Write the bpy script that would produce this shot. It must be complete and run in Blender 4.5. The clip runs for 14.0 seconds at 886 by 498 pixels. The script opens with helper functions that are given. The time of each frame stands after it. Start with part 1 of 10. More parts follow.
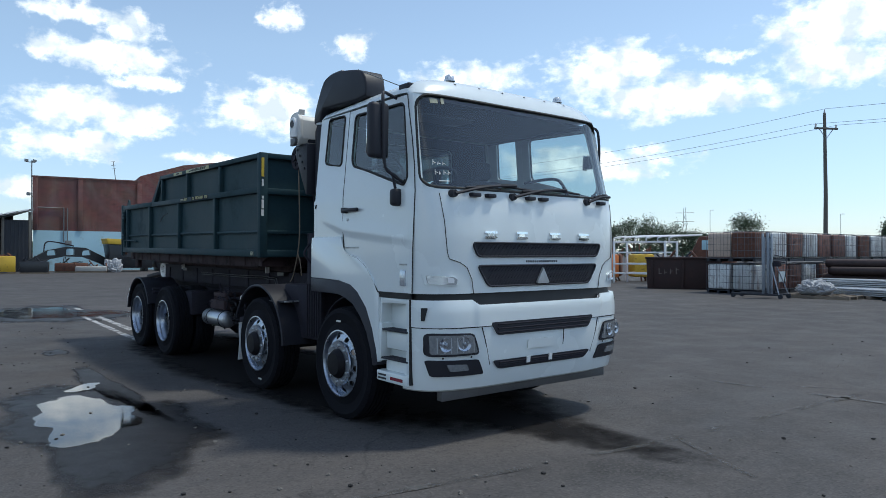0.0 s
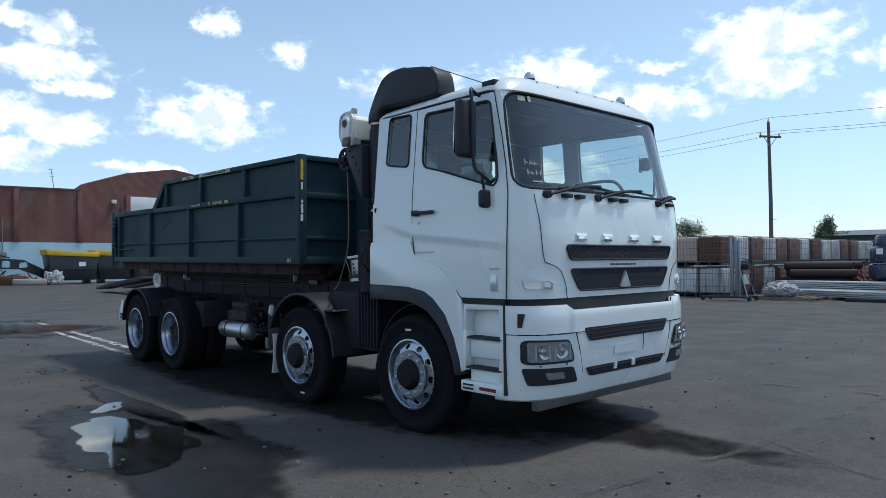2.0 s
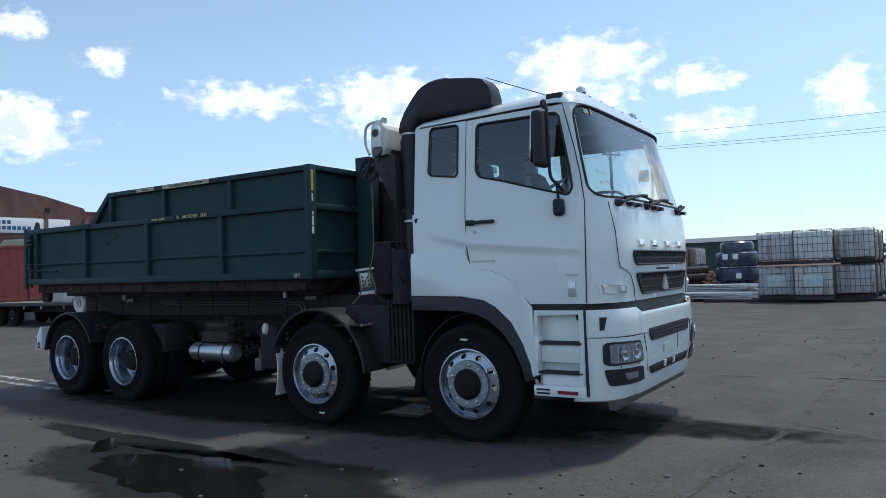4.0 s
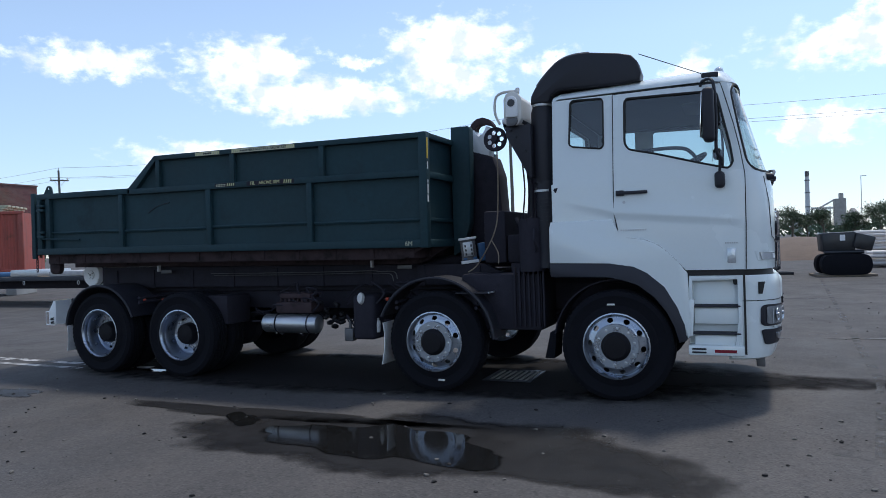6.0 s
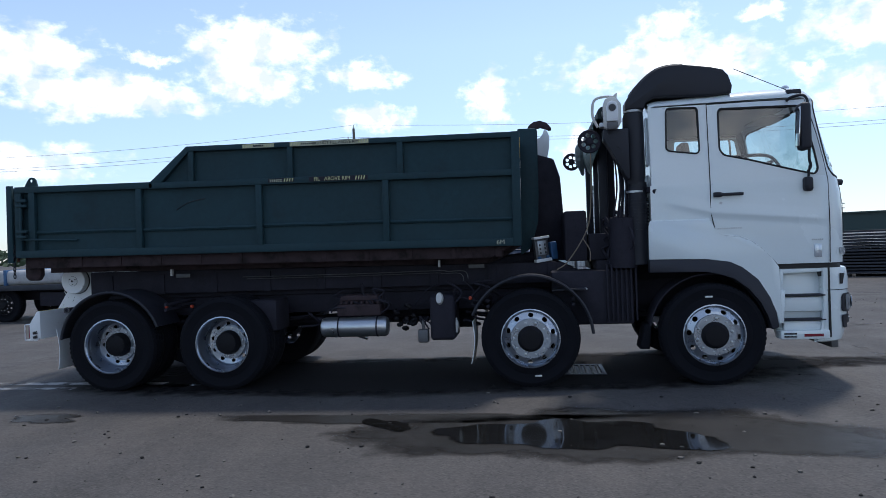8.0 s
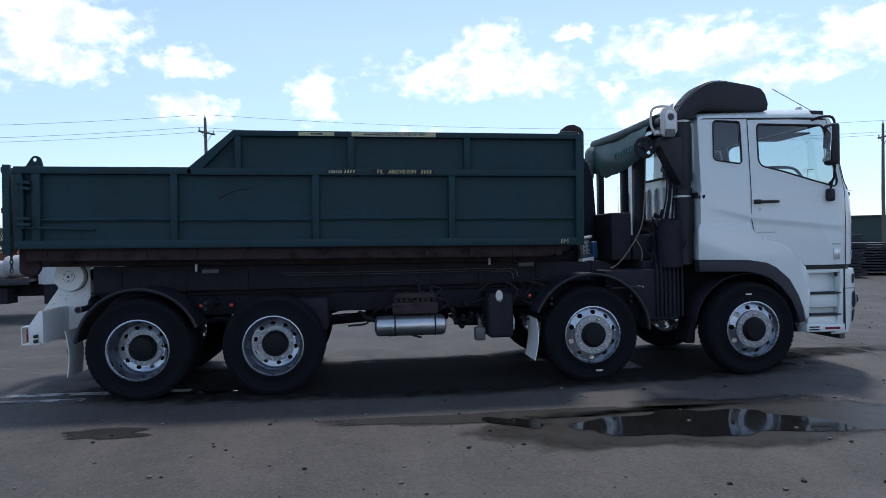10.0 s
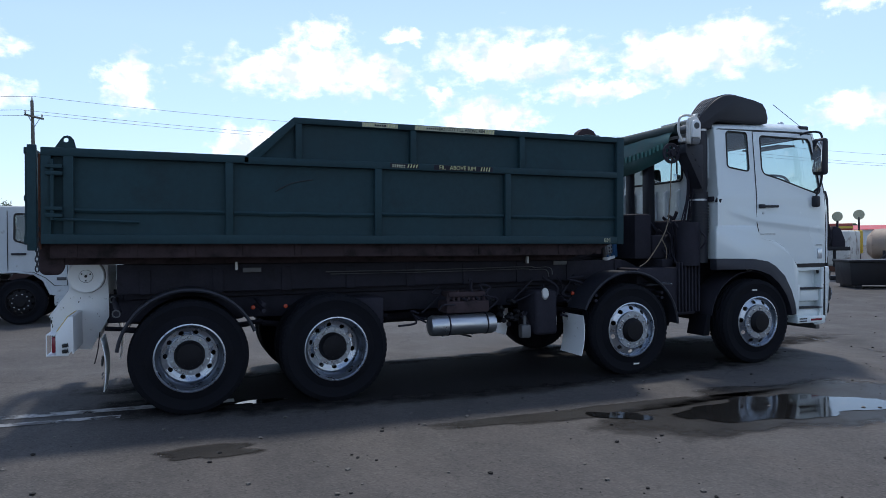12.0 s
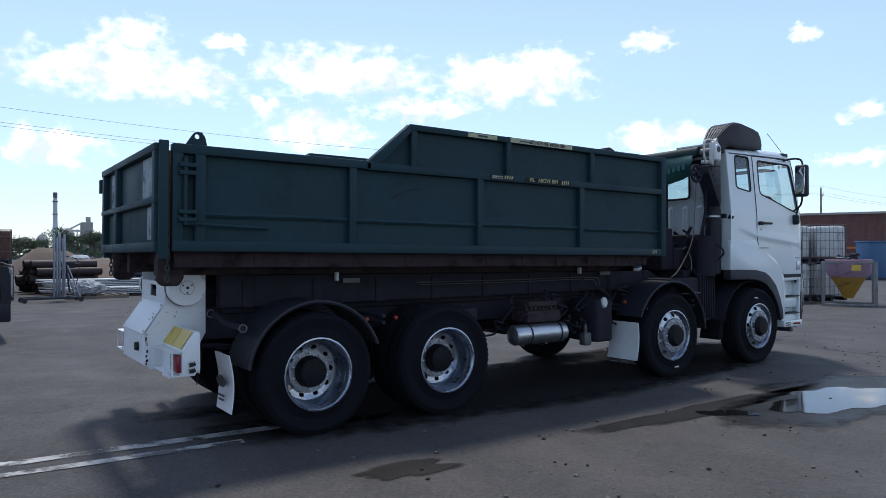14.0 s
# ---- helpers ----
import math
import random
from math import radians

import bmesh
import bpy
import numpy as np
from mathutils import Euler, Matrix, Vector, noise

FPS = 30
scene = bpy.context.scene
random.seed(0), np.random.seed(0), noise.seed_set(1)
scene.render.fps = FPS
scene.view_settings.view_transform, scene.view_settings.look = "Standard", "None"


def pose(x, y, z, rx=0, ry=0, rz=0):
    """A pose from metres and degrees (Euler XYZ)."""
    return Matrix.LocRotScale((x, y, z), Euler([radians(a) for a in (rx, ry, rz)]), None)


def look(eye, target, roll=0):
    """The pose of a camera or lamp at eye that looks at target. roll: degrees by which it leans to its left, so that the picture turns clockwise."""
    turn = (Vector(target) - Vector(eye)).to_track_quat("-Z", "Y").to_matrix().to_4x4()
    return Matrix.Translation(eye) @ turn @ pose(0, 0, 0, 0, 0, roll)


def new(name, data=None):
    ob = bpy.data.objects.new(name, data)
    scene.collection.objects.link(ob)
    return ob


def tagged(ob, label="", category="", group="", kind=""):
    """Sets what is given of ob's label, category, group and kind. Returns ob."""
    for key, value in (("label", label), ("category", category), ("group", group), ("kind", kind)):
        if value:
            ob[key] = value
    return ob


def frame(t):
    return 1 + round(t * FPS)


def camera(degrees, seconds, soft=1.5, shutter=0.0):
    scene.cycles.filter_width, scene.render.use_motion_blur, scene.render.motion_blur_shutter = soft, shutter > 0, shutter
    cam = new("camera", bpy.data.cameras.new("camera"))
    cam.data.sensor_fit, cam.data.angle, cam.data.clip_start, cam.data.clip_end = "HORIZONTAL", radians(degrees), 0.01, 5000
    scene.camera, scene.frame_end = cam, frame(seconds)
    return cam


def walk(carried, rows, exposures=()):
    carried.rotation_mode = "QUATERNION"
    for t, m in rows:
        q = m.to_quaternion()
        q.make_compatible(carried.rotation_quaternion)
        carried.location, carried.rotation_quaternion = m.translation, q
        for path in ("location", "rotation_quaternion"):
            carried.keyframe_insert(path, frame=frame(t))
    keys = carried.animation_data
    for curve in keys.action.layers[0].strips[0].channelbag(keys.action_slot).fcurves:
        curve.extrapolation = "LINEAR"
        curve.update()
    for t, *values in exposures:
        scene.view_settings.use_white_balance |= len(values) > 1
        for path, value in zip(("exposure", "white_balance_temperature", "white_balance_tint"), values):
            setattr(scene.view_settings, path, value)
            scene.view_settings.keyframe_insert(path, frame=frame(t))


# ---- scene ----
cam = camera(64.48, 14.0, soft=0.6)
PATH = [
    (0, pose(5.734, -4.597, 1.544, 90.35, -0.07, 51.32)),
    (0.5, pose(5.530, -4.748, 1.537, 90.58, 0.03, 51.57)),
    (1, pose(5.296, -4.910, 1.533, 90.82, 0.34, 51.95)),
    (1.5, pose(5.026, -5.095, 1.528, 91.09, 0.62, 51.63)),
    (2, pose(4.753, -5.328, 1.517, 90.98, 0.59, 46.59)),
    (2.5, pose(4.437, -5.592, 1.514, 90.89, 1.08, 41.24)),
    (3, pose(4.098, -5.882, 1.507, 91.47, 1.86, 38.34)),
    (5.5, pose(1.726, -7.611, 1.519, 90.55, 1.73, 25.95)),
    (6, pose(1.088, -7.895, 1.513, 89.68, 1.88, 22.89)),
    (6.5, pose(0.391, -8.175, 1.510, 89.29, 1.53, 18.13)),
    (7, pose(-0.333, -8.397, 1.509, 89.50, 1.91, 13.70)),
    (7.5, pose(-1.062, -8.570, 1.512, 89.73, 2.06, 9.22)),
    (8, pose(-1.806, -8.679, 1.507, 89.86, 2.08, 7.26)),
    (8.5, pose(-2.557, -8.723, 1.499, 89.65, 1.52, 3.43)),
    (11, pose(-5.466, -8.403, 1.570, 89.27, 0.94, -13.87)),
    (11.5, pose(-6.060, -8.202, 1.565, 89.15, 0.62, -17.93)),
    (12, pose(-6.711, -7.974, 1.556, 89.30, 0.57, -20.79)),
    (12.5, pose(-7.360, -7.744, 1.551, 89.57, 0.54, -22.69)),
    (13, pose(-7.995, -7.443, 1.552, 89.71, 0.59, -25.44)),
    (13.5, pose(-8.607, -7.105, 1.545, 90.05, 0.41, -31.18)),
    (14, pose(-9.150, -6.737, 1.534, 90.37, 0.23, -34.84)),
]
walk(cam, PATH, exposures=[(0.0, 0.07, 6350, 3), (4.0, 0.10, 6350, 3), (6.5, 0.15, 6300, 9), (14.0, 0.14, 6300, 9)])

# ---- world, sun and exposure ----
SUN_TO = Vector((0.18, 0.42, 1.0)).normalized()
SUN_ELEV = math.asin(SUN_TO.z)
SUN_AZ = math.atan2(SUN_TO.x, SUN_TO.y)

# clouds: azimuth (clockwise from +y), elevation, half width, half height, in degrees
CLOUDS_WEST = [(-79.9, 17.0, 2.6, 0.6), (-80.4, 14.4, 1.6, 0.8), (-75.6, 16.3, 1.9, 1.0), (-76.0, 14.3, 4.3, 0.9),
               (-74.6, 12.8, 1.7, 0.6), (-78.7, 10.6, 3.8, 1.2), (-74.6, 9.8, 3.2, 1.0), (-79.8, 7.8, 4.1, 1.0),
               (-82.2, 4.4, 1.7, 0.8), (-64.5, 18.1, 1.5, 0.7), (-58.6, 16.4, 1.3, 1.0), (-65.1, 11.2, 4.2, 1.8),
               (-69.3, 7.2, 2.8, 0.5), (-49.2, 14.0, 4.1, 1.1)]
CLOUDS_NORTH = [(-32.8, 11.8, 6.6, 1.3), (-37.8, 14.1, 4.6, 1.9), (-29.5, 14.6, 1.3, 0.5), (-39.6, 7.2, 6.2, 1.2),
                (-21.5, 16.0, 5.0, 1.8), (-22.1, 13.4, 4.1, 1.3), (-13.4, 13.7, 2.9, 0.9), (-12.5, 10.5, 2.7, 0.9),
                (-3.2, 11.7, 1.7, 1.7), (5.7, 7.8, 2.9, 1.3)]
CLOUDS_EAST = [(11.2, 15.9, 2.2, 1.2), (10.8, 13.3, 7.5, 1.6), (17.5, 16.2, 1.5, 0.5), (26.5, 14.3, 5.7, 1.8),
               (24.4, 9.7, 3.8, 1.3), (33.1, 11.6, 4.2, 0.7), (40.2, 13.7, 5.9, 1.6), (43.0, 14.9, 2.9, 1.1),
               (21.1, 11.8, 1.5, 0.4), (51.7, 8.9, 3.1, 1.1), (50.9, 16.0, 1.6, 0.6), (62.4, 15.4, 1.1, 0.5),
               (65.5, 9.7, 1.3, 0.5), (65.9, 6.8, 2.0, 0.5)]

world = bpy.data.worlds.new("sky")
scene.world = world
world.use_nodes = True
wt = world.node_tree
for n in list(wt.nodes):
    wt.nodes.remove(n)


def wnode(kind, operation=None):
    n = wt.nodes.new(kind)
    if operation:
        n.operation = operation
    return n


def wmath(op, a, b=None, c=None, clamp=False):
    n = wnode("ShaderNodeMath", operation=op)
    n.use_clamp = clamp
    for i, v in enumerate((a, b, c)):
        if v is None:
            continue
        if isinstance(v, (int, float)):
            n.inputs[i].default_value = v
        else:
            wt.links.new(v, n.inputs[i])
    return n.outputs[0]


tc = wnode("ShaderNodeTexCoord")
sep = wnode("ShaderNodeSeparateXYZ")
wt.links.new(tc.outputs["Generated"], sep.inputs[0])
az = wmath("MULTIPLY", wmath("ARCTAN2", sep.outputs[0], sep.outputs[1]), 57.2958)
el = wmath("MULTIPLY", wmath("ARCSINE", sep.outputs[2]), 57.2958)
comb = wnode("ShaderNodeCombineXYZ")
wt.links.new(az, comb.inputs[0])
wt.links.new(el, comb.inputs[1])
# ragged cloud edges: the lookup point is pushed about by two scales of noise
warp = wnode("ShaderNodeTexNoise")
warp.inputs["Scale"].default_value = 0.45
warp.inputs["Detail"].default_value = 8
warp.inputs["Roughness"].default_value = 0.62
wt.links.new(comb.outputs[0], warp.inputs["Vector"])
woff = wnode("ShaderNodeVectorMath", operation="SUBTRACT")
wt.links.new(warp.outputs["Color"], woff.inputs[0])
woff.inputs[1].default_value = (0.5, 0.5, 0.5)
wsc = wnode("ShaderNodeVectorMath", operation="MULTIPLY_ADD")
wt.links.new(woff.outputs[0], wsc.inputs[0])
wsc.inputs[1].default_value = (5.2, 2.6, 0.0)
wt.links.new(comb.outputs[0], wsc.inputs[2])
dens = None
for a, e, ha, he in CLOUDS_WEST + CLOUDS_NORTH + CLOUDS_EAST:
    ma = wnode("ShaderNodeVectorMath", operation="MULTIPLY_ADD")
    wt.links.new(wsc.outputs[0], ma.inputs[0])
    ma.inputs[1].default_value = (1 / (ha * 1.25), 1 / (he * 1.3), 0)
    ma.inputs[2].default_value = (-a / (ha * 1.25), -e / (he * 1.3), 0)
    ln = wnode("ShaderNodeVectorMath", operation="LENGTH")
    wt.links.new(ma.outputs[0], ln.inputs[0])
    dens = ln.outputs["Value"] if dens is None else wmath("SMOOTH_MIN", dens, ln.outputs["Value"], 0.25)
fray = wnode("ShaderNodeTexNoise")
fray.inputs["Scale"].default_value = 0.75
fray.inputs["Detail"].default_value = 6
fray.inputs["Roughness"].default_value = 0.56
fmap = wnode("ShaderNodeMapping")
fmap.inputs["Scale"].default_value = (0.75, 1.25, 1.0)
wt.links.new(comb.outputs[0], fmap.inputs["Vector"])
wt.links.new(fmap.outputs[0], fray.inputs["Vector"])
near = wmath("ADD", wmath("SUBTRACT", 1.12, dens), wmath("MULTIPLY_ADD", fray.outputs["Fac"], 1.9, -0.95))
# the rest of the sky carries the same broken cumulus
wide = wnode("ShaderNodeTexNoise")
wide.inputs["Scale"].default_value = 2.9
wide.inputs["Detail"].default_value = 6
wide.inputs["Roughness"].default_value = 0.55
wt.links.new(tc.outputs["Generated"], wide.inputs["Vector"])
high = wmath("MULTIPLY_ADD", el, 0.25, -5.1, clamp=True)
side = wmath("MULTIPLY_ADD", wmath("ABSOLUTE", az), 0.1, -9.0, clamp=True)
# fewer clouds over the southern half, more to the east
open_sky = wmath("MULTIPLY_ADD", sep.outputs[1], 0.12, 0.0)
cover = wmath("MULTIPLY_ADD", wide.outputs["Fac"], 4.2, -2.16)
east = wmath("MULTIPLY_ADD", sep.outputs[0], 0.12, cover)
gen = wmath("MULTIPLY", wmath("ADD", east, wmath("MINIMUM", open_sky, 0.0)), wmath("MAXIMUM", high, side))
low = wmath("MULTIPLY", wmath("SUBTRACT", el, 1.0), 0.5, clamp=True)
mask = wnode("ShaderNodeMapRange")
mask.interpolation_type = "SMOOTHSTEP"
mask.inputs["From Min"].default_value = 0.0
mask.inputs["From Max"].default_value = 0.85
wt.links.new(wmath("MAXIMUM", near, gen), mask.inputs["Value"])
fac = wmath("MULTIPLY", mask.outputs["Result"], low)

skytex = wnode("ShaderNodeTexSky")
skytex.sky_type = "NISHITA"
skytex.sun_disc = False
skytex.sun_elevation, skytex.sun_rotation = SUN_ELEV, SUN_AZ
skytex.altitude, skytex.air_density, skytex.dust_density, skytex.ozone_density = 20.0, 1.0, 0.3, 2.2
shade = wnode("ShaderNodeMix")
shade.data_type = "RGBA"
shade.inputs[6].default_value = (5.3, 5.8, 6.6, 1)
shade.inputs[7].default_value = (10.2, 10.2, 10.4, 1)
puff = wnode("ShaderNodeTexNoise")
puff.inputs["Scale"].default_value = 0.5
puff.inputs["Detail"].default_value = 4
wt.links.new(comb.outputs[0], puff.inputs["Vector"])
wt.links.new(wmath("MULTIPLY_ADD", puff.outputs["Fac"], 4.0, -1.5, clamp=True), shade.inputs[0])
mix = wnode("ShaderNodeMix")
mix.data_type = "RGBA"
wt.links.new(fac, mix.inputs[0])
pale = wnode("ShaderNodeHueSaturation")
pale.inputs["Saturation"].default_value = 0.845
pale.inputs["Value"].default_value = 1.15
wt.links.new(skytex.outputs[0], pale.inputs["Color"])
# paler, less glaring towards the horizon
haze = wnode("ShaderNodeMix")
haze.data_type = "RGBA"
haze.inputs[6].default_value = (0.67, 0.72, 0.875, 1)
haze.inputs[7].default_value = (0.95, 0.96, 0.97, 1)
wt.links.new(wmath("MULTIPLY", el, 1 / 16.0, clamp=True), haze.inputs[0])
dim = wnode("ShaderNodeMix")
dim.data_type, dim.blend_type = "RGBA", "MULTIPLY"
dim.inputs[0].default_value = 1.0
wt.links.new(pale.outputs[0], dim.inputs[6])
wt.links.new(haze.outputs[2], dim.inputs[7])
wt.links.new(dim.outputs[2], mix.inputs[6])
wt.links.new(shade.outputs[2], mix.inputs[7])
bg = wnode("ShaderNodeBackground")
bg.inputs["Strength"].default_value = 0.15
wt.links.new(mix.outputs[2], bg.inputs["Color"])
wout = wnode("ShaderNodeOutputWorld")
wt.links.new(bg.outputs[0], wout.inputs[0])

sun = new("sun", bpy.data.lights.new("sun", "SUN"))
sun.data.energy = 2.35
sun.data.angle = radians(6.0)
sun.data.color = (1.0, 0.95, 0.88)
sun.matrix_world = look(SUN_TO * 60, (0, 0, 0))

# ---- materials ----
def material(name, color, rough=0.6, metal=0.0, var=0.12, scale=3.0, fine=60.0, bump=0.15, dirt=None, dirt_amount=0.0,
             dirt_scale=2.0, spec=0.5, coat=0.0, random=0.0, transmission=0.0, bump_scale=None, bump_dist=0.004):
    """A surface with two scales of colour variation, uneven gloss, fine relief and, if asked, dirt with a ragged edge."""
    m = bpy.data.materials.new(name)
    m.use_nodes = True
    t = m.node_tree
    p = t.nodes["Principled BSDF"]
    co = t.nodes.new("ShaderNodeTexCoord")
    src = co.outputs["Object"]

    def noise_tex(sc, detail=4, roughness=0.6):
        n = t.nodes.new("ShaderNodeTexNoise")
        n.inputs["Scale"].default_value, n.inputs["Detail"].default_value = sc, detail
        n.inputs["Roughness"].default_value = roughness
        t.links.new(src, n.inputs["Vector"])
        return n.outputs["Fac"]

    def rng(v, a, b, lo, hi):
        r = t.nodes.new("ShaderNodeMapRange")
        for i, x in zip(("From Min", "From Max", "To Min", "To Max"), (a, b, lo, hi)):
            r.inputs[i].default_value = x
        t.links.new(v, r.inputs["Value"])
        return r.outputs["Result"]

    def mixc(f, a, b, mode="MIX"):
        n = t.nodes.new("ShaderNodeMix")
        n.data_type, n.blend_type = "RGBA", mode
        for sock, v in ((0, f), (6, a), (7, b)):
            if isinstance(v, tuple):
                n.inputs[sock].default_value = v
            elif isinstance(v, (int, float)):
                n.inputs[sock].default_value = v
            else:
                t.links.new(v, n.inputs[sock])
        return n.outputs[2]

    big, small = noise_tex(scale), noise_tex(fine, 3)
    c = tuple(color) + (1,)
    lo = tuple(v * (1 - var) for v in color) + (1,)
    hi = tuple(min(1, v * (1 + var)) for v in color) + (1,)
    col = mixc(rng(big, 0.3, 0.7, 0, 1), lo, hi)
    col = mixc(0.35, col, mixc(rng(small, 0.3, 0.7, 0, 1), lo, hi))
    if random:
        oi = t.nodes.new("ShaderNodeObjectInfo")
        hs = t.nodes.new("ShaderNodeHueSaturation")
        t.links.new(col, hs.inputs["Color"])
        t.links.new(rng(oi.outputs["Random"], 0, 1, 1 - random, 1 + random), hs.inputs["Value"])
        col = hs.outputs[0]
    rgh = rng(big, 0.3, 0.7, max(0.02, rough - 0.07), min(1, rough + 0.07))
    if dirt:
        d = noise_tex(dirt_scale, 8, 0.7)
        f = rng(d, 0.62 - dirt_amount * 0.3, 0.75 - dirt_amount * 0.3, 0, 0.85)
        col = mixc(f, col, tuple(dirt) + (1,))
        rm = t.nodes.new("ShaderNodeMix")
        t.links.new(f, rm.inputs[0])
        t.links.new(rgh, rm.inputs[2])
        rm.inputs[3].default_value = 0.85
        rgh = rm.outputs[0]
    t.links.new(col, p.inputs["Base Color"])
    t.links.new(rgh, p.inputs["Roughness"])
    p.inputs["Metallic"].default_value = metal
    p.inputs["Specular IOR Level"].default_value = spec
    p.inputs["Coat Weight"].default_value = coat
    p.inputs["Coat Roughness"].default_value = 0.06
    p.inputs["Transmission Weight"].default_value = transmission
    if bump:
        b = t.nodes.new("ShaderNodeBump")
        b.inputs["Strength"].default_value = bump
        b.inputs["Distance"].default_value = bump_dist
        t.links.new(noise_tex(bump_scale or fine, 5), b.inputs["Height"])
        t.links.new(b.outputs[0], p.inputs["Normal"])
    return m


def glass_material(name, tint=(0.75, 0.85, 0.85), rough=0.0):
    m = bpy.data.materials.new(name)
    m.use_nodes = True
    t = m.node_tree
    t.nodes.remove(t.nodes["Principled BSDF"])
    gl, tr, mx, lw = (t.nodes.new(k) for k in ("ShaderNodeBsdfGlossy", "ShaderNodeBsdfTransparent", "ShaderNodeMixShader", "ShaderNodeLayerWeight"))
    lw.inputs["Blend"].default_value = 0.5
    pw, ma = t.nodes.new("ShaderNodeMath"), t.nodes.new("ShaderNodeMath")
    pw.operation, ma.operation = "POWER", "MULTIPLY_ADD"
    pw.inputs[1].default_value = 4.0
    ma.inputs[1].default_value, ma.inputs[2].default_value = 0.88, 0.12
    t.links.new(lw.outputs["Facing"], pw.inputs[0])
    t.links.new(pw.outputs[0], ma.inputs[0])
    tr.inputs["Color"].default_value = (*tint, 1)
    gl.inputs["Roughness"].default_value = rough
    t.links.new(ma.outputs[0], mx.inputs[0])
    t.links.new(tr.outputs[0], mx.inputs[1])
    t.links.new(gl.outputs[0], mx.inputs[2])
    t.links.new(mx.outputs[0], t.nodes["Material Output"].inputs["Surface"])
    return m


M_WHITE = material("white cab paint", (0.735, 0.79, 0.80), 0.24, var=0.02, scale=1.5, fine=40, bump=0.02, coat=0.5,
                   dirt=(0.35, 0.33, 0.30), dirt_amount=-0.25, dirt_scale=5)
M_WHITE_OLD = material("scuffed white steel", (0.80, 0.81, 0.82), 0.42, var=0.04, fine=70, bump=0.12, dirt=(0.25, 0.21, 0.18),
                       dirt_amount=-0.05, dirt_scale=14)
M_GREEN = material("dark green skip paint", (0.018, 0.045, 0.055), 0.6, spec=0.22, var=0.2, scale=1.6, fine=22, bump=0.25,
                   dirt=(0.024, 0.042, 0.049), dirt_amount=0.22, dirt_scale=1.7, bump_scale=9)
M_UNDER = material("rusty brown underframe", (0.052, 0.036, 0.040), 0.8, spec=0.2, var=0.3, scale=4, fine=40, bump=0.4,
                   dirt=(0.014, 0.012, 0.012), dirt_amount=0.4, dirt_scale=5)
M_CHASSIS = material("grimy black chassis", (0.029, 0.0275, 0.037), 0.75, spec=0.15, var=0.3, scale=6, fine=60, bump=0.4,
                     dirt=(0.02, 0.018, 0.017), dirt_amount=0.05, dirt_scale=7)
M_BLACK = material("black moulded plastic", (0.023, 0.024, 0.032), 0.5, spec=0.3, var=0.15, fine=180, bump=0.2, dirt=(0.03, 0.029, 0.028),
                   dirt_amount=0.0, dirt_scale=6)
M_TRIM = material("charcoal arch trim", (0.019, 0.020, 0.030), 0.6, var=0.1, fine=200, bump=0.2)
M_RUBBER = material("tyre rubber", (0.0085, 0.009, 0.0125), 0.9, spec=0.15, var=0.2, scale=9, fine=70, bump=0.3, dirt=(0.013, 0.0125, 0.014),
                    dirt_amount=0.1, dirt_scale=6)
M_ALLOY = material("polished alloy wheel", (0.39, 0.43, 0.50), 0.30, 0.95, var=0.06, scale=9, fine=90, bump=0.02,
                   dirt=(0.12, 0.12, 0.13), dirt_amount=0.0, dirt_scale=9)
M_CHROME = material("bright chrome", (0.82, 0.83, 0.85), 0.12, 1.0, var=0.03, fine=80, bump=0.02)
M_TANK = material("brushed aluminium tank", (0.52, 0.54, 0.57), 0.33, 0.9, var=0.08, scale=4, fine=120, bump=0.1)
M_STEEL = material("galvanised steel", (0.50, 0.52, 0.54), 0.42, 0.7, var=0.15, scale=8, fine=40, bump=0.1)
M_GREASE = material("oily black hub", (0.010, 0.0095, 0.012), 0.6, 0.0, spec=0.2, var=0.3, scale=20, fine=80, bump=0.3)
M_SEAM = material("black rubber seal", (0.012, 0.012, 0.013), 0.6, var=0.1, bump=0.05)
M_GREYBOX = material("pale grey motor cover", (0.62, 0.61, 0.58), 0.45, var=0.05, fine=60, bump=0.08, dirt=(0.3, 0.28, 0.25), dirt_amount=0.05, dirt_scale=8)
M_TARP = material("green tarpaulin", (0.014, 0.070, 0.064), 0.55, var=0.3, scale=7, fine=160, bump=0.4)
M_TARPROLL = material("weathered dark tarpaulin", (0.010, 0.026, 0.026), 0.6, var=0.3, scale=7, fine=160, bump=0.4)
M_SEAT = material("dark seat cloth", (0.022, 0.022, 0.027), 0.9, var=0.15, fine=200, bump=0.3)
M_DASH = material("grey dashboard", (0.06, 0.06, 0.065), 0.6, var=0.1, fine=200, bump=0.1)
M_AMBER = material("amber lens", (0.42, 0.05, 0.02), 0.25, var=0.1, fine=120, bump=0.2)
M_RED = material("red lens", (0.22, 0.02, 0.035), 0.15, var=0.1, fine=120, bump=0.2)
M_CLEARLENS = material("clear lamp lens", (0.60, 0.64, 0.68), 0.08, 0.5, var=0.12, scale=25, fine=90, bump=0.25, bump_scale=45, bump_dist=0.01)
M_LAMPLENS = material("grey lamp glass", (0.26, 0.28, 0.30), 0.1, 0.35, var=0.3, scale=22, fine=90, bump=0.2, bump_scale=40, bump_dist=0.008)
M_YELLOW = material("yellow reflective tape", (0.62, 0.44, 0.06), 0.4, var=0.15, scale=12, fine=60, bump=0.1, dirt=(0.2, 0.18, 0.08), dirt_amount=0.15, dirt_scale=12)
M_YELLOWTEXT = material("cream-yellow lettering", (0.55, 0.53, 0.27), 0.5, var=0.2, scale=20, bump=0.05)
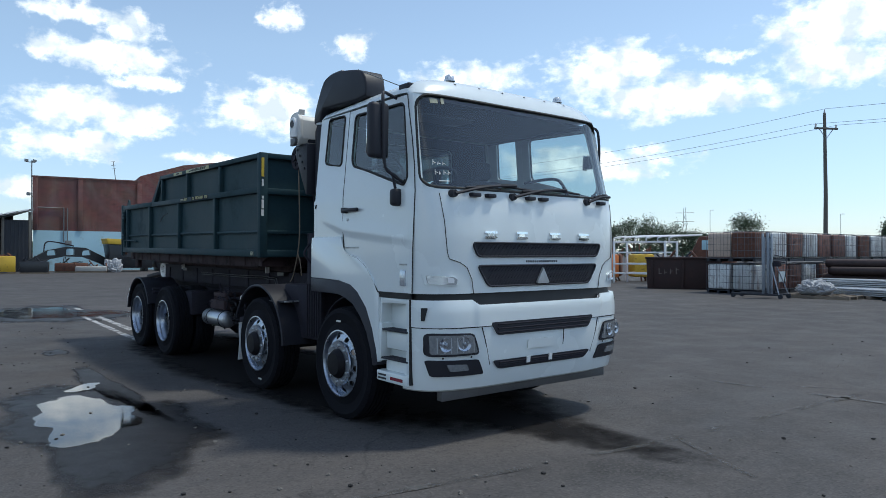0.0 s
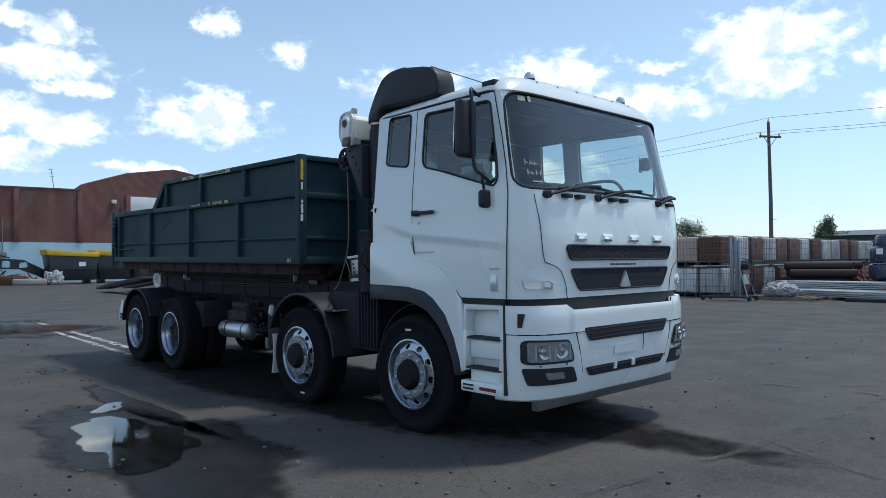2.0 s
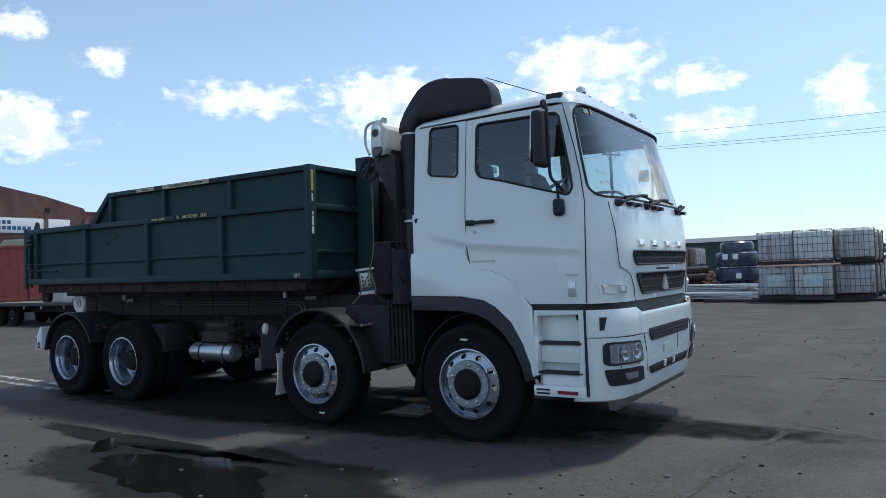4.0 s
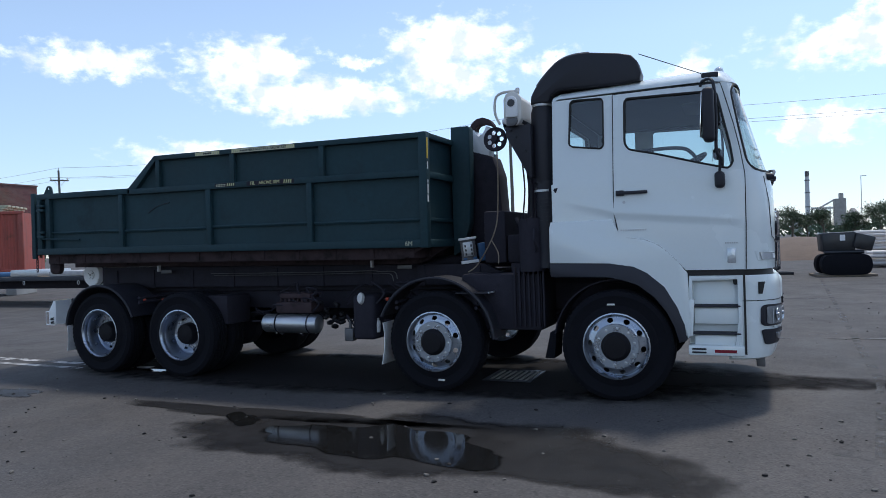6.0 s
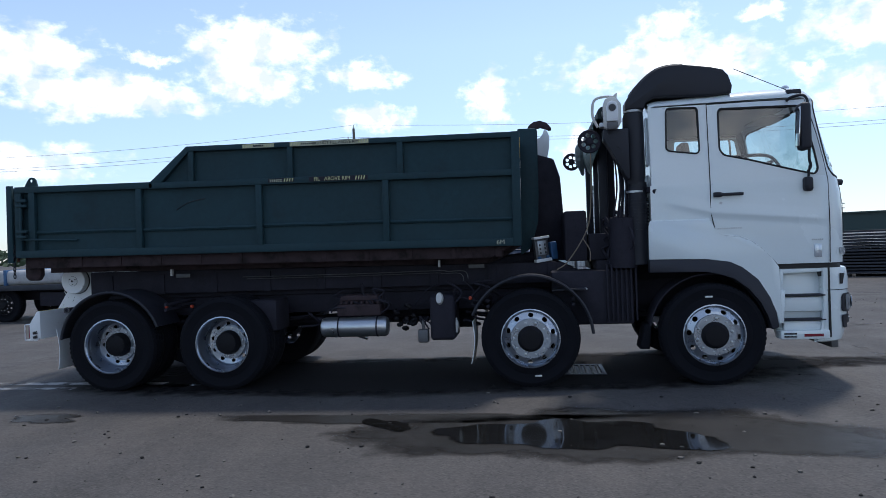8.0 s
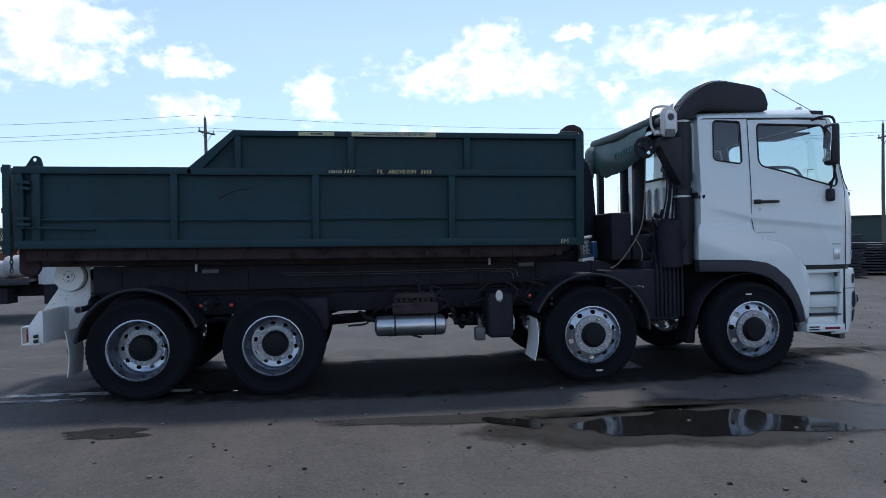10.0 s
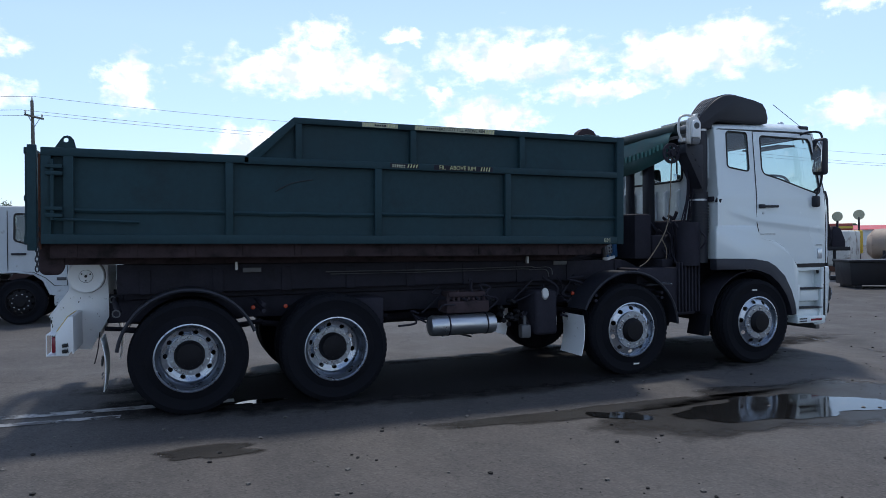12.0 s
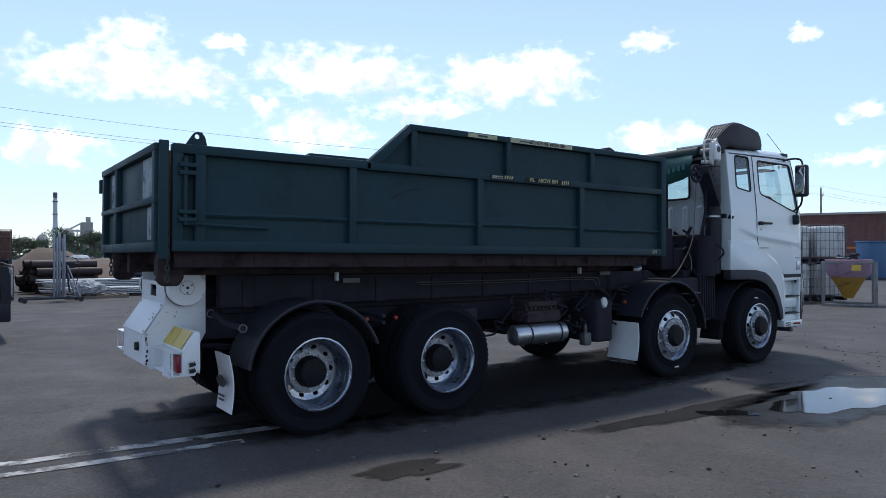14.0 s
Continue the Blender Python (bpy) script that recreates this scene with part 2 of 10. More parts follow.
M_WHITETEXT = material("white marking", (0.72, 0.72, 0.70), 0.5, var=0.15, scale=20, bump=0.05)
M_STICKER = material("weathered pale sticker", (0.42, 0.42, 0.30), 0.5, var=0.3, scale=25, bump=0.05)
M_MIRROR = material("mirror glass", (0.9, 0.9, 0.9), 0.02, 1.0, var=0.01, bump=0)
M_GLASS = glass_material("cab glass", (0.70, 0.79, 0.79))
M_DULL = material("dull grey pipe", (0.12, 0.12, 0.125), 0.5, 0.4, var=0.2, bump=0.05)
M_PLASTIC_W = material("white bulk-tank plastic", (0.60, 0.61, 0.60), 0.45, var=0.16, scale=1.6, fine=40, bump=0.1, random=0.22, dirt=(0.22, 0.17, 0.13), dirt_amount=0.22, dirt_scale=3)
M_PLASTIC_R = material("rust-stained bulk-tank plastic", (0.20, 0.085, 0.06), 0.5, var=0.35, scale=2.2, fine=30, bump=0.1, random=0.3, dirt=(0.10, 0.06, 0.05), dirt_amount=0.35, dirt_scale=2.5)
M_WOOD = material("grey weathered timber", (0.20, 0.16, 0.12), 0.8, var=0.3, scale=9, fine=50, bump=0.4)
M_RUST = material("rusted steel", (0.13, 0.055, 0.035), 0.8, var=0.4, scale=5, fine=40, bump=0.5, dirt=(0.05, 0.03, 0.03), dirt_amount=0.25, dirt_scale=3)
M_DARKSTEEL = material("dark mill steel", (0.03, 0.033, 0.042), 0.55, 0.3, var=0.3, scale=5, fine=40, bump=0.2, random=0.3)
M_PIPE = material("pale plastic pipe", (0.62, 0.58, 0.55), 0.65, var=0.1, scale=3, fine=30, bump=0.05, random=0.15)
M_BLACKPOLY = material("black polythene", (0.018, 0.02, 0.024), 0.35, var=0.2, fine=40, bump=0.1)
M_NAVY = material("navy plastic wrap", (0.040, 0.052, 0.085), 0.25, var=0.5, scale=6, fine=40, bump=0.4)
M_ORANGE = material("faded orange paint", (0.55, 0.16, 0.03), 0.5, var=0.2, fine=40, bump=0.2, dirt=(0.1, 0.06, 0.04), dirt_amount=0.2, dirt_scale=3)
M_YELLOWP = material("worn yellow paint", (0.62, 0.40, 0.04), 0.5, var=0.15, fine=40, bump=0.2, dirt=(0.12, 0.08, 0.05), dirt_amount=0.2, dirt_scale=3)
M_PINK = material("faded mauve paint", (0.30, 0.19, 0.26), 0.6, var=0.2, fine=40, bump=0.2, dirt=(0.15, 0.1, 0.08), dirt_amount=0.25, dirt_scale=4)
M_CONTAINER = material("red container paint", (0.34, 0.07, 0.05), 0.55, var=0.15, fine=40, bump=0.15, dirt=(0.15, 0.06, 0.04), dirt_amount=0.15, dirt_scale=2)
M_ROOFRED = material("red roof sheeting", (0.5, 0.05, 0.05), 0.5, var=0.1, bump=0.1)
M_DKGREEN = material("dark green cladding", (0.022, 0.05, 0.05), 0.55, var=0.12, bump=0.1)
M_CONCRETE = material("weathered concrete", (0.36, 0.35, 0.33), 0.85, var=0.2, scale=0.6, fine=20, bump=0.3)
M_SOIL = material("sandy earth", (0.15, 0.11, 0.085), 0.95, var=0.3, scale=0.8, fine=12, bump=0.6, bump_dist=0.05)
M_POLE = material("weathered timber pole", (0.13, 0.12, 0.105), 0.85, var=0.25, scale=4, fine=40, bump=0.4)
M_WIRE = material("dull cable", (0.12, 0.13, 0.14), 0.5, var=0.1, bump=0)
M_BARK = material("grey bark", (0.13, 0.10, 0.075), 0.9, var=0.3, scale=4, fine=30, bump=0.5)
M_LEAF = material("gum leaves", (0.055, 0.085, 0.042), 0.6, var=0.35, scale=0.8, fine=6, bump=0)
M_BLUELABEL = material("blue label", (0.10, 0.30, 0.52), 0.5, var=0.2, scale=8, bump=0)
M_BLUEPAINT = material("pale blue wall paint", (0.40, 0.60, 0.68), 0.7, var=0.06, scale=0.5, fine=8, bump=0.2, dirt=(0.3, 0.36, 0.38), dirt_amount=0.1, dirt_scale=0.6)
M_SIGN = material("white sign board", (0.78, 0.79, 0.80), 0.5, var=0.03, bump=0.03)
M_SIGNBLUE = material("navy sign blue", (0.03, 0.10, 0.22), 0.5, var=0.05, bump=0.02)
M_CORRUG = material("dull corrugated iron", (0.22, 0.22, 0.22), 0.6, 0.3, var=0.3, scale=1.0, fine=12, bump=0.2, dirt=(0.12, 0.06, 0.04), dirt_amount=0.2, dirt_scale=1.0)
M_BAG = material("white woven bag", (0.36, 0.365, 0.38), 0.6, var=0.25, scale=6, fine=120, bump=0.4, dirt=(0.25, 0.23, 0.21), dirt_amount=0.2, dirt_scale=4)


def asphalt_material():
    m = bpy.data.materials.new("worn yard asphalt")
    m.use_nodes = True
    t = m.node_tree
    p = t.nodes["Principled BSDF"]
    co = t.nodes.new("ShaderNodeTexCoord")

    def ntex(sc, detail=5, rough=0.6, stretch=None):
        n = t.nodes.new("ShaderNodeTexNoise")
        n.inputs["Scale"].default_value, n.inputs["Detail"].default_value, n.inputs["Roughness"].default_value = sc, detail, rough
        if stretch:
            mp = t.nodes.new("ShaderNodeMapping")
            mp.inputs["Scale"].default_value = stretch
            t.links.new(co.outputs["Object"], mp.inputs["Vector"])
            t.links.new(mp.outputs[0], n.inputs["Vector"])
        else:
            t.links.new(co.outputs["Object"], n.inputs["Vector"])
        return n.outputs["Fac"]

    def ramp(v, a, b, lo=0.0, hi=1.0):
        r = t.nodes.new("ShaderNodeMapRange")
        for i, x in zip(("From Min", "From Max", "To Min", "To Max"), (a, b, lo, hi)):
            r.inputs[i].default_value = x
        t.links.new(v, r.inputs["Value"])
        return r.outputs["Result"]

    def mixc(f, a, b):
        n = t.nodes.new("ShaderNodeMix")
        n.data_type = "RGBA"
        for sock, v in ((0, f), (6, a), (7, b)):
            if isinstance(v, (tuple, float)):
                n.inputs[sock].default_value = v
            else:
                t.links.new(v, n.inputs[sock])
        return n.outputs[2]

    base = mixc(ramp(ntex(0.16, 4), 0.35, 0.65), (0.053, 0.0495, 0.0495, 1), (0.075, 0.069, 0.068, 1))
    base = mixc(ramp(ntex(0.9, 6, 0.7, (1.0, 0.45, 1.0)), 0.45, 0.70, 0.0, 0.85), base, (0.098, 0.087, 0.082, 1))
    base = mixc(ramp(ntex(0.55, 7, 0.65), 0.58, 0.72, 0.0, 0.8), base, (0.034, 0.032, 0.032, 1))
    base = mixc(ramp(ntex(7.0, 6, 0.75), 0.55, 0.76, 0.0, 0.6), base, (0.034, 0.031, 0.030, 1))
    base = mixc(ramp(ntex(11.0, 6, 0.75, (1.0, 1.3, 1.0)), 0.58, 0.78, 0.0, 0.5), base, (0.120, 0.107, 0.098, 1))
    stones = t.nodes.new("ShaderNodeTexVoronoi")
    stones.inputs["Scale"].default_value = 60
    t.links.new(co.outputs["Object"], stones.inputs["Vector"])
    sepc = t.nodes.new("ShaderNodeSeparateColor")
    t.links.new(stones.outputs["Color"], sepc.inputs[0])
    base = mixc(ramp(sepc.outputs[0], 0.6, 1.0, 0.0, 0.4), base, (0.125, 0.115, 0.108, 1))
    base = mixc(ramp(sepc.outputs[1], 0.7, 1.0, 0.0, 0.5), base, (0.025, 0.025, 0.026, 1))
    # fine cracks
    crack = t.nodes.new("ShaderNodeTexVoronoi")
    crack.feature = "DISTANCE_TO_EDGE"
    crack.inputs["Scale"].default_value = 0.33
    mp = t.nodes.new("ShaderNodeMixRGB")
    wob = t.nodes.new("ShaderNodeTexNoise")
    wob.inputs["Scale"].default_value, wob.inputs["Detail"].default_value = 1.6, 6
    t.links.new(co.outputs["Object"], wob.inputs["Vector"])
    mp.blend_type = "ADD"
    mp.inputs[0].default_value = 0.8
    t.links.new(co.outputs["Object"], mp.inputs[1])
    t.links.new(wob.outputs["Color"], mp.inputs[2])
    t.links.new(mp.outputs[0], crack.inputs["Vector"])
    cf = ramp(crack.outputs["Distance"], 0.0, 0.006, 0.55, 0.0)
    cm = t.nodes.new("ShaderNodeMath")
    cm.operation = "MULTIPLY"
    t.links.new(cf, cm.inputs[0])
    t.links.new(ramp(ntex(0.25), 0.45, 0.6), cm.inputs[1])
    base = mixc(cm.outputs[0], base, (0.022, 0.021, 0.021, 1))
    t.links.new(base, p.inputs["Base Color"])
    t.links.new(ramp(ntex(1.2, 5), 0.35, 0.65, 0.72, 0.92), p.inputs["Roughness"])
    p.inputs["Specular IOR Level"].default_value = 0.33
    b = t.nodes.new("ShaderNodeBump")
    b.inputs["Strength"].default_value = 0.6
    b.inputs["Distance"].default_value = 0.006
    t.links.new(stones.outputs["Distance"], b.inputs["Height"])
    b2 = t.nodes.new("ShaderNodeBump")
    b2.inputs["Strength"].default_value = 0.35
    b2.inputs["Distance"].default_value = 0.03
    t.links.new(ntex(3.0, 6), b2.inputs["Height"])
    t.links.new(b.outputs[0], b2.inputs["Normal"])
    t.links.new(b2.outputs[0], p.inputs["Normal"])
    return m


def brick_material():
    m = bpy.data.materials.new("old red brickwork")
    m.use_nodes = True
    t = m.node_tree
    p = t.nodes["Principled BSDF"]
    co = t.nodes.new("ShaderNodeTexCoord")
    sp = t.nodes.new("ShaderNodeSeparateXYZ")
    cb = t.nodes.new("ShaderNodeCombineXYZ")
    t.links.new(co.outputs["Object"], sp.inputs[0])
    ad = t.nodes.new("ShaderNodeMath")
    t.links.new(sp.outputs[0], ad.inputs[0])
    t.links.new(sp.outputs[1], ad.inputs[1])
    t.links.new(ad.outputs[0], cb.inputs[0])
    t.links.new(sp.outputs[2], cb.inputs[1])
    bk = t.nodes.new("ShaderNodeTexBrick")
    t.links.new(cb.outputs[0], bk.inputs["Vector"])
    bk.inputs["Scale"].default_value = 1.0
    bk.inputs["Brick Width"].default_value, bk.inputs["Row Height"].default_value = 0.24, 0.086
    bk.inputs["Mortar Size"].default_value = 0.013
    bk.inputs["Color1"].default_value = (0.205, 0.066, 0.058, 1)
    bk.inputs["Color2"].default_value = (0.100, 0.033, 0.032, 1)
    bk.inputs["Mortar"].default_value = (0.20, 0.145, 0.13, 1)
    n = t.nodes.new("ShaderNodeTexNoise")
    n.inputs["Scale"].default_value, n.inputs["Detail"].default_value = 0.5, 6
    t.links.new(co.outputs["Object"], n.inputs["Vector"])
    mx = t.nodes.new("ShaderNodeMix")
    mx.data_type = "RGBA"
    mx.blend_type = "MULTIPLY"
    mx.inputs[0].default_value = 0.6
    t.links.new(bk.outputs["Color"], mx.inputs[6])
    t.links.new(n.outputs["Color"], mx.inputs[7])
    sc = t.nodes.new("ShaderNodeMix")
    sc.data_type = "RGBA"
    sc.blend_type = "ADD"
    sc.inputs[0].default_value = 0.25
    t.links.new(mx.outputs[2], sc.inputs[6])
    t.links.new(bk.outputs["Color"], sc.inputs[7])
    t.links.new(sc.outputs[2], p.inputs["Base Color"])
    p.inputs["Roughness"].default_value = 0.9
    b = t.nodes.new("ShaderNodeBump")
    b.inputs["Strength"].default_value = 0.5
    b.inputs["Distance"].default_value = 0.01
    b.invert = True
    t.links.new(bk.outputs["Fac"], b.inputs["Height"])
    t.links.new(b.outputs[0], p.inputs["Normal"])
    return m


M_ASPHALT = asphalt_material()
M_BRICK = brick_material()
M_WET = material("damp asphalt", (0.013, 0.012, 0.0125), 0.5, var=0.35, scale=3, fine=60, bump=0.5, spec=0.25)
# matt dark asphalt for the shade painted below the truck
M_TRUCKSHADE = material("dull oil-soaked asphalt", (0.017, 0.016, 0.0165), 0.95, var=0.35, scale=3, fine=60, bump=0.5, spec=0.05)
M_WATER = material("standing water", (0.010, 0.010, 0.010), 0.045, var=0.25, scale=2, fine=9, bump=0.03, bump_scale=3.0, spec=0.28)
M_PAINTLINE = material("worn white road paint", (0.42, 0.41, 0.40), 0.75, var=0.25, scale=3, fine=40, bump=0.3, dirt=(0.09, 0.085, 0.08), dirt_amount=0.42, dirt_scale=3.5)
M_FAINTLINE = material("faded road paint", (0.135, 0.13, 0.128), 0.8, var=0.25, scale=3, fine=40, bump=0.3, dirt=(0.055, 0.053, 0.052), dirt_amount=0.7, dirt_scale=2.5)


def soften(mat, lo=0.55, hi=1.15, grain=5.0):
    """Lets a ground stain or painted shade fade out at its rim, by the rim value kept on its mesh, broken up by noise.
    """
    t = mat.node_tree
    p, out = t.nodes["Principled BSDF"], t.nodes["Material Output"]
    at = t.nodes.new("ShaderNodeAttribute")
    at.attribute_name = "rim"
    n = t.nodes.new("ShaderNodeTexNoise")
    n.inputs["Scale"].default_value, n.inputs["Detail"].default_value = grain, 6
    co = t.nodes.new("ShaderNodeTexCoord")
    t.links.new(co.outputs["Object"], n.inputs["Vector"])
    ad = t.nodes.new("ShaderNodeMath")
    ad.operation = "MULTIPLY_ADD"
    ad.inputs[1].default_value = 0.9
    t.links.new(n.outputs["Fac"], ad.inputs[0])
    t.links.new(at.outputs["Fac"], ad.inputs[2])
    r = t.nodes.new("ShaderNodeMapRange")
    r.inputs["From Min"].default_value, r.inputs["From Max"].default_value = lo, hi
    t.links.new(ad.outputs[0], r.inputs["Value"])
    tr, mx = t.nodes.new("ShaderNodeBsdfTransparent"), t.nodes.new("ShaderNodeMixShader")
    t.links.new(r.outputs["Result"], mx.inputs[0])
    t.links.new(tr.outputs[0], mx.inputs[1])
    t.links.new(p.outputs[0], mx.inputs[2])
    t.links.new(mx.outputs[0], out.inputs["Surface"])


def streak(mat, color, amount=0.75, along=(7.0, 7.0, 0.7)):
    """Runs of dirt drawn down a surface: noise stretched along the upright."""
    t = mat.node_tree
    p = t.nodes["Principled BSDF"]
    src = p.inputs["Base Color"].links[0].from_socket
    co, mp, n, r, mx = (t.nodes.new(k) for k in ("ShaderNodeTexCoord", "ShaderNodeMapping", "ShaderNodeTexNoise", "ShaderNodeMapRange", "ShaderNodeMix"))
    oi, ad = t.nodes.new("ShaderNodeObjectInfo"), t.nodes.new("ShaderNodeVectorMath")
    mp.inputs["Scale"].default_value = along
    t.links.new(co.outputs["Object"], ad.inputs[0])
    t.links.new(oi.outputs["Location"], ad.inputs[1])
    t.links.new(ad.outputs[0], mp.inputs["Vector"])
    t.links.new(mp.outputs[0], n.inputs["Vector"])
    n.inputs["Scale"].default_value, n.inputs["Detail"].default_value = 1.0, 5
    r.inputs["From Min"].default_value, r.inputs["From Max"].default_value, r.inputs["To Max"].default_value = 0.50, 0.66, amount
    t.links.new(n.outputs["Fac"], r.inputs["Value"])
    mx.data_type = "RGBA"
    t.links.new(r.outputs["Result"], mx.inputs[0])
    t.links.new(src, mx.inputs[6])
    mx.inputs[7].default_value = tuple(color) + (1,)
    t.links.new(mx.outputs[2], p.inputs["Base Color"])


streak(M_PLASTIC_W, (0.16, 0.10, 0.075), 0.6)
streak(M_PLASTIC_R, (0.045, 0.025, 0.022), 0.8)
streak(M_CONTAINER, (0.13, 0.045, 0.035), 0.5, (4.0, 4.0, 0.5))
streak(M_BRICK, (0.060, 0.026, 0.026), 0.36, (0.9, 0.9, 0.25))
soften(M_WET)
soften(M_TRUCKSHADE)
soften(M_WATER, 0.58, 0.72, 4.0)
soften(M_FAINTLINE, 0.40, 0.60, 1.6)
soften(M_PAINTLINE, 0.30, 0.46, 5.0)

# ---- mesh helpers ----
def finish(name, bm, mat, parent=None, label="", smooth=35):
    """Links the bmesh as one mesh object."""
    me = bpy.data.meshes.new(name)
    bm.to_mesh(me)
    bm.free()
    me.materials.append(mat)
    if smooth:
        me.shade_smooth()
        me.set_sharp_from_angle(angle=radians(smooth))
    ob = new(name, me)
    if parent:
        ob.parent = parent
    if label:
        ob["label"] = label
    return ob


def part(name, bm, mat, parent, label="", smooth=35):
    return finish(name, bm, mat, parent, label, smooth)


def again(ob, parent, m=None):
    """A second object on the same mesh, under a parent."""
    o = ob.copy()
    scene.collection.objects.link(o)
    o.parent = parent
    if m is not None:
        o.matrix_basis = m
    return o


def thing(name, label, category, group="", kind="", at=None):
    ob = new(name)
    ob.empty_display_size = 0.2
    if at is not None:
        ob.matrix_basis = at
    return tagged(ob, label, category, group, kind)


def bevel(bm, edges, r, seg=2):
    if r:
        bmesh.ops.bevel(bm, geom=edges, offset=r, segments=seg, affect="EDGES", profile=0.5, clamp_overlap=True)


def box(bm, x0, x1, y0, y1, z0, z1, r=0.0, seg=2):
    tmp = bmesh.new()
    c = [tmp.verts.new((x, y, z)) for x in (x0, x1) for y in (y0, y1) for z in (z0, z1)]
    for f in ((0, 1, 3, 2), (4, 6, 7, 5), (0, 4, 5, 1), (2, 3, 7, 6), (0, 2, 6, 4), (1, 5, 7, 3)):
        tmp.faces.new([c[i] for i in f])
    bevel(tmp, tmp.edges[:], r, seg)
    merge(bm, tmp)
    return bm


def merge(bm, tmp, m=None):
    if m is not None:
        bmesh.ops.transform(tmp, matrix=m, verts=tmp.verts)
    bmesh.ops.recalc_face_normals(tmp, faces=tmp.faces)
    me = bpy.data.meshes.new("tmp")
    tmp.to_mesh(me)
    tmp.free()
    bm.from_mesh(me)
    bpy.data.meshes.remove(me)


def boxm(*a, r=0.0, seg=2):
    return box(bmesh.new(), *a, r=r, seg=seg)


def prism(bm, pts, y0, y1, r=0.0, seg=2, axis="y"):
    """A polygon in the plane across an axis, drawn out along it. For axis y points are (x, z); x: (y, z); z: (x, y)."""
    tmp = bmesh.new()

    def at(p, v):
        return {"y": (p[0], v, p[1]), "x": (v, p[0], p[1]), "z": (p[0], p[1], v)}[axis]
    a = [tmp.verts.new(at(p, y0)) for p in pts]
    b = [tmp.verts.new(at(p, y1)) for p in pts]
    tmp.faces.new(a)
    tmp.faces.new(b[::-1])
    n = len(pts)
    for i in range(n):
        tmp.faces.new((a[i], b[i], b[(i + 1) % n], a[(i + 1) % n]))
    bevel(tmp, tmp.edges[:], r, seg)
    merge(bm, tmp)
    return bm


def frame_axes(d):
    d = Vector(d).normalized()
    u = d.cross(Vector((0, 0, 1)))
    if u.length < 1e-3:
        u = d.cross(Vector((0, 1, 0)))
    u.normalize()
    return d, u, d.cross(u)


def tube(bm, pts, r, seg=8, caps=True, radii=None):
    """A round bar along a line of points."""
    pts = [Vector(p) for p in pts]
    tmp = bmesh.new()
    rings = []
    prev_u = None
    for i, p in enumerate(pts):
        d = (pts[min(i + 1, len(pts) - 1)] - pts[max(i - 1, 0)]).normalized()
        if prev_u is None:
            d, u, v = frame_axes(d)
        else:
            u = (prev_u - d * prev_u.dot(d)).normalized()
            v = d.cross(u)
        prev_u = u
        rr = radii[i] if radii else r
        rings.append([tmp.verts.new(p + (u * math.cos(k * math.tau / seg) + v * math.sin(k * math.tau / seg)) * rr) for k in range(seg)])
    for a, b in zip(rings, rings[1:]):
        for k in range(seg):
            tmp.faces.new((a[k], a[(k + 1) % seg], b[(k + 1) % seg], b[k]))
    if caps:
        tmp.faces.new(rings[0][::-1])
        tmp.faces.new(rings[-1])
    merge(bm, tmp)
    return bm


def smooth_path(pts, n=6):
    """A soft line through points."""
    pts = [Vector(p) for p in pts]
    out = []
    for i in range(len(pts) - 1):
        a, b, c, d = pts[max(i - 1, 0)], pts[i], pts[i + 1], pts[min(i + 2, len(pts) - 1)]
        for k in range(n):
            s = k / n
            out.append(0.5 * ((2 * b) + (c - a) * s + (2 * a - 5 * b + 4 * c - d) * s * s + (3 * b - a - 3 * c + d) * s ** 3))
    out.append(pts[-1])
    return out


def lathe(bm, prof, origin, axis=(0, 1, 0), seg=32, a0=0.0, a1=math.tau):
    """Turns a profile of (radius, distance along the axis)."""
    d, u, v = frame_axes(axis)
    o = Vector(origin)
    tmp = bmesh.new()
    full = abs(a1 - a0 - math.tau) < 1e-6
    n = seg if full else seg + 1
    rings = []
    for r, h in prof:
        rings.append([tmp.verts.new(o + d * h + (u * math.cos(a0 + (a1 - a0) * k / seg) + v * math.sin(a0 + (a1 - a0) * k / seg)) * max(r, 1e-4)) for k in range(n)])
    for a, b in zip(rings, rings[1:]):
        for k in range(seg):
            tmp.faces.new((a[k], a[(k + 1) % n], b[(k + 1) % n], b[k]))
    bmesh.ops.remove_doubles(tmp, verts=tmp.verts, dist=2e-4)
    merge(bm, tmp)
    return bm


def sheet(bm, outer, holes, place, thick=None):
    """A flat panel with holes: loops of 2D points, filled and set in space by place(a, b); thick: a vector of its depth."""
    tmp = bmesh.new()
    edges = []
    for loop in [outer] + list(holes):
        vs = [tmp.verts.new((a, b, 0)) for a, b in loop]
        edges += [tmp.edges.new((vs[i], vs[(i + 1) % len(vs)])) for i in range(len(vs))]
    bmesh.ops.triangle_fill(tmp, use_beauty=True, edges=edges)
    bmesh.ops.dissolve_limit(tmp, angle_limit=0.01, verts=tmp.verts, edges=tmp.edges)
    for v in tmp.verts:
        v.co = place(v.co.x, v.co.y)
    if thick is not None:
        ex = bmesh.ops.extrude_face_region(tmp, geom=tmp.faces[:])
        for v in ex["geom"]:
            if isinstance(v, bmesh.types.BMVert):
                v.co += Vector(thick)
    merge(bm, tmp)
    return bm


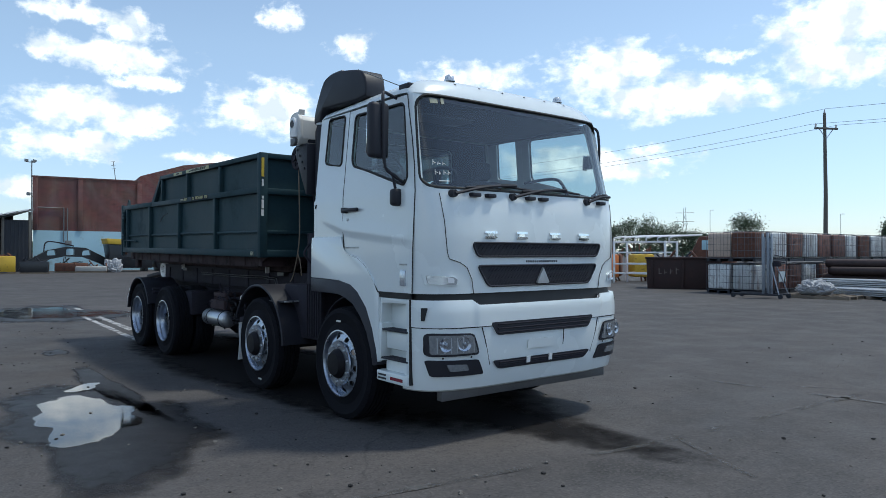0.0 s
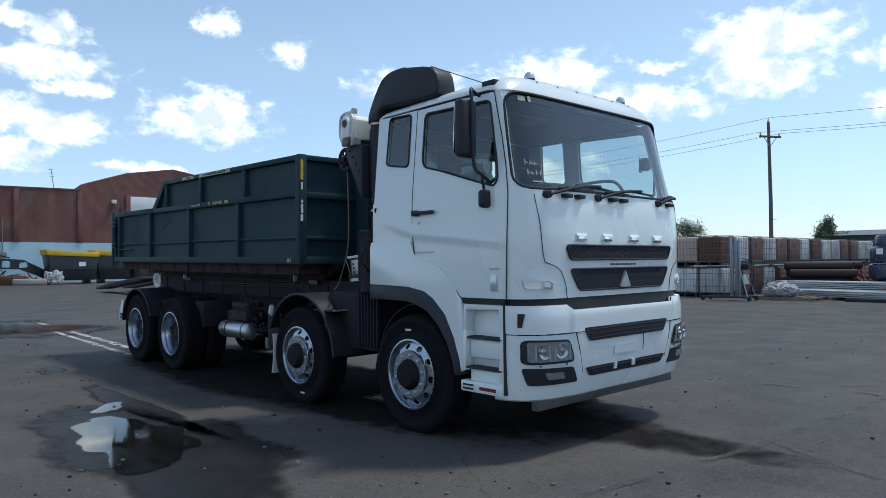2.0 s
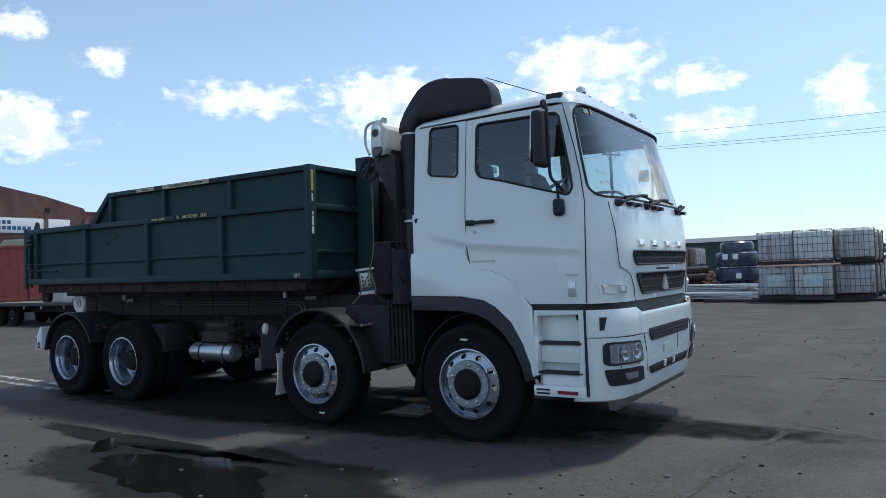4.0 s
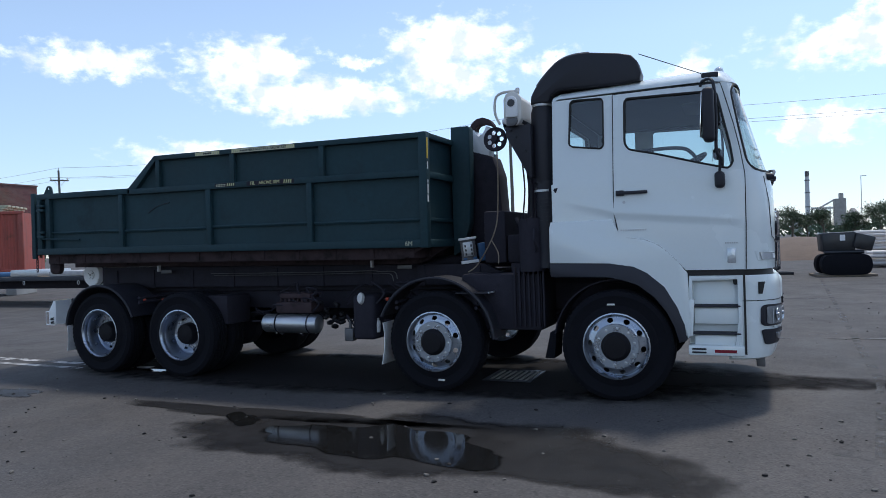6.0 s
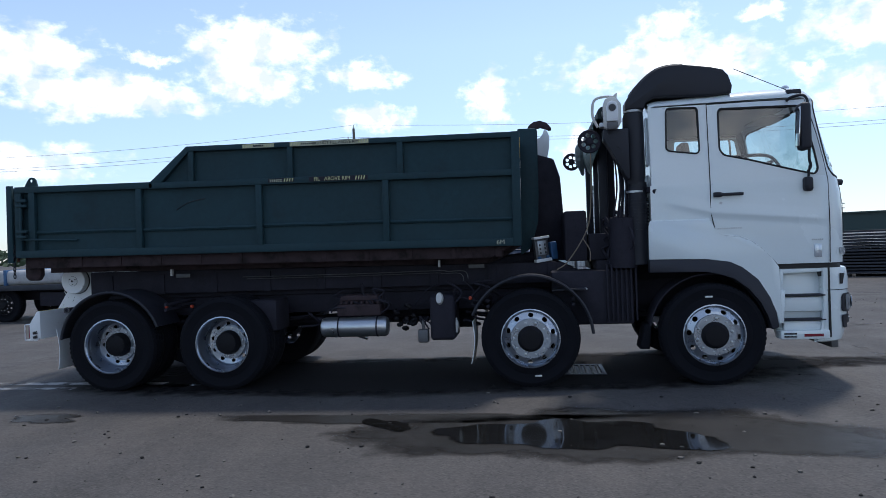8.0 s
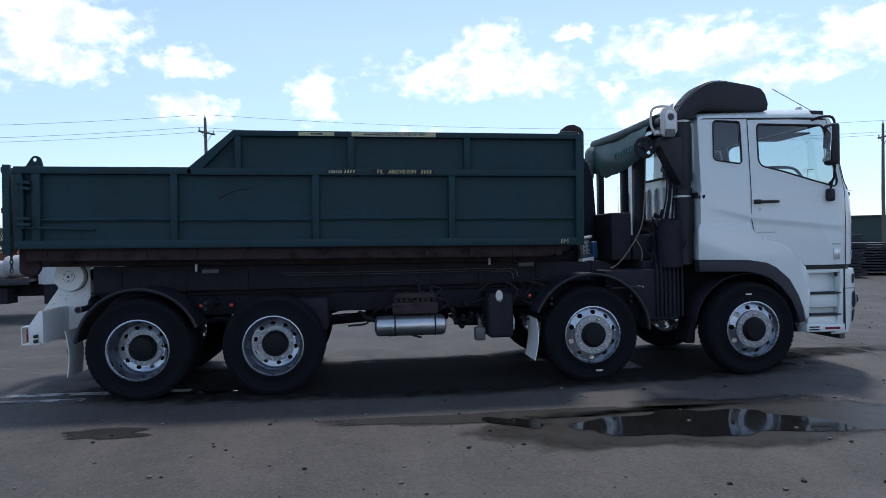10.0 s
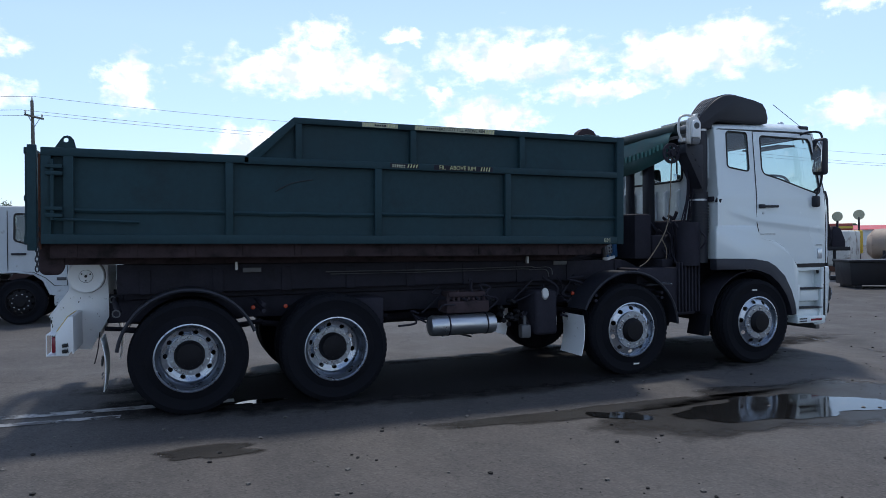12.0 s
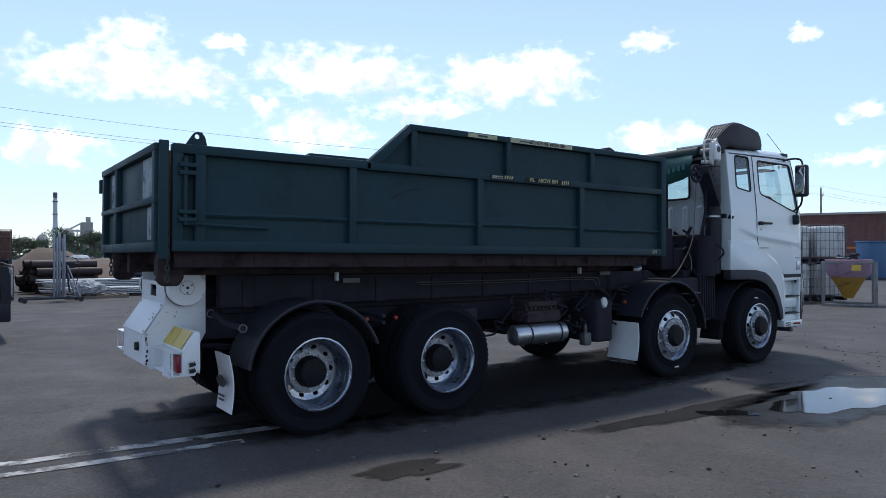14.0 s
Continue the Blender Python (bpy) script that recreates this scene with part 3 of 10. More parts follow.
def rounded(pts, r, n=4):
    """A 2D polygon with its corners rounded."""
    out = []
    m = len(pts)
    for i in range(m):
        p, a, b = Vector(pts[i]), Vector(pts[i - 1]), Vector(pts[(i + 1) % m])
        da, db = (a - p), (b - p)
        k = min(r, da.length * 0.45, db.length * 0.45)
        s, e = p + da.normalized() * k, p + db.normalized() * k
        for j in range(n + 1):
            t = j / n
            q = (1 - t) ** 2 * s + 2 * t * (1 - t) * p + t * t * e
            out.append((q.x, q.y))
    return out


def grid_surface(bm, f, us, vs, thick=0.0):
    """A surface f(u, v) over two lists of parameters."""
    tmp = bmesh.new()
    g = [[tmp.verts.new(f(u, v)) for v in vs] for u in us]
    for i in range(len(us) - 1):
        for j in range(len(vs) - 1):
            tmp.faces.new((g[i][j], g[i + 1][j], g[i + 1][j + 1], g[i][j + 1]))
    if thick:
        bmesh.ops.recalc_face_normals(tmp, faces=tmp.faces)
        bmesh.ops.solidify(tmp, geom=tmp.faces[:], thickness=thick)
    merge(bm, tmp)
    return bm


def text(name, body, size, m, mat, parent, label="", depth=0.002):
    cu = bpy.data.curves.new(name, "FONT")
    cu.body, cu.size, cu.extrude = body, size, depth
    cu.align_x, cu.align_y = "CENTER", "CENTER"
    cu.materials.append(mat)
    ob = new(name, cu)
    ob.parent = parent
    ob.matrix_basis = m
    if label:
        ob["label"] = label
    return ob


def lin(a, b, n):
    return [a + (b - a) * i / (n - 1) for i in range(n)]

# ---- the truck: nose along +x, front axle at x = 0, near flank at y = -1.2 ----
truck = thing("hooklift_truck", "white four-axle cab-over hooklift truck carrying a green bin on wet asphalt", "truck")


def nose_x(z):
    """How far forward the middle of the front stands at a height."""
    return float(np.interp(z, (0.43, 0.5, 0.62, 0.8, 1.1, 1.2, 1.7, 1.95, 2.06, 2.88, 2.98),
                           (1.35, 1.375, 1.40, 1.42, 1.42, 1.39, 1.40, 1.385, 1.36, 1.12, 1.0)))


def half_w(z):
    return float(np.interp(z, (0.4, 1.3, 2.05, 2.88, 3.0), (1.19, 1.2, 1.2, 1.125, 1.07)))


def round_d(z):
    """How deep the front's corners are rounded."""
    return float(np.interp(z, (2.05, 2.88), (0.36, 0.13)))


def front(y, z, out=0.0):
    """A point on the curved front."""
    w = half_w(z) + out
    v = min(abs(y) / w, 1.0)
    c, d = nose_x(z) + out, round_d(z)
    return Vector((c - d + d * max(0.0, 1 - v ** 7) ** 0.4545, max(-w, min(w, y)), z))


def front_u(u, z, out=0.0):
    """The front by the share of its half width, -1 (near flank) to 1."""
    return front(u * (half_w(z) + out), z, out)


VS = (0.2, 0.4, 0.55, 0.68, 0.78, 0.86, 0.91, 0.945, 0.97, 0.985, 0.994, 0.999, 1.0)
US = [-v for v in reversed(VS)] + [0] + list(VS)


def front_patch(bm, ys, zs, out=0.004, thick=0.0):
    return grid_surface(bm, lambda y, z: front(y, z, out), ys, zs, thick)


def front_poly(bm, pts, out, depth):
    """A polygon in (y, z) laid on the curved front, drawn out by depth."""
    tmp = bmesh.new()
    a = [tmp.verts.new(front(y, z, out)) for y, z in pts]
    b = [tmp.verts.new(front(y, z, out) + Vector((depth, 0, 0))) for y, z in pts]
    tmp.faces.new(a)
    tmp.faces.new(b[::-1])
    n = len(pts)
    for i in range(n):
        tmp.faces.new((a[i], b[i], b[(i + 1) % n], a[(i + 1) % n]))
    bmesh.ops.triangulate(tmp, faces=tmp.faces)
    merge(bm, tmp)
    return bm


def dense(pts, step=0.06):
    """A 2D outline with extra points along its long edges, so that it can follow a curve."""
    out = []
    for i in range(len(pts)):
        a, b = Vector(pts[i]), Vector(pts[(i + 1) % len(pts)])
        n = max(1, int((b - a).length / step))
        out += [tuple(a.lerp(b, k / n)) for k in range(n)]
    return out


# cab shell: lower front, roof, flanks
bm = grid_surface(bmesh.new(), lambda u, z: front_u(u, z), US, lin(1.215, 2.045, 9), 0.02)
part("front_panel", bm, M_WHITE, truck, "glossy white lower front of the cab")


def roof_pt(u, v):
    """u from -1 to 1 across the width, v from 0 (front edge) to 1 (rear)."""
    w = 1.125
    y = u * w
    edge = front(y, 2.88).x if abs(y) < w else front(w * 0.999, 2.88).x
    k = math.sin(min(1.0, v / 0.10) * math.pi / 2) ** 0.8
    x = edge * (1 - v) + (-0.56) * v
    side = max(0.0, 1 - (abs(y) / w) ** 6) ** 0.5
    top = 0.178 - 0.06 * max(0.0, (v - 0.35) / 0.65)
    z = 2.88 + top * k * (0.12 + 0.88 * side)
    if v > 0.97:
        z -= 0.02
    return Vector((x, y, z))


bm = grid_surface(bmesh.new(), roof_pt, US, [0, 0.005, 0.015, 0.03, 0.05, 0.07, 0.1, 0.14, 0.2, 0.28, 0.4, 0.55, 0.7, 0.85, 0.96, 1.0], 0.02)
part("roof", bm, M_WHITE, truck, "glossy white cab roof")


def flank(x, z, side, out=0.0):
    """A point on a flank: upright below the belt, leaning in above it."""
    return Vector((x, side * (half_w(z) + out), z))


DOOR_WIN = [(0.125, 2.405), (0.128, 2.79), (0.15, 2.825), (0.90, 2.81), (0.935, 2.78), (1.03, 2.33), (1.055, 2.16), (1.02, 2.105), (0.80, 2.165), (0.40, 2.285), (0.16, 2.345)]
QUART_WIN = [(-0.40, 2.44), (-0.385, 2.84), (-0.36, 2.865), (-0.09, 2.855), (-0.072, 2.83), (-0.072, 2.40), (-0.10, 2.375), (-0.37, 2.415)]

for side in (-1, 1):
    dw = rounded(DOOR_WIN, 0.03, 3)
    # the window reaches forward into the curve, so the panel in front of it follows the curve
    bm = sheet(bmesh.new(), [(-0.56, 2.05), (-0.56, 2.88), (0.02, 2.88), (0.02, 2.05)], [rounded(QUART_WIN, 0.03, 3)],
               lambda x, z: flank(x, z, side), (0, -side * 0.025, 0))
    part("quarter_panel", bm, M_WHITE, truck)
    outer = [(0.02, 2.05), (0.02, 2.88), (0.3, 2.88), (0.5, 2.88), (0.72, 2.88), (0.85, 2.88), (0.965, 2.88), (1.01, 2.72), (1.065, 2.5), (1.11, 2.28), (1.145, 2.05), (0.98, 2.05), (0.6, 2.05), (0.3, 2.05)]

    def skin(x, z, out=0.0, s=side):
        """The flank with the front curve carried on to it."""
        w, d = half_w(z), round_d(z)
        q = max(0.0, min(1.0, (x - nose_x(z) + d) / d))
        return Vector((x, s * (w * (1 - q ** 2.2) ** (1 / 7) + out), z))

    bm = sheet(bmesh.new(), outer, [dw], lambda x, z: skin(x, z, 0.006), (0, -side * 0.03, 0))
    door = part("door", bm, M_WHITE, truck, "closed white cab door with a dark-framed window")
    # lower door leaf, its bottom cut round the wheel arch, and the quarter behind it; one pressed fold falls across both
    def fold(x, z):
        """The sheet stands a little proud above the fold line and drops back below it; the fold dies out to the rear."""
        h = 0.013 * float(np.interp(x, (-0.47, -0.1, 0.5, 1.0, 1.15), (0.0, 0.75, 1.0, 0.7, 0.0)))
        d = z - float(np.interp(x, (-0.47, 0.02, 1.12), (1.89, 1.755, 1.645)))
        return h * float(np.interp(d, (-0.05, -0.02, 0.0, 0.012, 0.05, 0.12, 0.24), (0.0, 0.45, 0.92, 1.0, 0.75, 0.3, 0.0)))

    def leaf(u, z):
        x0 = float(np.interp(z, (1.215, 1.30, 1.385, 1.45, 1.50, 1.525, 1.56, 1.76, 2.09), (0.635, 0.56, 0.48, 0.40, 0.29, 0.12, 0.05, 0.012, 0.016)))
        x = x0 + (float(np.interp(z, (1.215, 1.6, 2.048, 2.09), (1.13, 1.14, 1.145, 1.138))) - x0) * u
        return skin(x, z, 0.0045 + fold(x, z))
    LZ = sorted(lin(1.215, 1.55, 9) + lin(1.57, 2.0, 44) + [2.03, 2.06, 2.09])
    part("door_skin", grid_surface(bmesh.new(), leaf, lin(0, 0.7, 13) + lin(0.74, 1.0, 14), LZ), M_WHITE, door, smooth=60)
    part("quarter_skin", grid_surface(bmesh.new(), lambda x, z: flank(x, z, side, 0.001 + fold(x, z)), lin(-0.578, 0.058, 21), LZ[9:-1] + [2.062]), M_WHITE, truck, smooth=60)
    bm = sheet(bmesh.new(), [(-0.585, 1.3), (-0.58, 1.60), (0.02, 1.60), (0.02, 1.5), (0.3, 1.47), (0.45, 1.38), (0.64, 1.2), (0.5, 1.2), (0.2, 1.3)], [],
               lambda x, z: flank(x, z, side), (0, -side * 0.02, 0))
    part("quarter_skin", bm, M_WHITE, truck)
    # seams round the door
    bm = bmesh.new()
    for pts in ([(0.02, 2.875), (0.015, 2.05), (0.012, 1.76), (0.05, 1.56), (0.12, 1.525), (0.29, 1.50), (0.40, 1.45), (0.48, 1.385), (0.56, 1.30), (0.635, 1.212), (1.12, 1.212)],
                [(1.135, 1.22), (1.145, 1.6), (1.147, 2.05), (1.112, 2.28), (1.067, 2.5), (1.0, 2.76), (0.968, 2.875), (0.5, 2.882), (0.02, 2.878)]):
        tube(bm, [skin(x, z, 0.005 if z > 1.7 else 0.013) for x, z in pts], 0.0045, 6)
    part("door_seal", bm, M_SEAM, door, "black door gap")
    # window rubbers and panes
    for loop, nm in ((dw, "window_frame"), (rounded(QUART_WIN, 0.03, 3), "quarter_frame")):
        bm = bmesh.new()
        tube(bm, [skin(x, z, 0.004) for x, z in loop + loop[:2]], 0.0105 if nm == "window_frame" else 0.009, 6, caps=False)
        fr = part(nm, bm, M_SEAM, door if nm == "window_frame" else truck, "black rubber window surround")
        bm = sheet(bmesh.new(), loop, [], lambda x, z: skin(x, z, -0.008), None)
        pane = part("pane", bm, M_GLASS, fr, "tinted side glass")
        pane.visible_shadow = False
    # handle with its recess, lock and small vent
    bm = boxm(0.045, 0.325, side * 1.235 - 0.016, side * 1.235 + 0.016, 1.925, 1.955, r=0.008)
    box(bm, 0.04, 0.115, side * 1.225 - 0.022, side * 1.225 + 0.022, 1.915, 1.965, 0.008)
    part("door_handle", bm, M_BLACK, door, "black pull handle")
    part("lock", lathe(bmesh.new(), [(0, 0.012), (0.014, 0.012), (0.014, 0)], (0.11, side * 1.206, 1.855), (0, side, 0), 12), M_STEEL, door)
    bm = boxm(0.985, 1.055, side * 1.2, side * 1.222, 1.275, 1.405, r=0.008)
    part("marker_lamp", bm, M_CLEARLENS, door, "chrome-edged side lamp")
    for k in range(6):
        part("badge_bar", boxm(0.97 + k * 0.018, 0.982 + k * 0.018, min(side * 1.206, side * 1.212), max(side * 1.206, side * 1.212), 1.445, 1.458), M_STEEL, door)
    for k in range(11):
        part("badge_bar", boxm(0.07 + k * 0.022, 0.083 + k * 0.022, min(side * 1.206, side * 1.2105), max(side * 1.206, side * 1.2105), 1.588, 1.602), M_STEEL, door)
    # wheel-arch panel, its charcoal lip, and the step unit
    arch = [(-0.615, 1.30), (-0.612, 1.64), (-0.595, 1.70), (0.0, 1.70), (0.045, 1.575), (0.10, 1.54), (0.28, 1.513), (0.395, 1.463), (0.475, 1.398), (0.56, 1.31), (0.65, 1.19), (0.66, 0.63),
            (0.635, 0.60), (0.615, 0.72), (0.56, 0.88), (0.45, 1.07), (0.30, 1.20), (0.18, 1.26), (-0.04, 1.29)]
    bm = prism(bmesh.new(), arch, side * 1.17, side * 1.217, 0.008, 2)
    part("arch_panel", bm, M_WHITE, truck, "white wheel-arch panel")
    lip = [(-0.615, 1.298), (-0.04, 1.288), (0.18, 1.258), (0.30, 1.198), (0.45, 1.068), (0.56, 0.878), (0.612, 0.72), (0.632, 0.58), (0.56, 0.56), (0.535, 0.70), (0.47, 0.84), (0.36, 0.98), (0.22, 1.09), (0.08, 1.14), (-0.06, 1.16), (-0.61, 1.165)]
    bm = prism(bmesh.new(), lip, side * 1.10, side * 1.219, 0.008, 2)
    part("arch_lip", bm, M_TRIM, truck, "charcoal plastic arch lip")
    bm = bmesh.new()
    grid_surface(bm, lambda a, y: Vector((0.62 * math.cos(a), y, 0.52 + 0.62 * math.sin(a))), lin(0.15, 3.0, 16), (side * 0.75, side * 1.12), 0.012)
    part("arch_liner", bm, M_CHASSIS, truck)
    # steps: a stepped white housing with three treads
    bm = bmesh.new()
    prism(bm, [(0.64, 0.52), (0.655, 1.165), (1.10, 1.165), (1.10, 0.47), (0.66, 0.47)], side * 1.0, side * 1.10, 0.01)
    prism(bm, [(0.645, 0.93), (0.66, 1.165), (0.69, 1.165), (0.68, 0.93)], side * 1.09, side * 1.2, 0.006)
    prism(bm, [(0.60, 0.62), (0.645, 0.95), (0.70, 0.95), (0.68, 0.62)], side * 1.09, side * 1.21, 0.006)
    prism(bm, [(1.06, 0.47), (1.06, 1.165), (1.10, 1.165), (1.10, 0.47)], side * 1.09, side * 1.2, 0.006)
    prism(bm, [(0.66, 1.115), (0.66, 1.165), (1.10, 1.165), (1.10, 1.13)], side * 1.09, side * 1.2, 0.006)
    for z in (0.885, 0.64):
        prism(bm, [(0.69, z - 0.16), (0.69, z - 0.005), (1.07, z - 0.005), (1.07, z - 0.16)], side * 1.09, side * 1.165, 0.02)
    step = part("step_unit", bm, M_WHITE, truck, "white moulded cab steps")
    for k, z in enumerate((0.90, 0.655)):
        bm = boxm(0.675, 1.08, side * 1.085, side * 1.205, z - 0.014, z, r=0.005)
        for j in range(5):
            box(bm, 0.70, 1.06, side * (1.10 + j * 0.02), side * (1.106 + j * 0.02), z, z + 0.004)
        part("step_tread", bm, M_TRIM, step, "ribbed black step tread")
    bm = boxm(0.64, 1.105, side * 1.04, side * 1.225, 0.455, 0.545, r=0.012)
    sill = part("step_sill", bm, M_WHITE, step)
    for a, b, mt in ((0.67, 0.79, M_BLACK), (0.86, 1.04, M_RED)):
        for dz in ((0.0, 0.03) if mt is M_BLACK else (0.008,)):
            bm = boxm(a, b, side * 1.223, side * 1.229, 0.475 + dz, 0.490 + dz + (0.012 if mt is M_RED else 0))
            part("reflector" if mt is M_RED else "slot", bm, mt, step)
    # black strip below the door and in front of the steps
    bm = boxm(0.62, 1.12, side * 1.19, side * 1.205, 1.168, 1.212)
    part("sill_strip", bm, M_SEAM, truck)
    bm = prism(bmesh.new(), [(1.106, 0.47), (1.106, 1.165), (1.124, 1.165), (1.124, 0.47)], side * 1.05, side * 1.208)
    part("bumper_gap", bm, M_SEAM, truck)

# rear wall of the cab, with a window and pressed ribs
REARWIN = rounded([(-0.55, 2.30), (-0.55, 2.72), (0.55, 2.72), (0.55, 2.30)], 0.06, 4)
bm = sheet(bmesh.new(), [(-1.195, 1.3), (-1.195, 2.05), (-1.12, 2.88), (-0.9, 2.95), (0.9, 2.95), (1.12, 2.88), (1.195, 2.05), (1.195, 1.3)], [REARWIN],
           lambda y, z: Vector((-0.565, y, z)), (0.03, 0, 0))
part("rear_lining", sheet(bmesh.new(), [(-1.12, 1.36), (-1.12, 2.05), (-1.06, 2.84), (1.06, 2.84), (1.12, 2.05), (1.12, 1.36)], [REARWIN],
                           lambda y, z: Vector((-0.53, y, z)), (0.006, 0, 0)), M_SEAT, truck, "dark trim on the cab back wall")
rear_wall = part("rear_wall", bm, M_WHITE, truck, "white pressed-steel back wall of the cab")
bm = bmesh.new()
tube(bm, [(-0.57, y, z) for y, z in REARWIN + REARWIN[:2]], 0.016, 6, caps=False)
part("window_frame", bm, M_SEAM, rear_wall)
for k in range(9):
    y = -0.96 + k * 0.24
    part("pressed_rib", prism(bmesh.new(), [(-0.60, 1.62), (-0.60, 2.16), (-0.565, 2.2), (-0.565, 1.58)], y - 0.035, y + 0.035, 0.01), M_WHITE, rear_wall)
for y in (-1.0, -0.75, 0.75, 1.0):
    part("pressed_rib", prism(bmesh.new(), [(-0.585, 2.3), (-0.585, 2.78), (-0.565, 2.8), (-0.565, 2.28)], y - 0.04, y + 0.04, 0.008), M_WHITE, rear_wall)
pane = part("pane", sheet(bmesh.new(), REARWIN, [], lambda y, z: Vector((-0.555, y, z))), M_GLASS, rear_wall)
pane.visible_shadow = False

# windscreen, its rubber band and the posts beside it
ZW = lin(2.075, 2.87, 8)
UW = [v / 0.985 for v in US if abs(v) <= 0.985]


def screen_edge(z):
    """The share of the half width at which the screen ends."""
    return float(np.interp(z, (2.07, 2.88), (0.9625, 0.982)))


def screen(u, z, out=0.0):
    return front_u(u * screen_edge(z), z, out)


bm = grid_surface(bmesh.new(), lambda u, z: screen(u, z, -0.012), UW, ZW)
pane = part("windscreen", bm, M_GLASS, truck, "wide curved windscreen")
pane.visible_shadow = False
bm = bmesh.new()
loop = dense(rounded([(-1.0, 2.075), (1.0, 2.075), (1.0, 2.87), (-1.0, 2.87)], 0.11, 6), 0.07)
tube(bm, [screen(u, z, -0.004) for u, z in loop + loop[:1]], 0.0125, 6, caps=False)
part("windscreen_seal", bm, M_SEAM, truck, "black windscreen rubber")
for su in (-1, 1):
    for z0, sz in ((2.075, 1), (2.87, -1)):
        pts = [(su * 1.012, z0 - sz * 0.012)] + [(su * (1 - 0.11 + 0.11 * math.sin(a)), z0 + sz * (0.11 - 0.11 * math.cos(a))) for a in lin(0, math.pi / 2, 7)]
        tmp = bmesh.new()
        tmp.faces.new([tmp.verts.new(screen(u, z, 0.0)) for u, z in pts])
        part("screen_corner", tmp, M_WHITE, truck)
for side in (-1, 1):
    bm = bmesh.new()

    def post(t, z, s=side):
        d = round_d(z)
        q0 = max(0.0, (float(np.interp(z, (2.05, 2.28, 2.5, 2.72, 2.88), (1.14, 1.105, 1.06, 1.005, 0.96))) - nose_x(z) + d) / d)
        v0, v1 = (1 - q0 ** 2.2) ** (1 / 7), screen_edge(z) - 0.008
        if q0 <= 0 and t == 0:
            return Vector((0.955, s * half_w(z), z))
        return front_u(s * (v0 + (v1 - v0) * t), z)
    grid_surface(bm, post, lin(0, 1, 8), lin(2.045, 2.885, 10), 0.02)
    part("windscreen_post", bm, M_WHITE, truck)
    part("post_lining", grid_surface(bmesh.new(), lambda t, z, f=post: f(t, z) + Vector((-0.034, -side * 0.026, 0)), lin(0, 1, 6), lin(2.045, 2.885, 8)), M_SEAT, truck)
bm = grid_surface(bmesh.new(), lambda u, z: front_u(u, z), US, (2.035, 2.06, 2.08), 0.012)
part("scuttle", bm, M_WHITE, truck)
# pale shade band along the top of the screen and a note bar at its foot
bm = front_patch(bmesh.new(), lin(-1.03, -0.95, 3), (2.13, 2.137), -0.006)
part("screen_note", bm, M_WHITETEXT, truck, "short white bars written on the glass")
for y, z, w, h in ((-1.055, 2.265, 0.022, 0.05), (-1.022, 2.265, 0.03, 0.028), (-0.983, 2.265, 0.028, 0.028), (-1.05, 2.185, 0.02, 0.045), (-1.02, 2.185, 0.012, 0.026), (-0.985, 2.185, 0.022, 0.04), (-0.95, 2.185, 0.022, 0.04)):
    bm = bmesh.new()
    tube(bm, [front(y, z, -0.008), front(y + w * 0.3, z + h, -0.008)], 0.0022, 4)
    tube(bm, [front(y + w * 0.3, z + h * 0.6, -0.008), front(y + w, z + h * 0.3, -0.008)], 0.0022, 4)
    part("pen_mark", bm, M_WHITETEXT, truck, "unreadable white paint-pen mark on the glass")
bm = front_patch(bmesh.new(), (-1.0, -0.93), (2.80, 2.84), -0.006)
front_patch(bm, (-0.9, -0.87), (2.80, 2.85), -0.006)
part("screen_sticker", bm, M_STICKER, truck)

# wipers
for y0, y1, z1 in ((-0.95, -0.28, 2.13), (-0.33, 0.35, 2.13), (0.62, 1.0, 2.10)):
    bm = bmesh.new()
    a, b = front(y0, 2.03, 0.035), front(y1, z1, 0.03)
    tube(bm, smooth_path([a, front((y0 + y1) / 2, (2.05 + z1) / 2 + 0.012, 0.055), b], 4), 0.014, 6)
    c, d = front(y0 + 0.12, 2.085, 0.02), front(y1 + 0.18 if y1 < 0.9 else 1.05, 2.10, 0.02)
    tube(bm, smooth_path([c, front((c.y + d.y) / 2, 2.115, 0.025), d], 5), 0.010, 6)
    lathe(bm, [(0.0, 0.05), (0.03, 0.05), (0.035, 0.0)], a - Vector((0.05, 0, 0)), (1, 0, 0), 12)
    for dy in (0.2, 0.36):
        if y0 + dy < 0.95:
            box(bm, *(v for p in zip(front(y0 + dy, 2.03, 0.0) - Vector((0.02, 0.045, 0.02)), front(y0 + dy, 2.03, 0.03) + Vector((0.02, 0.045, 0.012))) for v in p), r=0.008)
    part("wiper", bm, M_BLACK, truck, "black windscreen wiper")

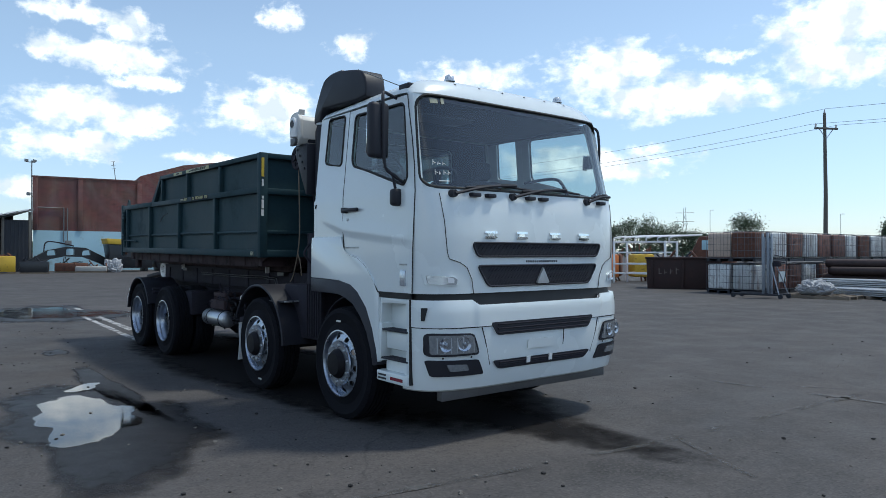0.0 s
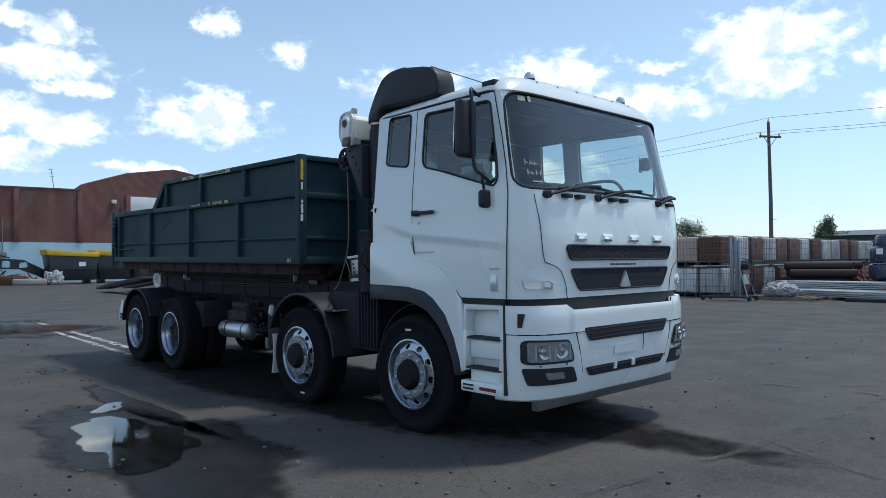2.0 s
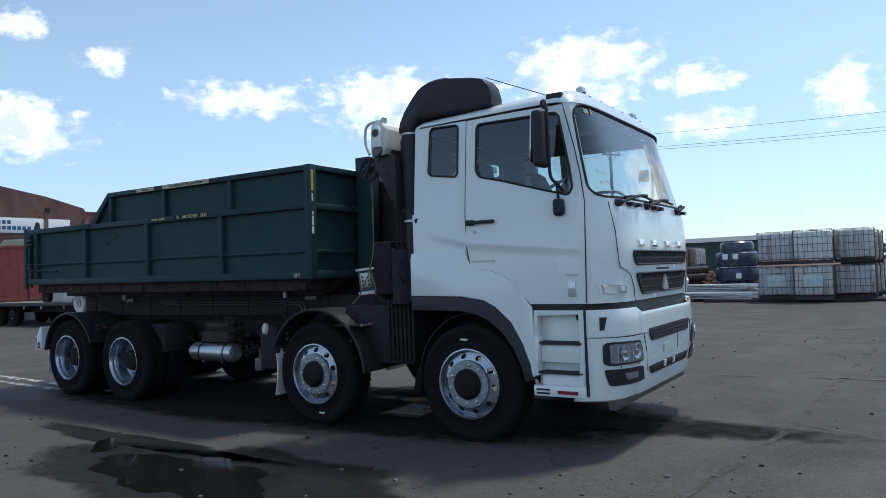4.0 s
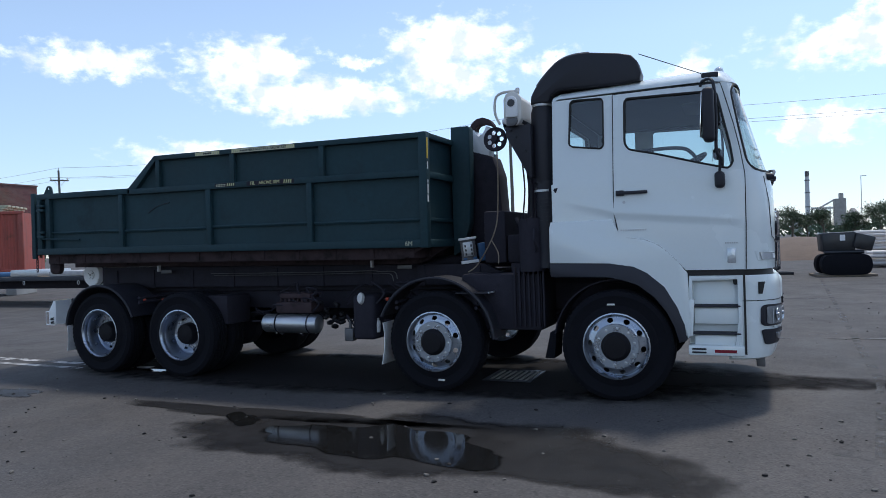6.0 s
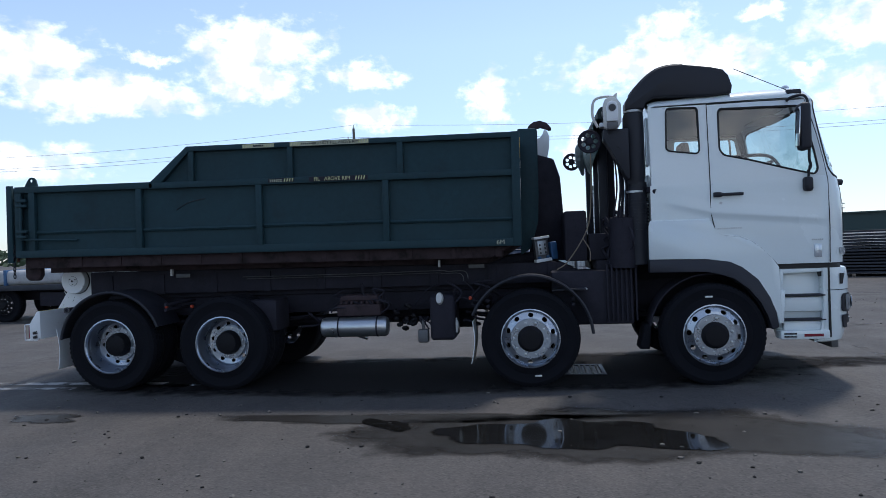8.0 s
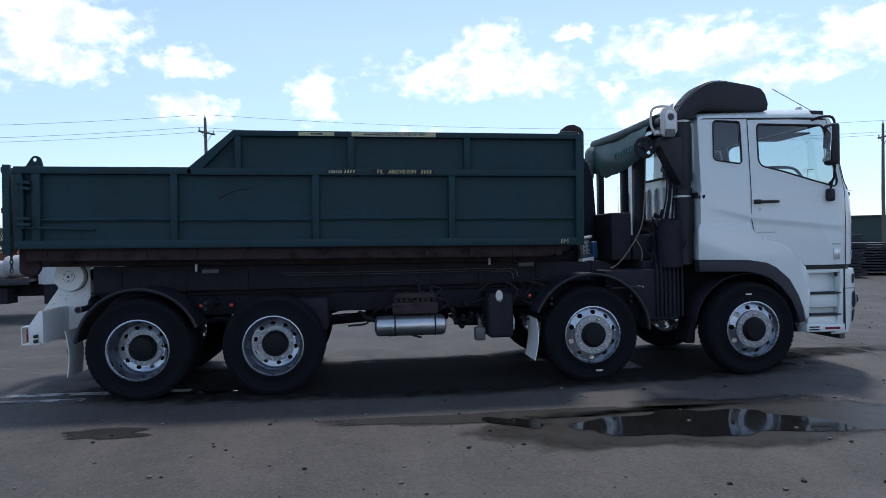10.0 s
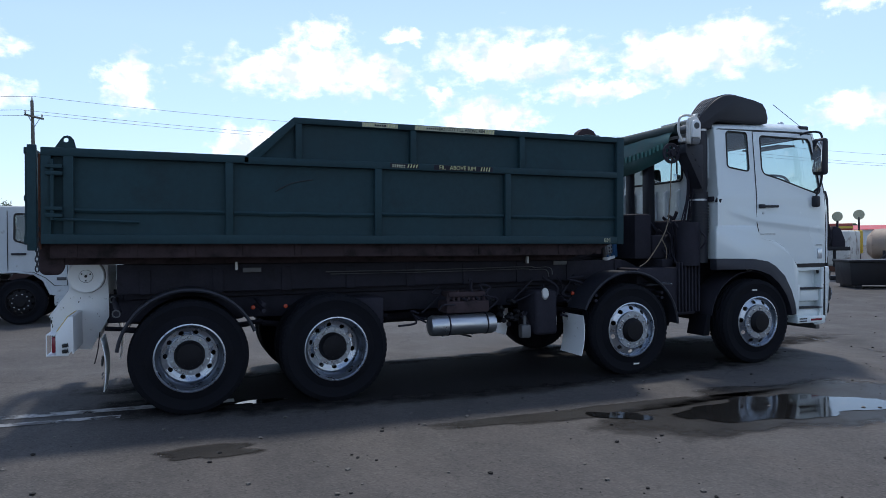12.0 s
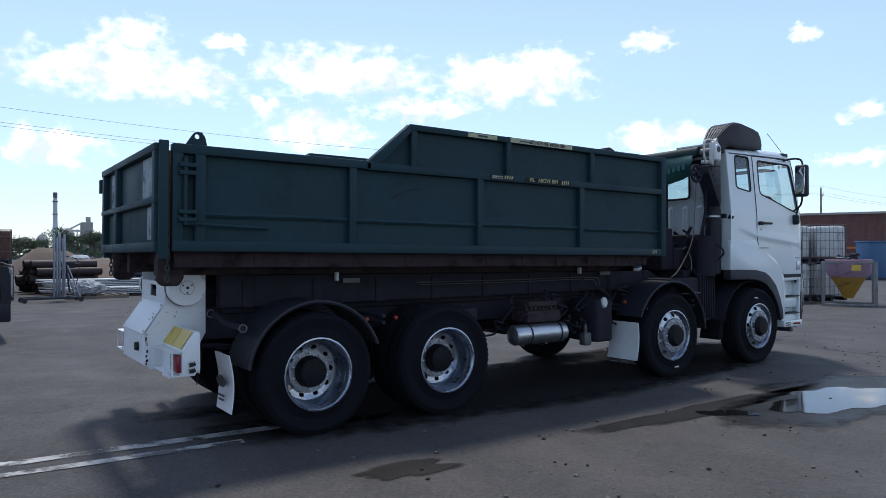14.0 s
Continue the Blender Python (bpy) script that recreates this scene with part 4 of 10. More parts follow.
# seam of the corner panel and the indicator housing
for side in (-1, 1):
    bm = bmesh.new()
    tube(bm, [front(side * y, z, 0.004) for y, z in ((1.052, 2.03), (1.03, 1.8), (1.01, 1.55), (0.995, 1.50), (0.90, 1.468), (0.84, 1.43), (0.79, 1.33), (0.77, 1.21))], 0.0032, 6)
    part("panel_seam", bm, M_SEAM, truck)
    loop = rounded([(side * y, z) for y, z in ((1.165, 1.378), (0.955, 1.362), (0.915, 1.335), (0.925, 1.278), (1.150, 1.286))], 0.013, 3)
    ind = part("indicator", front_poly(bmesh.new(), dense(loop, 0.05), 0.0, 0.008), M_WHITE, truck, "oval clear indicator set in the panel")
    inner = [(side * 1.035 + (y - side * 1.035) * 0.88, 1.326 + (z - 1.326) * 0.76) for y, z in loop]
    part("indicator_lens", front_poly(bmesh.new(), dense(inner, 0.05), 0.006, 0.008), M_CLEARLENS, ind)
    inner = [(side * 0.985 + (y - side * 1.035) * 0.22, 1.326 + (z - 1.326) * 0.45) for y, z in loop]
    part("bulb", front_poly(bmesh.new(), dense(inner, 0.05), 0.011, 0.006), M_WHITE_OLD, ind)

# grilles: dark recess with mesh bars and a rim
for z0, z1, ya, yb in ((1.518, 1.632, 0.79, 0.735), (1.27, 1.442, 0.735, 0.62)):
    pts = rounded([(-ya, z1), (ya, z1), (yb, z0), (-yb, z0)], 0.04, 3)
    g = part("grille", front_poly(bmesh.new(), dense(pts, 0.08), -0.004, 0.008), M_BLACK, truck, "black mesh grille")
    bm = bmesh.new()
    n = 34
    for k in range(n):
        y = -yb + (k + 0.5) * 2 * yb / n
        for row in range(2 if z1 - z0 < 0.13 else 3):
            zc = z0 + (z1 - z0) * (row + 0.5) / (2 if z1 - z0 < 0.13 else 3)
            h = (z1 - z0) / (6 if z1 - z0 < 0.13 else 9)
            p = front(y, zc, 0.006)
            tube(bm, [p + Vector((0, -0.018, -h)), p + Vector((0.004, 0.0, 0)), p + Vector((0, 0.018, h))], 0.004, 4)
    part("mesh", bm, M_CHASSIS, g)
    bm = bmesh.new()
    lp = [front(y, z, 0.008) for y, z in dense(pts, 0.08)]
    tube(bm, lp + lp[:1], 0.009, 6, caps=False)
    part("grille_rim", bm, M_BLACK, g)
# four plain bright bars where the maker's name stands, and a plain bright emblem
for y0, y1 in ((-0.665, -0.535), (-0.31, -0.185), (0.09, 0.225), (0.47, 0.615)):
    bm = front_poly(bmesh.new(), rounded([(y0, 1.668), (y1, 1.668), (y1, 1.686), (y0, 1.686)], 0.006, 2), 0.0, 0.014)
    front_poly(bm, rounded([(y0, 1.710), (y1, 1.710), (y1, 1.728), (y0, 1.728)], 0.006, 2), 0.0, 0.014)
    front_poly(bm, [(y0 + 0.03, 1.686), (y1 - 0.03, 1.686), (y1 - 0.03, 1.710), (y0 + 0.03, 1.710)], 0.0, 0.009)
    part("name_bar", bm, M_CHROME, truck, "plain chrome bar")
bm = bmesh.new()
front_poly(bm, [(0.0, 1.42), (0.075, 1.288), (0.055, 1.28), (-0.055, 1.28), (-0.075, 1.288)], 0.010, 0.02)
part("emblem", bm, M_STEEL, truck, "plain chrome emblem")
bm = bmesh.new()
for k in range(15):
    y = -0.19 + k * 0.0265
    front_poly(bm, [(y, 1.466), (y + 0.017, 1.466), (y + 0.017, 1.483), (y, 1.483)], 0.0, 0.003)
part("web_bars", bm, M_DASH, truck, "row of small dark bars")

# black sheet paints the shade under the cab, then the bumper in two tiers
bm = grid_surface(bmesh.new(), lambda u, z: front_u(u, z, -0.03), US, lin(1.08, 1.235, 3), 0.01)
part("bumper_shadow_gap", bm, M_SEAM, truck, "black sheet painting the shade above the bumper")
def bump_pt(u, z):
    """The upper tier is lower and a little proud over its middle."""
    mid = max(0.0, min(1.0, (0.66 - abs(u)) / 0.05))
    return front_u(u, z - 0.042 * mid * max(0.0, (z - 0.96) / 0.2), 0.008 + 0.014 * mid)


BU = sorted(set(US + [s_ * v for s_ in (-1, 1) for v in (0.60, 0.615, 0.63, 0.645, 0.66)]))
bm = grid_surface(bmesh.new(), bump_pt, BU, [0.945, 0.955, 1.0, 1.06, 1.13, 1.155, 1.165], 0.03)
bumper = part("bumper", bm, M_WHITE, truck, "white moulded front bumper")
bm = grid_surface(bmesh.new(), lambda u, z: front_u(u, z, 0.004 + 0.012 * max(0.0, min(1.0, (0.62 - abs(u)) / 0.05)) - (0.02 if z < 0.425 else 0.0)), BU, [0.42, 0.435, 0.47, 0.53, 0.6, 0.68, 0.76, 0.84, 0.92, 0.937], 0.03)
part("bumper_skirt", bm, M_WHITE, bumper)
# centre vents
for z0, z1, ya, yb, nm in ((0.862, 0.972, 0.63, 0.56, "vent"), (0.575, 0.65, 0.60, 0.53, "lower_vent")):
    pts = rounded([(-ya, z1), (ya, z1), (yb, z0), (-yb, z0)], 0.03, 3)
    v = part(nm, front_poly(bmesh.new(), dense(pts, 0.07), 0.020, 0.008), M_BLACK, bumper, "black slot in the bumper")
    bm = bmesh.new()
    for z in lin(z0 + 0.02, z1 - 0.02, 3):
        tube(bm, [front(y, z, 0.03) for y in lin(-yb, yb, 9)], 0.006, 6)
    part("slat", bm, M_CHASSIS, v)
for y in (-0.22, 0.05):
    bm = front_poly(bmesh.new(), [(y, 0.60), (y + 0.035, 0.60), (y + 0.035, 0.655), (y, 0.655)], 0.03, 0.015)
    part("tow_tab", bm, M_WHITE_OLD, bumper)
bm = front_poly(bmesh.new(), rounded([(-0.21, 0.72), (0.12, 0.72), (0.12, 0.80), (-0.21, 0.80)], 0.01, 2), 0.020, 0.006)
part("plate_recess", bm, M_WHITE, bumper, "blank white plate mount")
bm = bmesh.new()
tube(bm, [front(0.24, z, 0.016) for z in (0.72, 0.8, 0.87)], 0.004, 6)
tube(bm, [front(y, 0.940, 0.002) for y in lin(-1.17, 1.17, 25)], 0.006, 6)
for s_ in (-1, 1):
    tube(bm, [front(s_ * y, z, 0.012) for y, z in ((0.76, 1.16), (0.735, 1.06), (0.715, 0.94), (0.675, 0.80), (0.62, 0.62))], 0.005, 6)
part("bumper_seam", bm, M_SEAM, bumper)
for side in (-1, 1):
    def S(pts):
        return [(side * y, z) for y, z in pts]
    pts = dense(rounded(S([(1.170, 0.905), (0.80, 0.895), (0.735, 0.715), (1.165, 0.715)]), 0.04, 3), 0.05)
    lamp = part("headlamp", front_poly(bmesh.new(), pts, 0.010, 0.010), M_BLACK, bumper, "clear rectangular headlamp in a black surround")
    pts = dense(rounded(S([(1.150, 0.888), (0.82, 0.880), (0.763, 0.733), (1.142, 0.733)]), 0.02, 3), 0.05)
    part("lens", front_poly(bmesh.new(), pts, 0.017, 0.010), M_LAMPLENS, lamp, "clear headlamp lens")
    for y, r in ((1.045, 0.058), (0.895, 0.060)):
        part("reflector_bowl", lathe(bmesh.new(), [(r, 0), (r * 0.97, 0.006), (r * 0.8, 0.002), (r * 0.55, -0.004), (r * 0.3, 0.0), (r * 0.24, 0.012), (0, 0.014)], front(side * y, 0.812, 0.022), (1, side * 0.25, 0), 20), M_ALLOY, lamp)
    for k in range(7):
        y = 0.80 + 0.05 * k
        part("lens_rib", front_poly(bmesh.new(), [(side * y, 0.742), (side * (y + 0.006), 0.742), (side * (y + 0.012), 0.868), (side * (y + 0.006), 0.868)], 0.024, 0.004), M_CLEARLENS, lamp)
    pts = dense(rounded(S([(1.162, 0.687), (0.745, 0.676), (0.675, 0.548), (1.125, 0.552)]), 0.022, 3), 0.05)
    fog = part("fog_lamp", front_poly(bmesh.new(), pts, 0.010, 0.010), M_BLACK, bumper, "fog lamp in a black recess")
    pts = dense(rounded(S([(1.03, 0.650), (0.86, 0.645), (0.835, 0.592), (1.00, 0.592)]), 0.015, 3), 0.05)
    part("lens", front_poly(bmesh.new(), pts, 0.017, 0.010), M_LAMPLENS, fog)
    pts = [(side * 1.180, 1.105), (side * 1.155, 1.105), (side * 1.155, 1.088), (side * 1.168, 1.085), (side * 1.168, 1.0), (side * 1.180, 1.0)]
    part("air_slot", front_poly(bmesh.new(), pts, 0.012, 0.010), M_SEAM, bumper)
    for y in (0.81, 1.05):
        part("screw", lathe(bmesh.new(), [(0, 0.004), (0.008, 0.003), (0.008, 0)], front(side * y, 0.7, 0.007), (1, 0, 0), 8), M_SEAM, bumper)
# steel underrun bar below the bumper
bm = boxm(1.20, 1.27, -1.0, 1.0, 0.335, 0.425, r=0.006)
part("underrun_bar", bm, M_DULL, truck, "bare steel underrun bar")
bm = boxm(1.0, 1.2, -0.5, -0.42, 0.36, 0.7, r=0.005)
box(bm, 1.0, 1.2, 0.42, 0.5, 0.36, 0.7, 0.005)
part("bar_bracket", bm, M_CHASSIS, truck)

# the cab widens a little from its back wall to the bumper
for ob in truck.children_recursive:
    for v in ob.data.vertices:
        v.co.y *= 1.0 + 0.03 * max(0.0, min(1.0, (v.co.x + 0.55) / 1.6))

# roof things: marker lamps, beacon lamp, aerial
for side in (-1, 1):
    bm = boxm(0.81, 0.955, side * 1.115 - 0.03, side * 1.115 + 0.035, 2.932, 2.985, r=0.012)
    part("roof_marker", bm, M_BLACK, truck, "black corner marker lamp")
for y in lin(-0.75, 0.75, 6):
    part("roof_screw", lathe(bmesh.new(), [(0, 0.006), (0.01, 0.004), (0.01, 0)], roof_pt(y / 1.2, 0.05), (0.5, 0, 1), 8), M_SEAM, truck)
part("roof_lamp", lathe(bmesh.new(), [(0.05, 0), (0.045, 0.02), (0.038, 0.045), (0.02, 0.06), (0, 0.064)], roof_pt(-0.62, 0.1), (0, 0, 1), 16), M_CLEARLENS, truck, "small domed roof lamp")
part("roof_lamp", lathe(bmesh.new(), [(0.05, 0), (0.045, 0.02), (0.038, 0.045), (0.02, 0.06), (0, 0.064)], roof_pt(0.62, 0.1), (0, 0, 1), 16), M_CLEARLENS, truck, "small domed roof lamp")
part("aerial", tube(bmesh.new(), [(0.81, -1.14, 2.98), (0.28, -1.22, 3.21)], 0.0042, 5), M_WIRE, truck, "thin raked aerial")

# mirrors on bent arms
for side in (-1, 1):
    bm = bmesh.new()
    tube(bm, smooth_path([(0.80, side * 1.13, 2.86), (0.82, side * 1.25, 2.885), (0.90, side * 1.36, 2.87), (0.925, side * 1.38, 2.75), (0.93, side * 1.38, 2.5), (0.925, side * 1.36, 2.26), (0.96, side * 1.30, 2.19), (0.965, side * 1.22, 2.14)], 4), 0.014, 8)
    tube(bm, [(0.95, side * 1.30, 2.19), (0.945, side * 1.27, 2.08)], 0.012, 8)
    arm = part("mirror_arm", bm, M_BLACK, truck, "black tubular mirror arm")
    yh = 1.395 if side < 0 else 1.29
    wh = 0.09 if side < 0 else 0.05
    bm = boxm(0.82, 0.92, side * yh - wh, side * yh + wh, *((2.33, 2.79) if side < 0 else (2.44, 2.58)), r=0.035, seg=3)
    part("mirror_head", bm, M_BLACK, arm, "black mirror housing")
    zh = 0.19 if side < 0 else 0.08
    glass = boxm(-0.004, 0.004, -wh * 0.8, wh * 0.8, -zh, zh, r=0.003)
    bmesh.ops.transform(glass, matrix=pose(0.815, side * yh, 2.56 if side < 0 else 2.51, 0, 3, side * 4), verts=glass.verts)
    part("mirror_face", glass, M_MIRROR, arm)
    bm = boxm(0.90, 0.985, side * 1.25 - 0.06, side * 1.25 + 0.06, 1.935, 2.08, r=0.03, seg=3)
    part("spot_mirror", bm, M_BLACK, arm, "small lower mirror")

# air intake: ribbed standpipe behind the cab and a hood over the roof
bm = bmesh.new()
tube(bm, [(-0.68, -1.0, 1.25), (-0.68, -1.0, 2.0), (-0.68, -1.0, 2.12)], 0.098, 20)
tube(bm, [(-0.70, -1.0, 2.10), (-0.70, -1.0, 2.2), (-0.70, -1.0, 2.80), (-0.69, -1.0, 2.87)], 0.12, 20, radii=[0.096, 0.112, 0.110, 0.094])
snork = part("air_intake", bm, M_BLACK, truck, "black air-intake standpipe")
for k in range(10):
    part("bellows_rib", tube(bmesh.new(), [(-0.675, -1.0, 1.62 + k * 0.035), (-0.675, -1.0, 1.637 + k * 0.035)], 0.108, 20), M_BLACK, snork)
# the pipe leans into a broad hood: flat near side, ribbed back, narrowing towards its mouth
BACK = smooth_path([(-0.79, 0, 2.88), (-0.785, 0, 2.96), (-0.72, 0, 3.06), (-0.59, 0, 3.195), (-0.47, 0, 3.278), (-0.34, 0, 3.312), (-0.20, 0, 3.312)], 3)
HOOD = [(p.x, p.z) for p in BACK] + [(0.08, 3.268), (0.20, 3.235), (0.255, 3.17), (0.288, 3.06), (0.275, 2.99), (0.10, 2.972), (-0.40, 2.985), (-0.50, 2.985), (-0.575, 2.945), (-0.60, 2.88)]


def hood_y(x, t):
    """From the near side (t = 0) to the inner side (t = 1) of the hood."""
    near_y = float(np.interp(x, (-0.8, -0.5, 0.3), (-1.09, -1.145, -1.14)))
    return near_y + t * (float(np.interp(x, (-0.8, -0.5, -0.2, 0.3), (-0.90, -0.80, -0.80, -0.93))) - near_y)


bm = bmesh.new()
ends = [[bm.verts.new((x, hood_y(x, t), z)) for x, z in HOOD] for t in (0, 1)]
bm.faces.new(ends[0])
bm.faces.new(ends[1][::-1])
for i in range(len(HOOD)):
    j = (i + 1) % len(HOOD)
    bm.faces.new((ends[0][i], ends[1][i], ends[1][j], ends[0][j]))
bmesh.ops.recalc_face_normals(bm, faces=bm.faces)
rim = [e for f in bm.faces if len(f.verts) > 4 for e in f.edges]
bevel(bm, rim, 0.045, 3)
part("intake_hood", bm, M_BLACK, snork, "black moulded intake hood")
bm = bmesh.new()
for t in lin(0.12, 0.88, 6):
    tube(bm, [(p.x - 0.003, hood_y(p.x, t), p.z + 0.003) for p in BACK[6:]], 0.009, 6)
for p in BACK[6::2]:
    tube(bm, [(p.x - 0.003, hood_y(p.x, 0.1), p.z + 0.003), (p.x - 0.003, hood_y(p.x, 0.9), p.z + 0.003)], 0.009, 6)
part("louvre", bm, M_DULL, snork, "grey intake grid")
for z in (2.86, 2.01):
    part("clamp", tube(bmesh.new(), [(-0.695, -1.0, z), (-0.695, -1.0, z + 0.022)], 0.105, 20), M_STEEL, snork, "bright hose clamp")
bm = boxm(-0.60, -0.50, -1.13, -1.02, 2.0, 2.06, r=0.006)
tube(bm, [(-0.57, -1.16, 2.02), (-0.52, -1.19, 2.0)], 0.03, 10)
part("bracket", bm, M_CHASSIS, snork)

# cab inside: floor, dash, wheel, seats
bm = boxm(-0.52, 1.0, -1.14, 1.14, 1.3, 1.36)
box(bm, -0.5, 0.9, -0.45, 0.45, 1.36, 1.72, 0.05)
part("cab_floor", bm, M_DASH, truck)
bm = prism(bmesh.new(), [(0.78, 1.4), (0.80, 2.03), (0.92, 2.15), (1.08, 2.09), (1.10, 1.4)], -1.08, 1.08, 0.03)
box(bm, 0.72, 0.86, -0.95, -0.30, 1.98, 2.14, 0.05)
part("dashboard", bm, M_DASH, truck, "grey dashboard")
part("scuttle_shelf", grid_surface(bmesh.new(), lambda u, t: Vector((0.9, u * 1.1, 2.04)).lerp(front_u(u, 2.04, -0.03), t), US, (0.0, 0.5, 1.0), 0.01), M_DASH, truck)
c, ax = Vector((0.62, -0.62, 2.19)), Vector((-0.55, 0, 0.83)).normalized()
d_, u_, v_ = frame_axes(ax)
bm = tube(bmesh.new(), [c + (u_ * math.cos(k * math.tau / 28) + v_ * math.sin(k * math.tau / 28)) * 0.225 for k in range(29)], 0.016, 8, caps=False)
for k in (0, 9, 19):
    tube(bm, [c - ax * 0.03, c + (u_ * math.cos(k * math.tau / 28) + v_ * math.sin(k * math.tau / 28)) * 0.22], 0.014, 6)
tube(bm, [c, c - ax * 0.35], 0.03, 8)
part("steering_wheel", bm, M_BLACK, truck, "black steering wheel")
for y in (-0.62, 0.62):
    bm = boxm(-0.30, 0.25, y - 0.25, y + 0.25, 1.72, 1.86, r=0.05, seg=3)
    tmp = boxm(-0.07, 0.07, -0.24, 0.24, 0.0, 0.58, r=0.05, seg=3)
    merge(bm, tmp, pose(-0.28, y, 1.83, 0, -10, 0))
    tmp = boxm(-0.05, 0.05, -0.13, 0.13, 0.0, 0.2, r=0.04, seg=3)
    merge(bm, tmp, pose(-0.40, y, 2.42, 0, -8, 0))
    bmesh.ops.transform(bm, matrix=Matrix.Translation((0.30, 0, -0.06)), verts=bm.verts)
    part("seat", bm, M_SEAT, truck, "dark cloth cab seat")
bm = boxm(0.62, 0.90, -0.98, -0.35, 2.74, 2.76, r=0.006)
part("sun_visor", bm, M_DASH, truck)
for s_ in (-1, 1):
    rail = smooth_path([(0.16, s_ * 1.04, 2.33), (0.45, s_ * 1.04, 2.345), (0.62, s_ * 1.04, 2.335), (0.70, s_ * 1.04, 2.29), (0.76, s_ * 1.04, 2.20), (0.80, s_ * 1.04, 2.08)], 4)
    part("grab_rail", tube(bmesh.new(), rail, 0.017, 8), M_BLACK, truck, "black bent grab rail")
part("headlining", boxm(-0.53, 0.93, -1.10, 1.10, 2.855, 2.872, r=0.004), M_SEAT, truck)
for s_ in (-1, 1):
    part("door_rail", tube(bmesh.new(), [(-0.52, s_ * 1.105, 2.852), (0.0, s_ * 1.105, 2.852), (0.92, s_ * 1.09, 2.845)], 0.022, 8), M_SEAT, truck)

# ---- chassis ----
for y in (-0.42, 0.42):
    bm = bmesh.new()
    s = 1 if y > 0 else -1
    box(bm, -7.35, 0.95, y - 0.005, y + 0.005, 0.78, 1.06, 0.002)
    for z in (0.78, 1.05):
        box(bm, -7.35, 0.95, min(y, y - s * 0.08), max(y, y - s * 0.08), z, z + 0.01, 0.002)
    part("frame_rail", bm, M_CHASSIS, truck, "black chassis rail")
    bm = bmesh.new()
    prism(bm, [(-7.25, 1.065), (-7.25, 1.352), (-1.5, 1.292), (-1.3, 1.2), (-1.3, 1.065)], y * 1.3 - 0.05, y * 1.3 + 0.05, 0.008)
    for x in lin(-7.0, -1.6, 9):
        box(bm, x - 0.05, x + 0.05, y * 1.3 - 0.065, y * 1.3 + 0.065, 1.06, 1.30, 0.006)
    part("hoist_subframe", bm, M_CHASSIS, truck)
for x in (-7.1, -6.0, -4.7, -3.6, -2.5, -1.2, 0.4):
    part("crossmember", boxm(x - 0.05, x + 0.05, -0.42, 0.42, 0.84, 1.0, r=0.01), M_CHASSIS, truck)
# solid fill added between the rails to block sun from the far side
part("frame_deck", boxm(-7.2, -1.5, -0.48, 0.48, 1.0, 1.22, r=0.02), M_CHASSIS, truck)
# pipes and hose runs along the flank
bm = bmesh.new()
for z, x0, x1, y, r in ((1.240, -5.25, -2.55, -0.66, 0.006), (1.215, -5.20, -2.60, -0.66, 0.005)):
    tube(bm, smooth_path([(x0, y, z), ((x0 + x1) / 2, y, z - 0.006), (x1 - 0.35, y, z), (x1 - 0.25, y, z - 0.012), (x1 - 0.04, y, z - 0.015), (x1, y, z - 0.10)], 4), r, 6)
part("hydraulic_pipe", bm, M_DULL, truck, "thin bright hydraulic pipes")
for x in (-6.15, -2.88):
    part("pin", boxm(x - 0.012, x + 0.012, -0.67, -0.62, 1.28, 1.36, r=0.003), M_WHITE_OLD, truck)
for x, y in ((-6.0, -0.665), (-2.45, -0.665), (-1.315, -0.98)):
    bm = boxm(x - 0.09, x + 0.09, y - 0.004, y, 1.255 if x < -2 else 1.15, 1.30 if x < -2 else 1.185, r=0.001)
    part("data_plate", bm, M_DULL if x < -2 else M_WHITE_OLD, truck, "small pale data plate")

# axles, springs
for x in (0.0, -1.86, -5.27, -6.62):
    bm = tube(bmesh.new(), [(x, -1.0, 0.5), (x, 1.0, 0.5)], 0.075 if x > -3 else 0.1, 12)
    if x < -3:
        lathe(bm, [(0.0, -0.24), (0.14, -0.22), (0.26, -0.08), (0.26, 0.08), (0.14, 0.22), (0, 0.24)], (x, 0, 0.5), (0, 1, 0), 18)
    part("axle", bm, M_CHASSIS, truck)
    for y in (-0.42, 0.42):
        bm = bmesh.new()
        for k in range(4):
            n = 0.75 - 0.14 * k
            tube(bm, [(x - n, y, 0.70 - k * 0.025 + 0.03), (x, y, 0.66 - k * 0.025), (x + n, y, 0.70 - k * 0.025 + 0.03)], 0.022, 4)
        part("leaf_spring", bm, M_CHASSIS, truck)
part("drive_shaft", tube(bmesh.new(), [(-5.2, 0, 0.6), (-1.5, 0, 0.85), (-0.6, 0, 0.9)], 0.06, 12), M_CHASSIS, truck)
part("engine", boxm(-0.9, 0.7, -0.38, 0.38, 0.62, 1.28, r=0.08), M_CHASSIS, truck, "dark engine block")
part("gearbox", boxm(-1.75, -0.9, -0.28, 0.28, 0.66, 1.12, r=0.08), M_CHASSIS, truck)


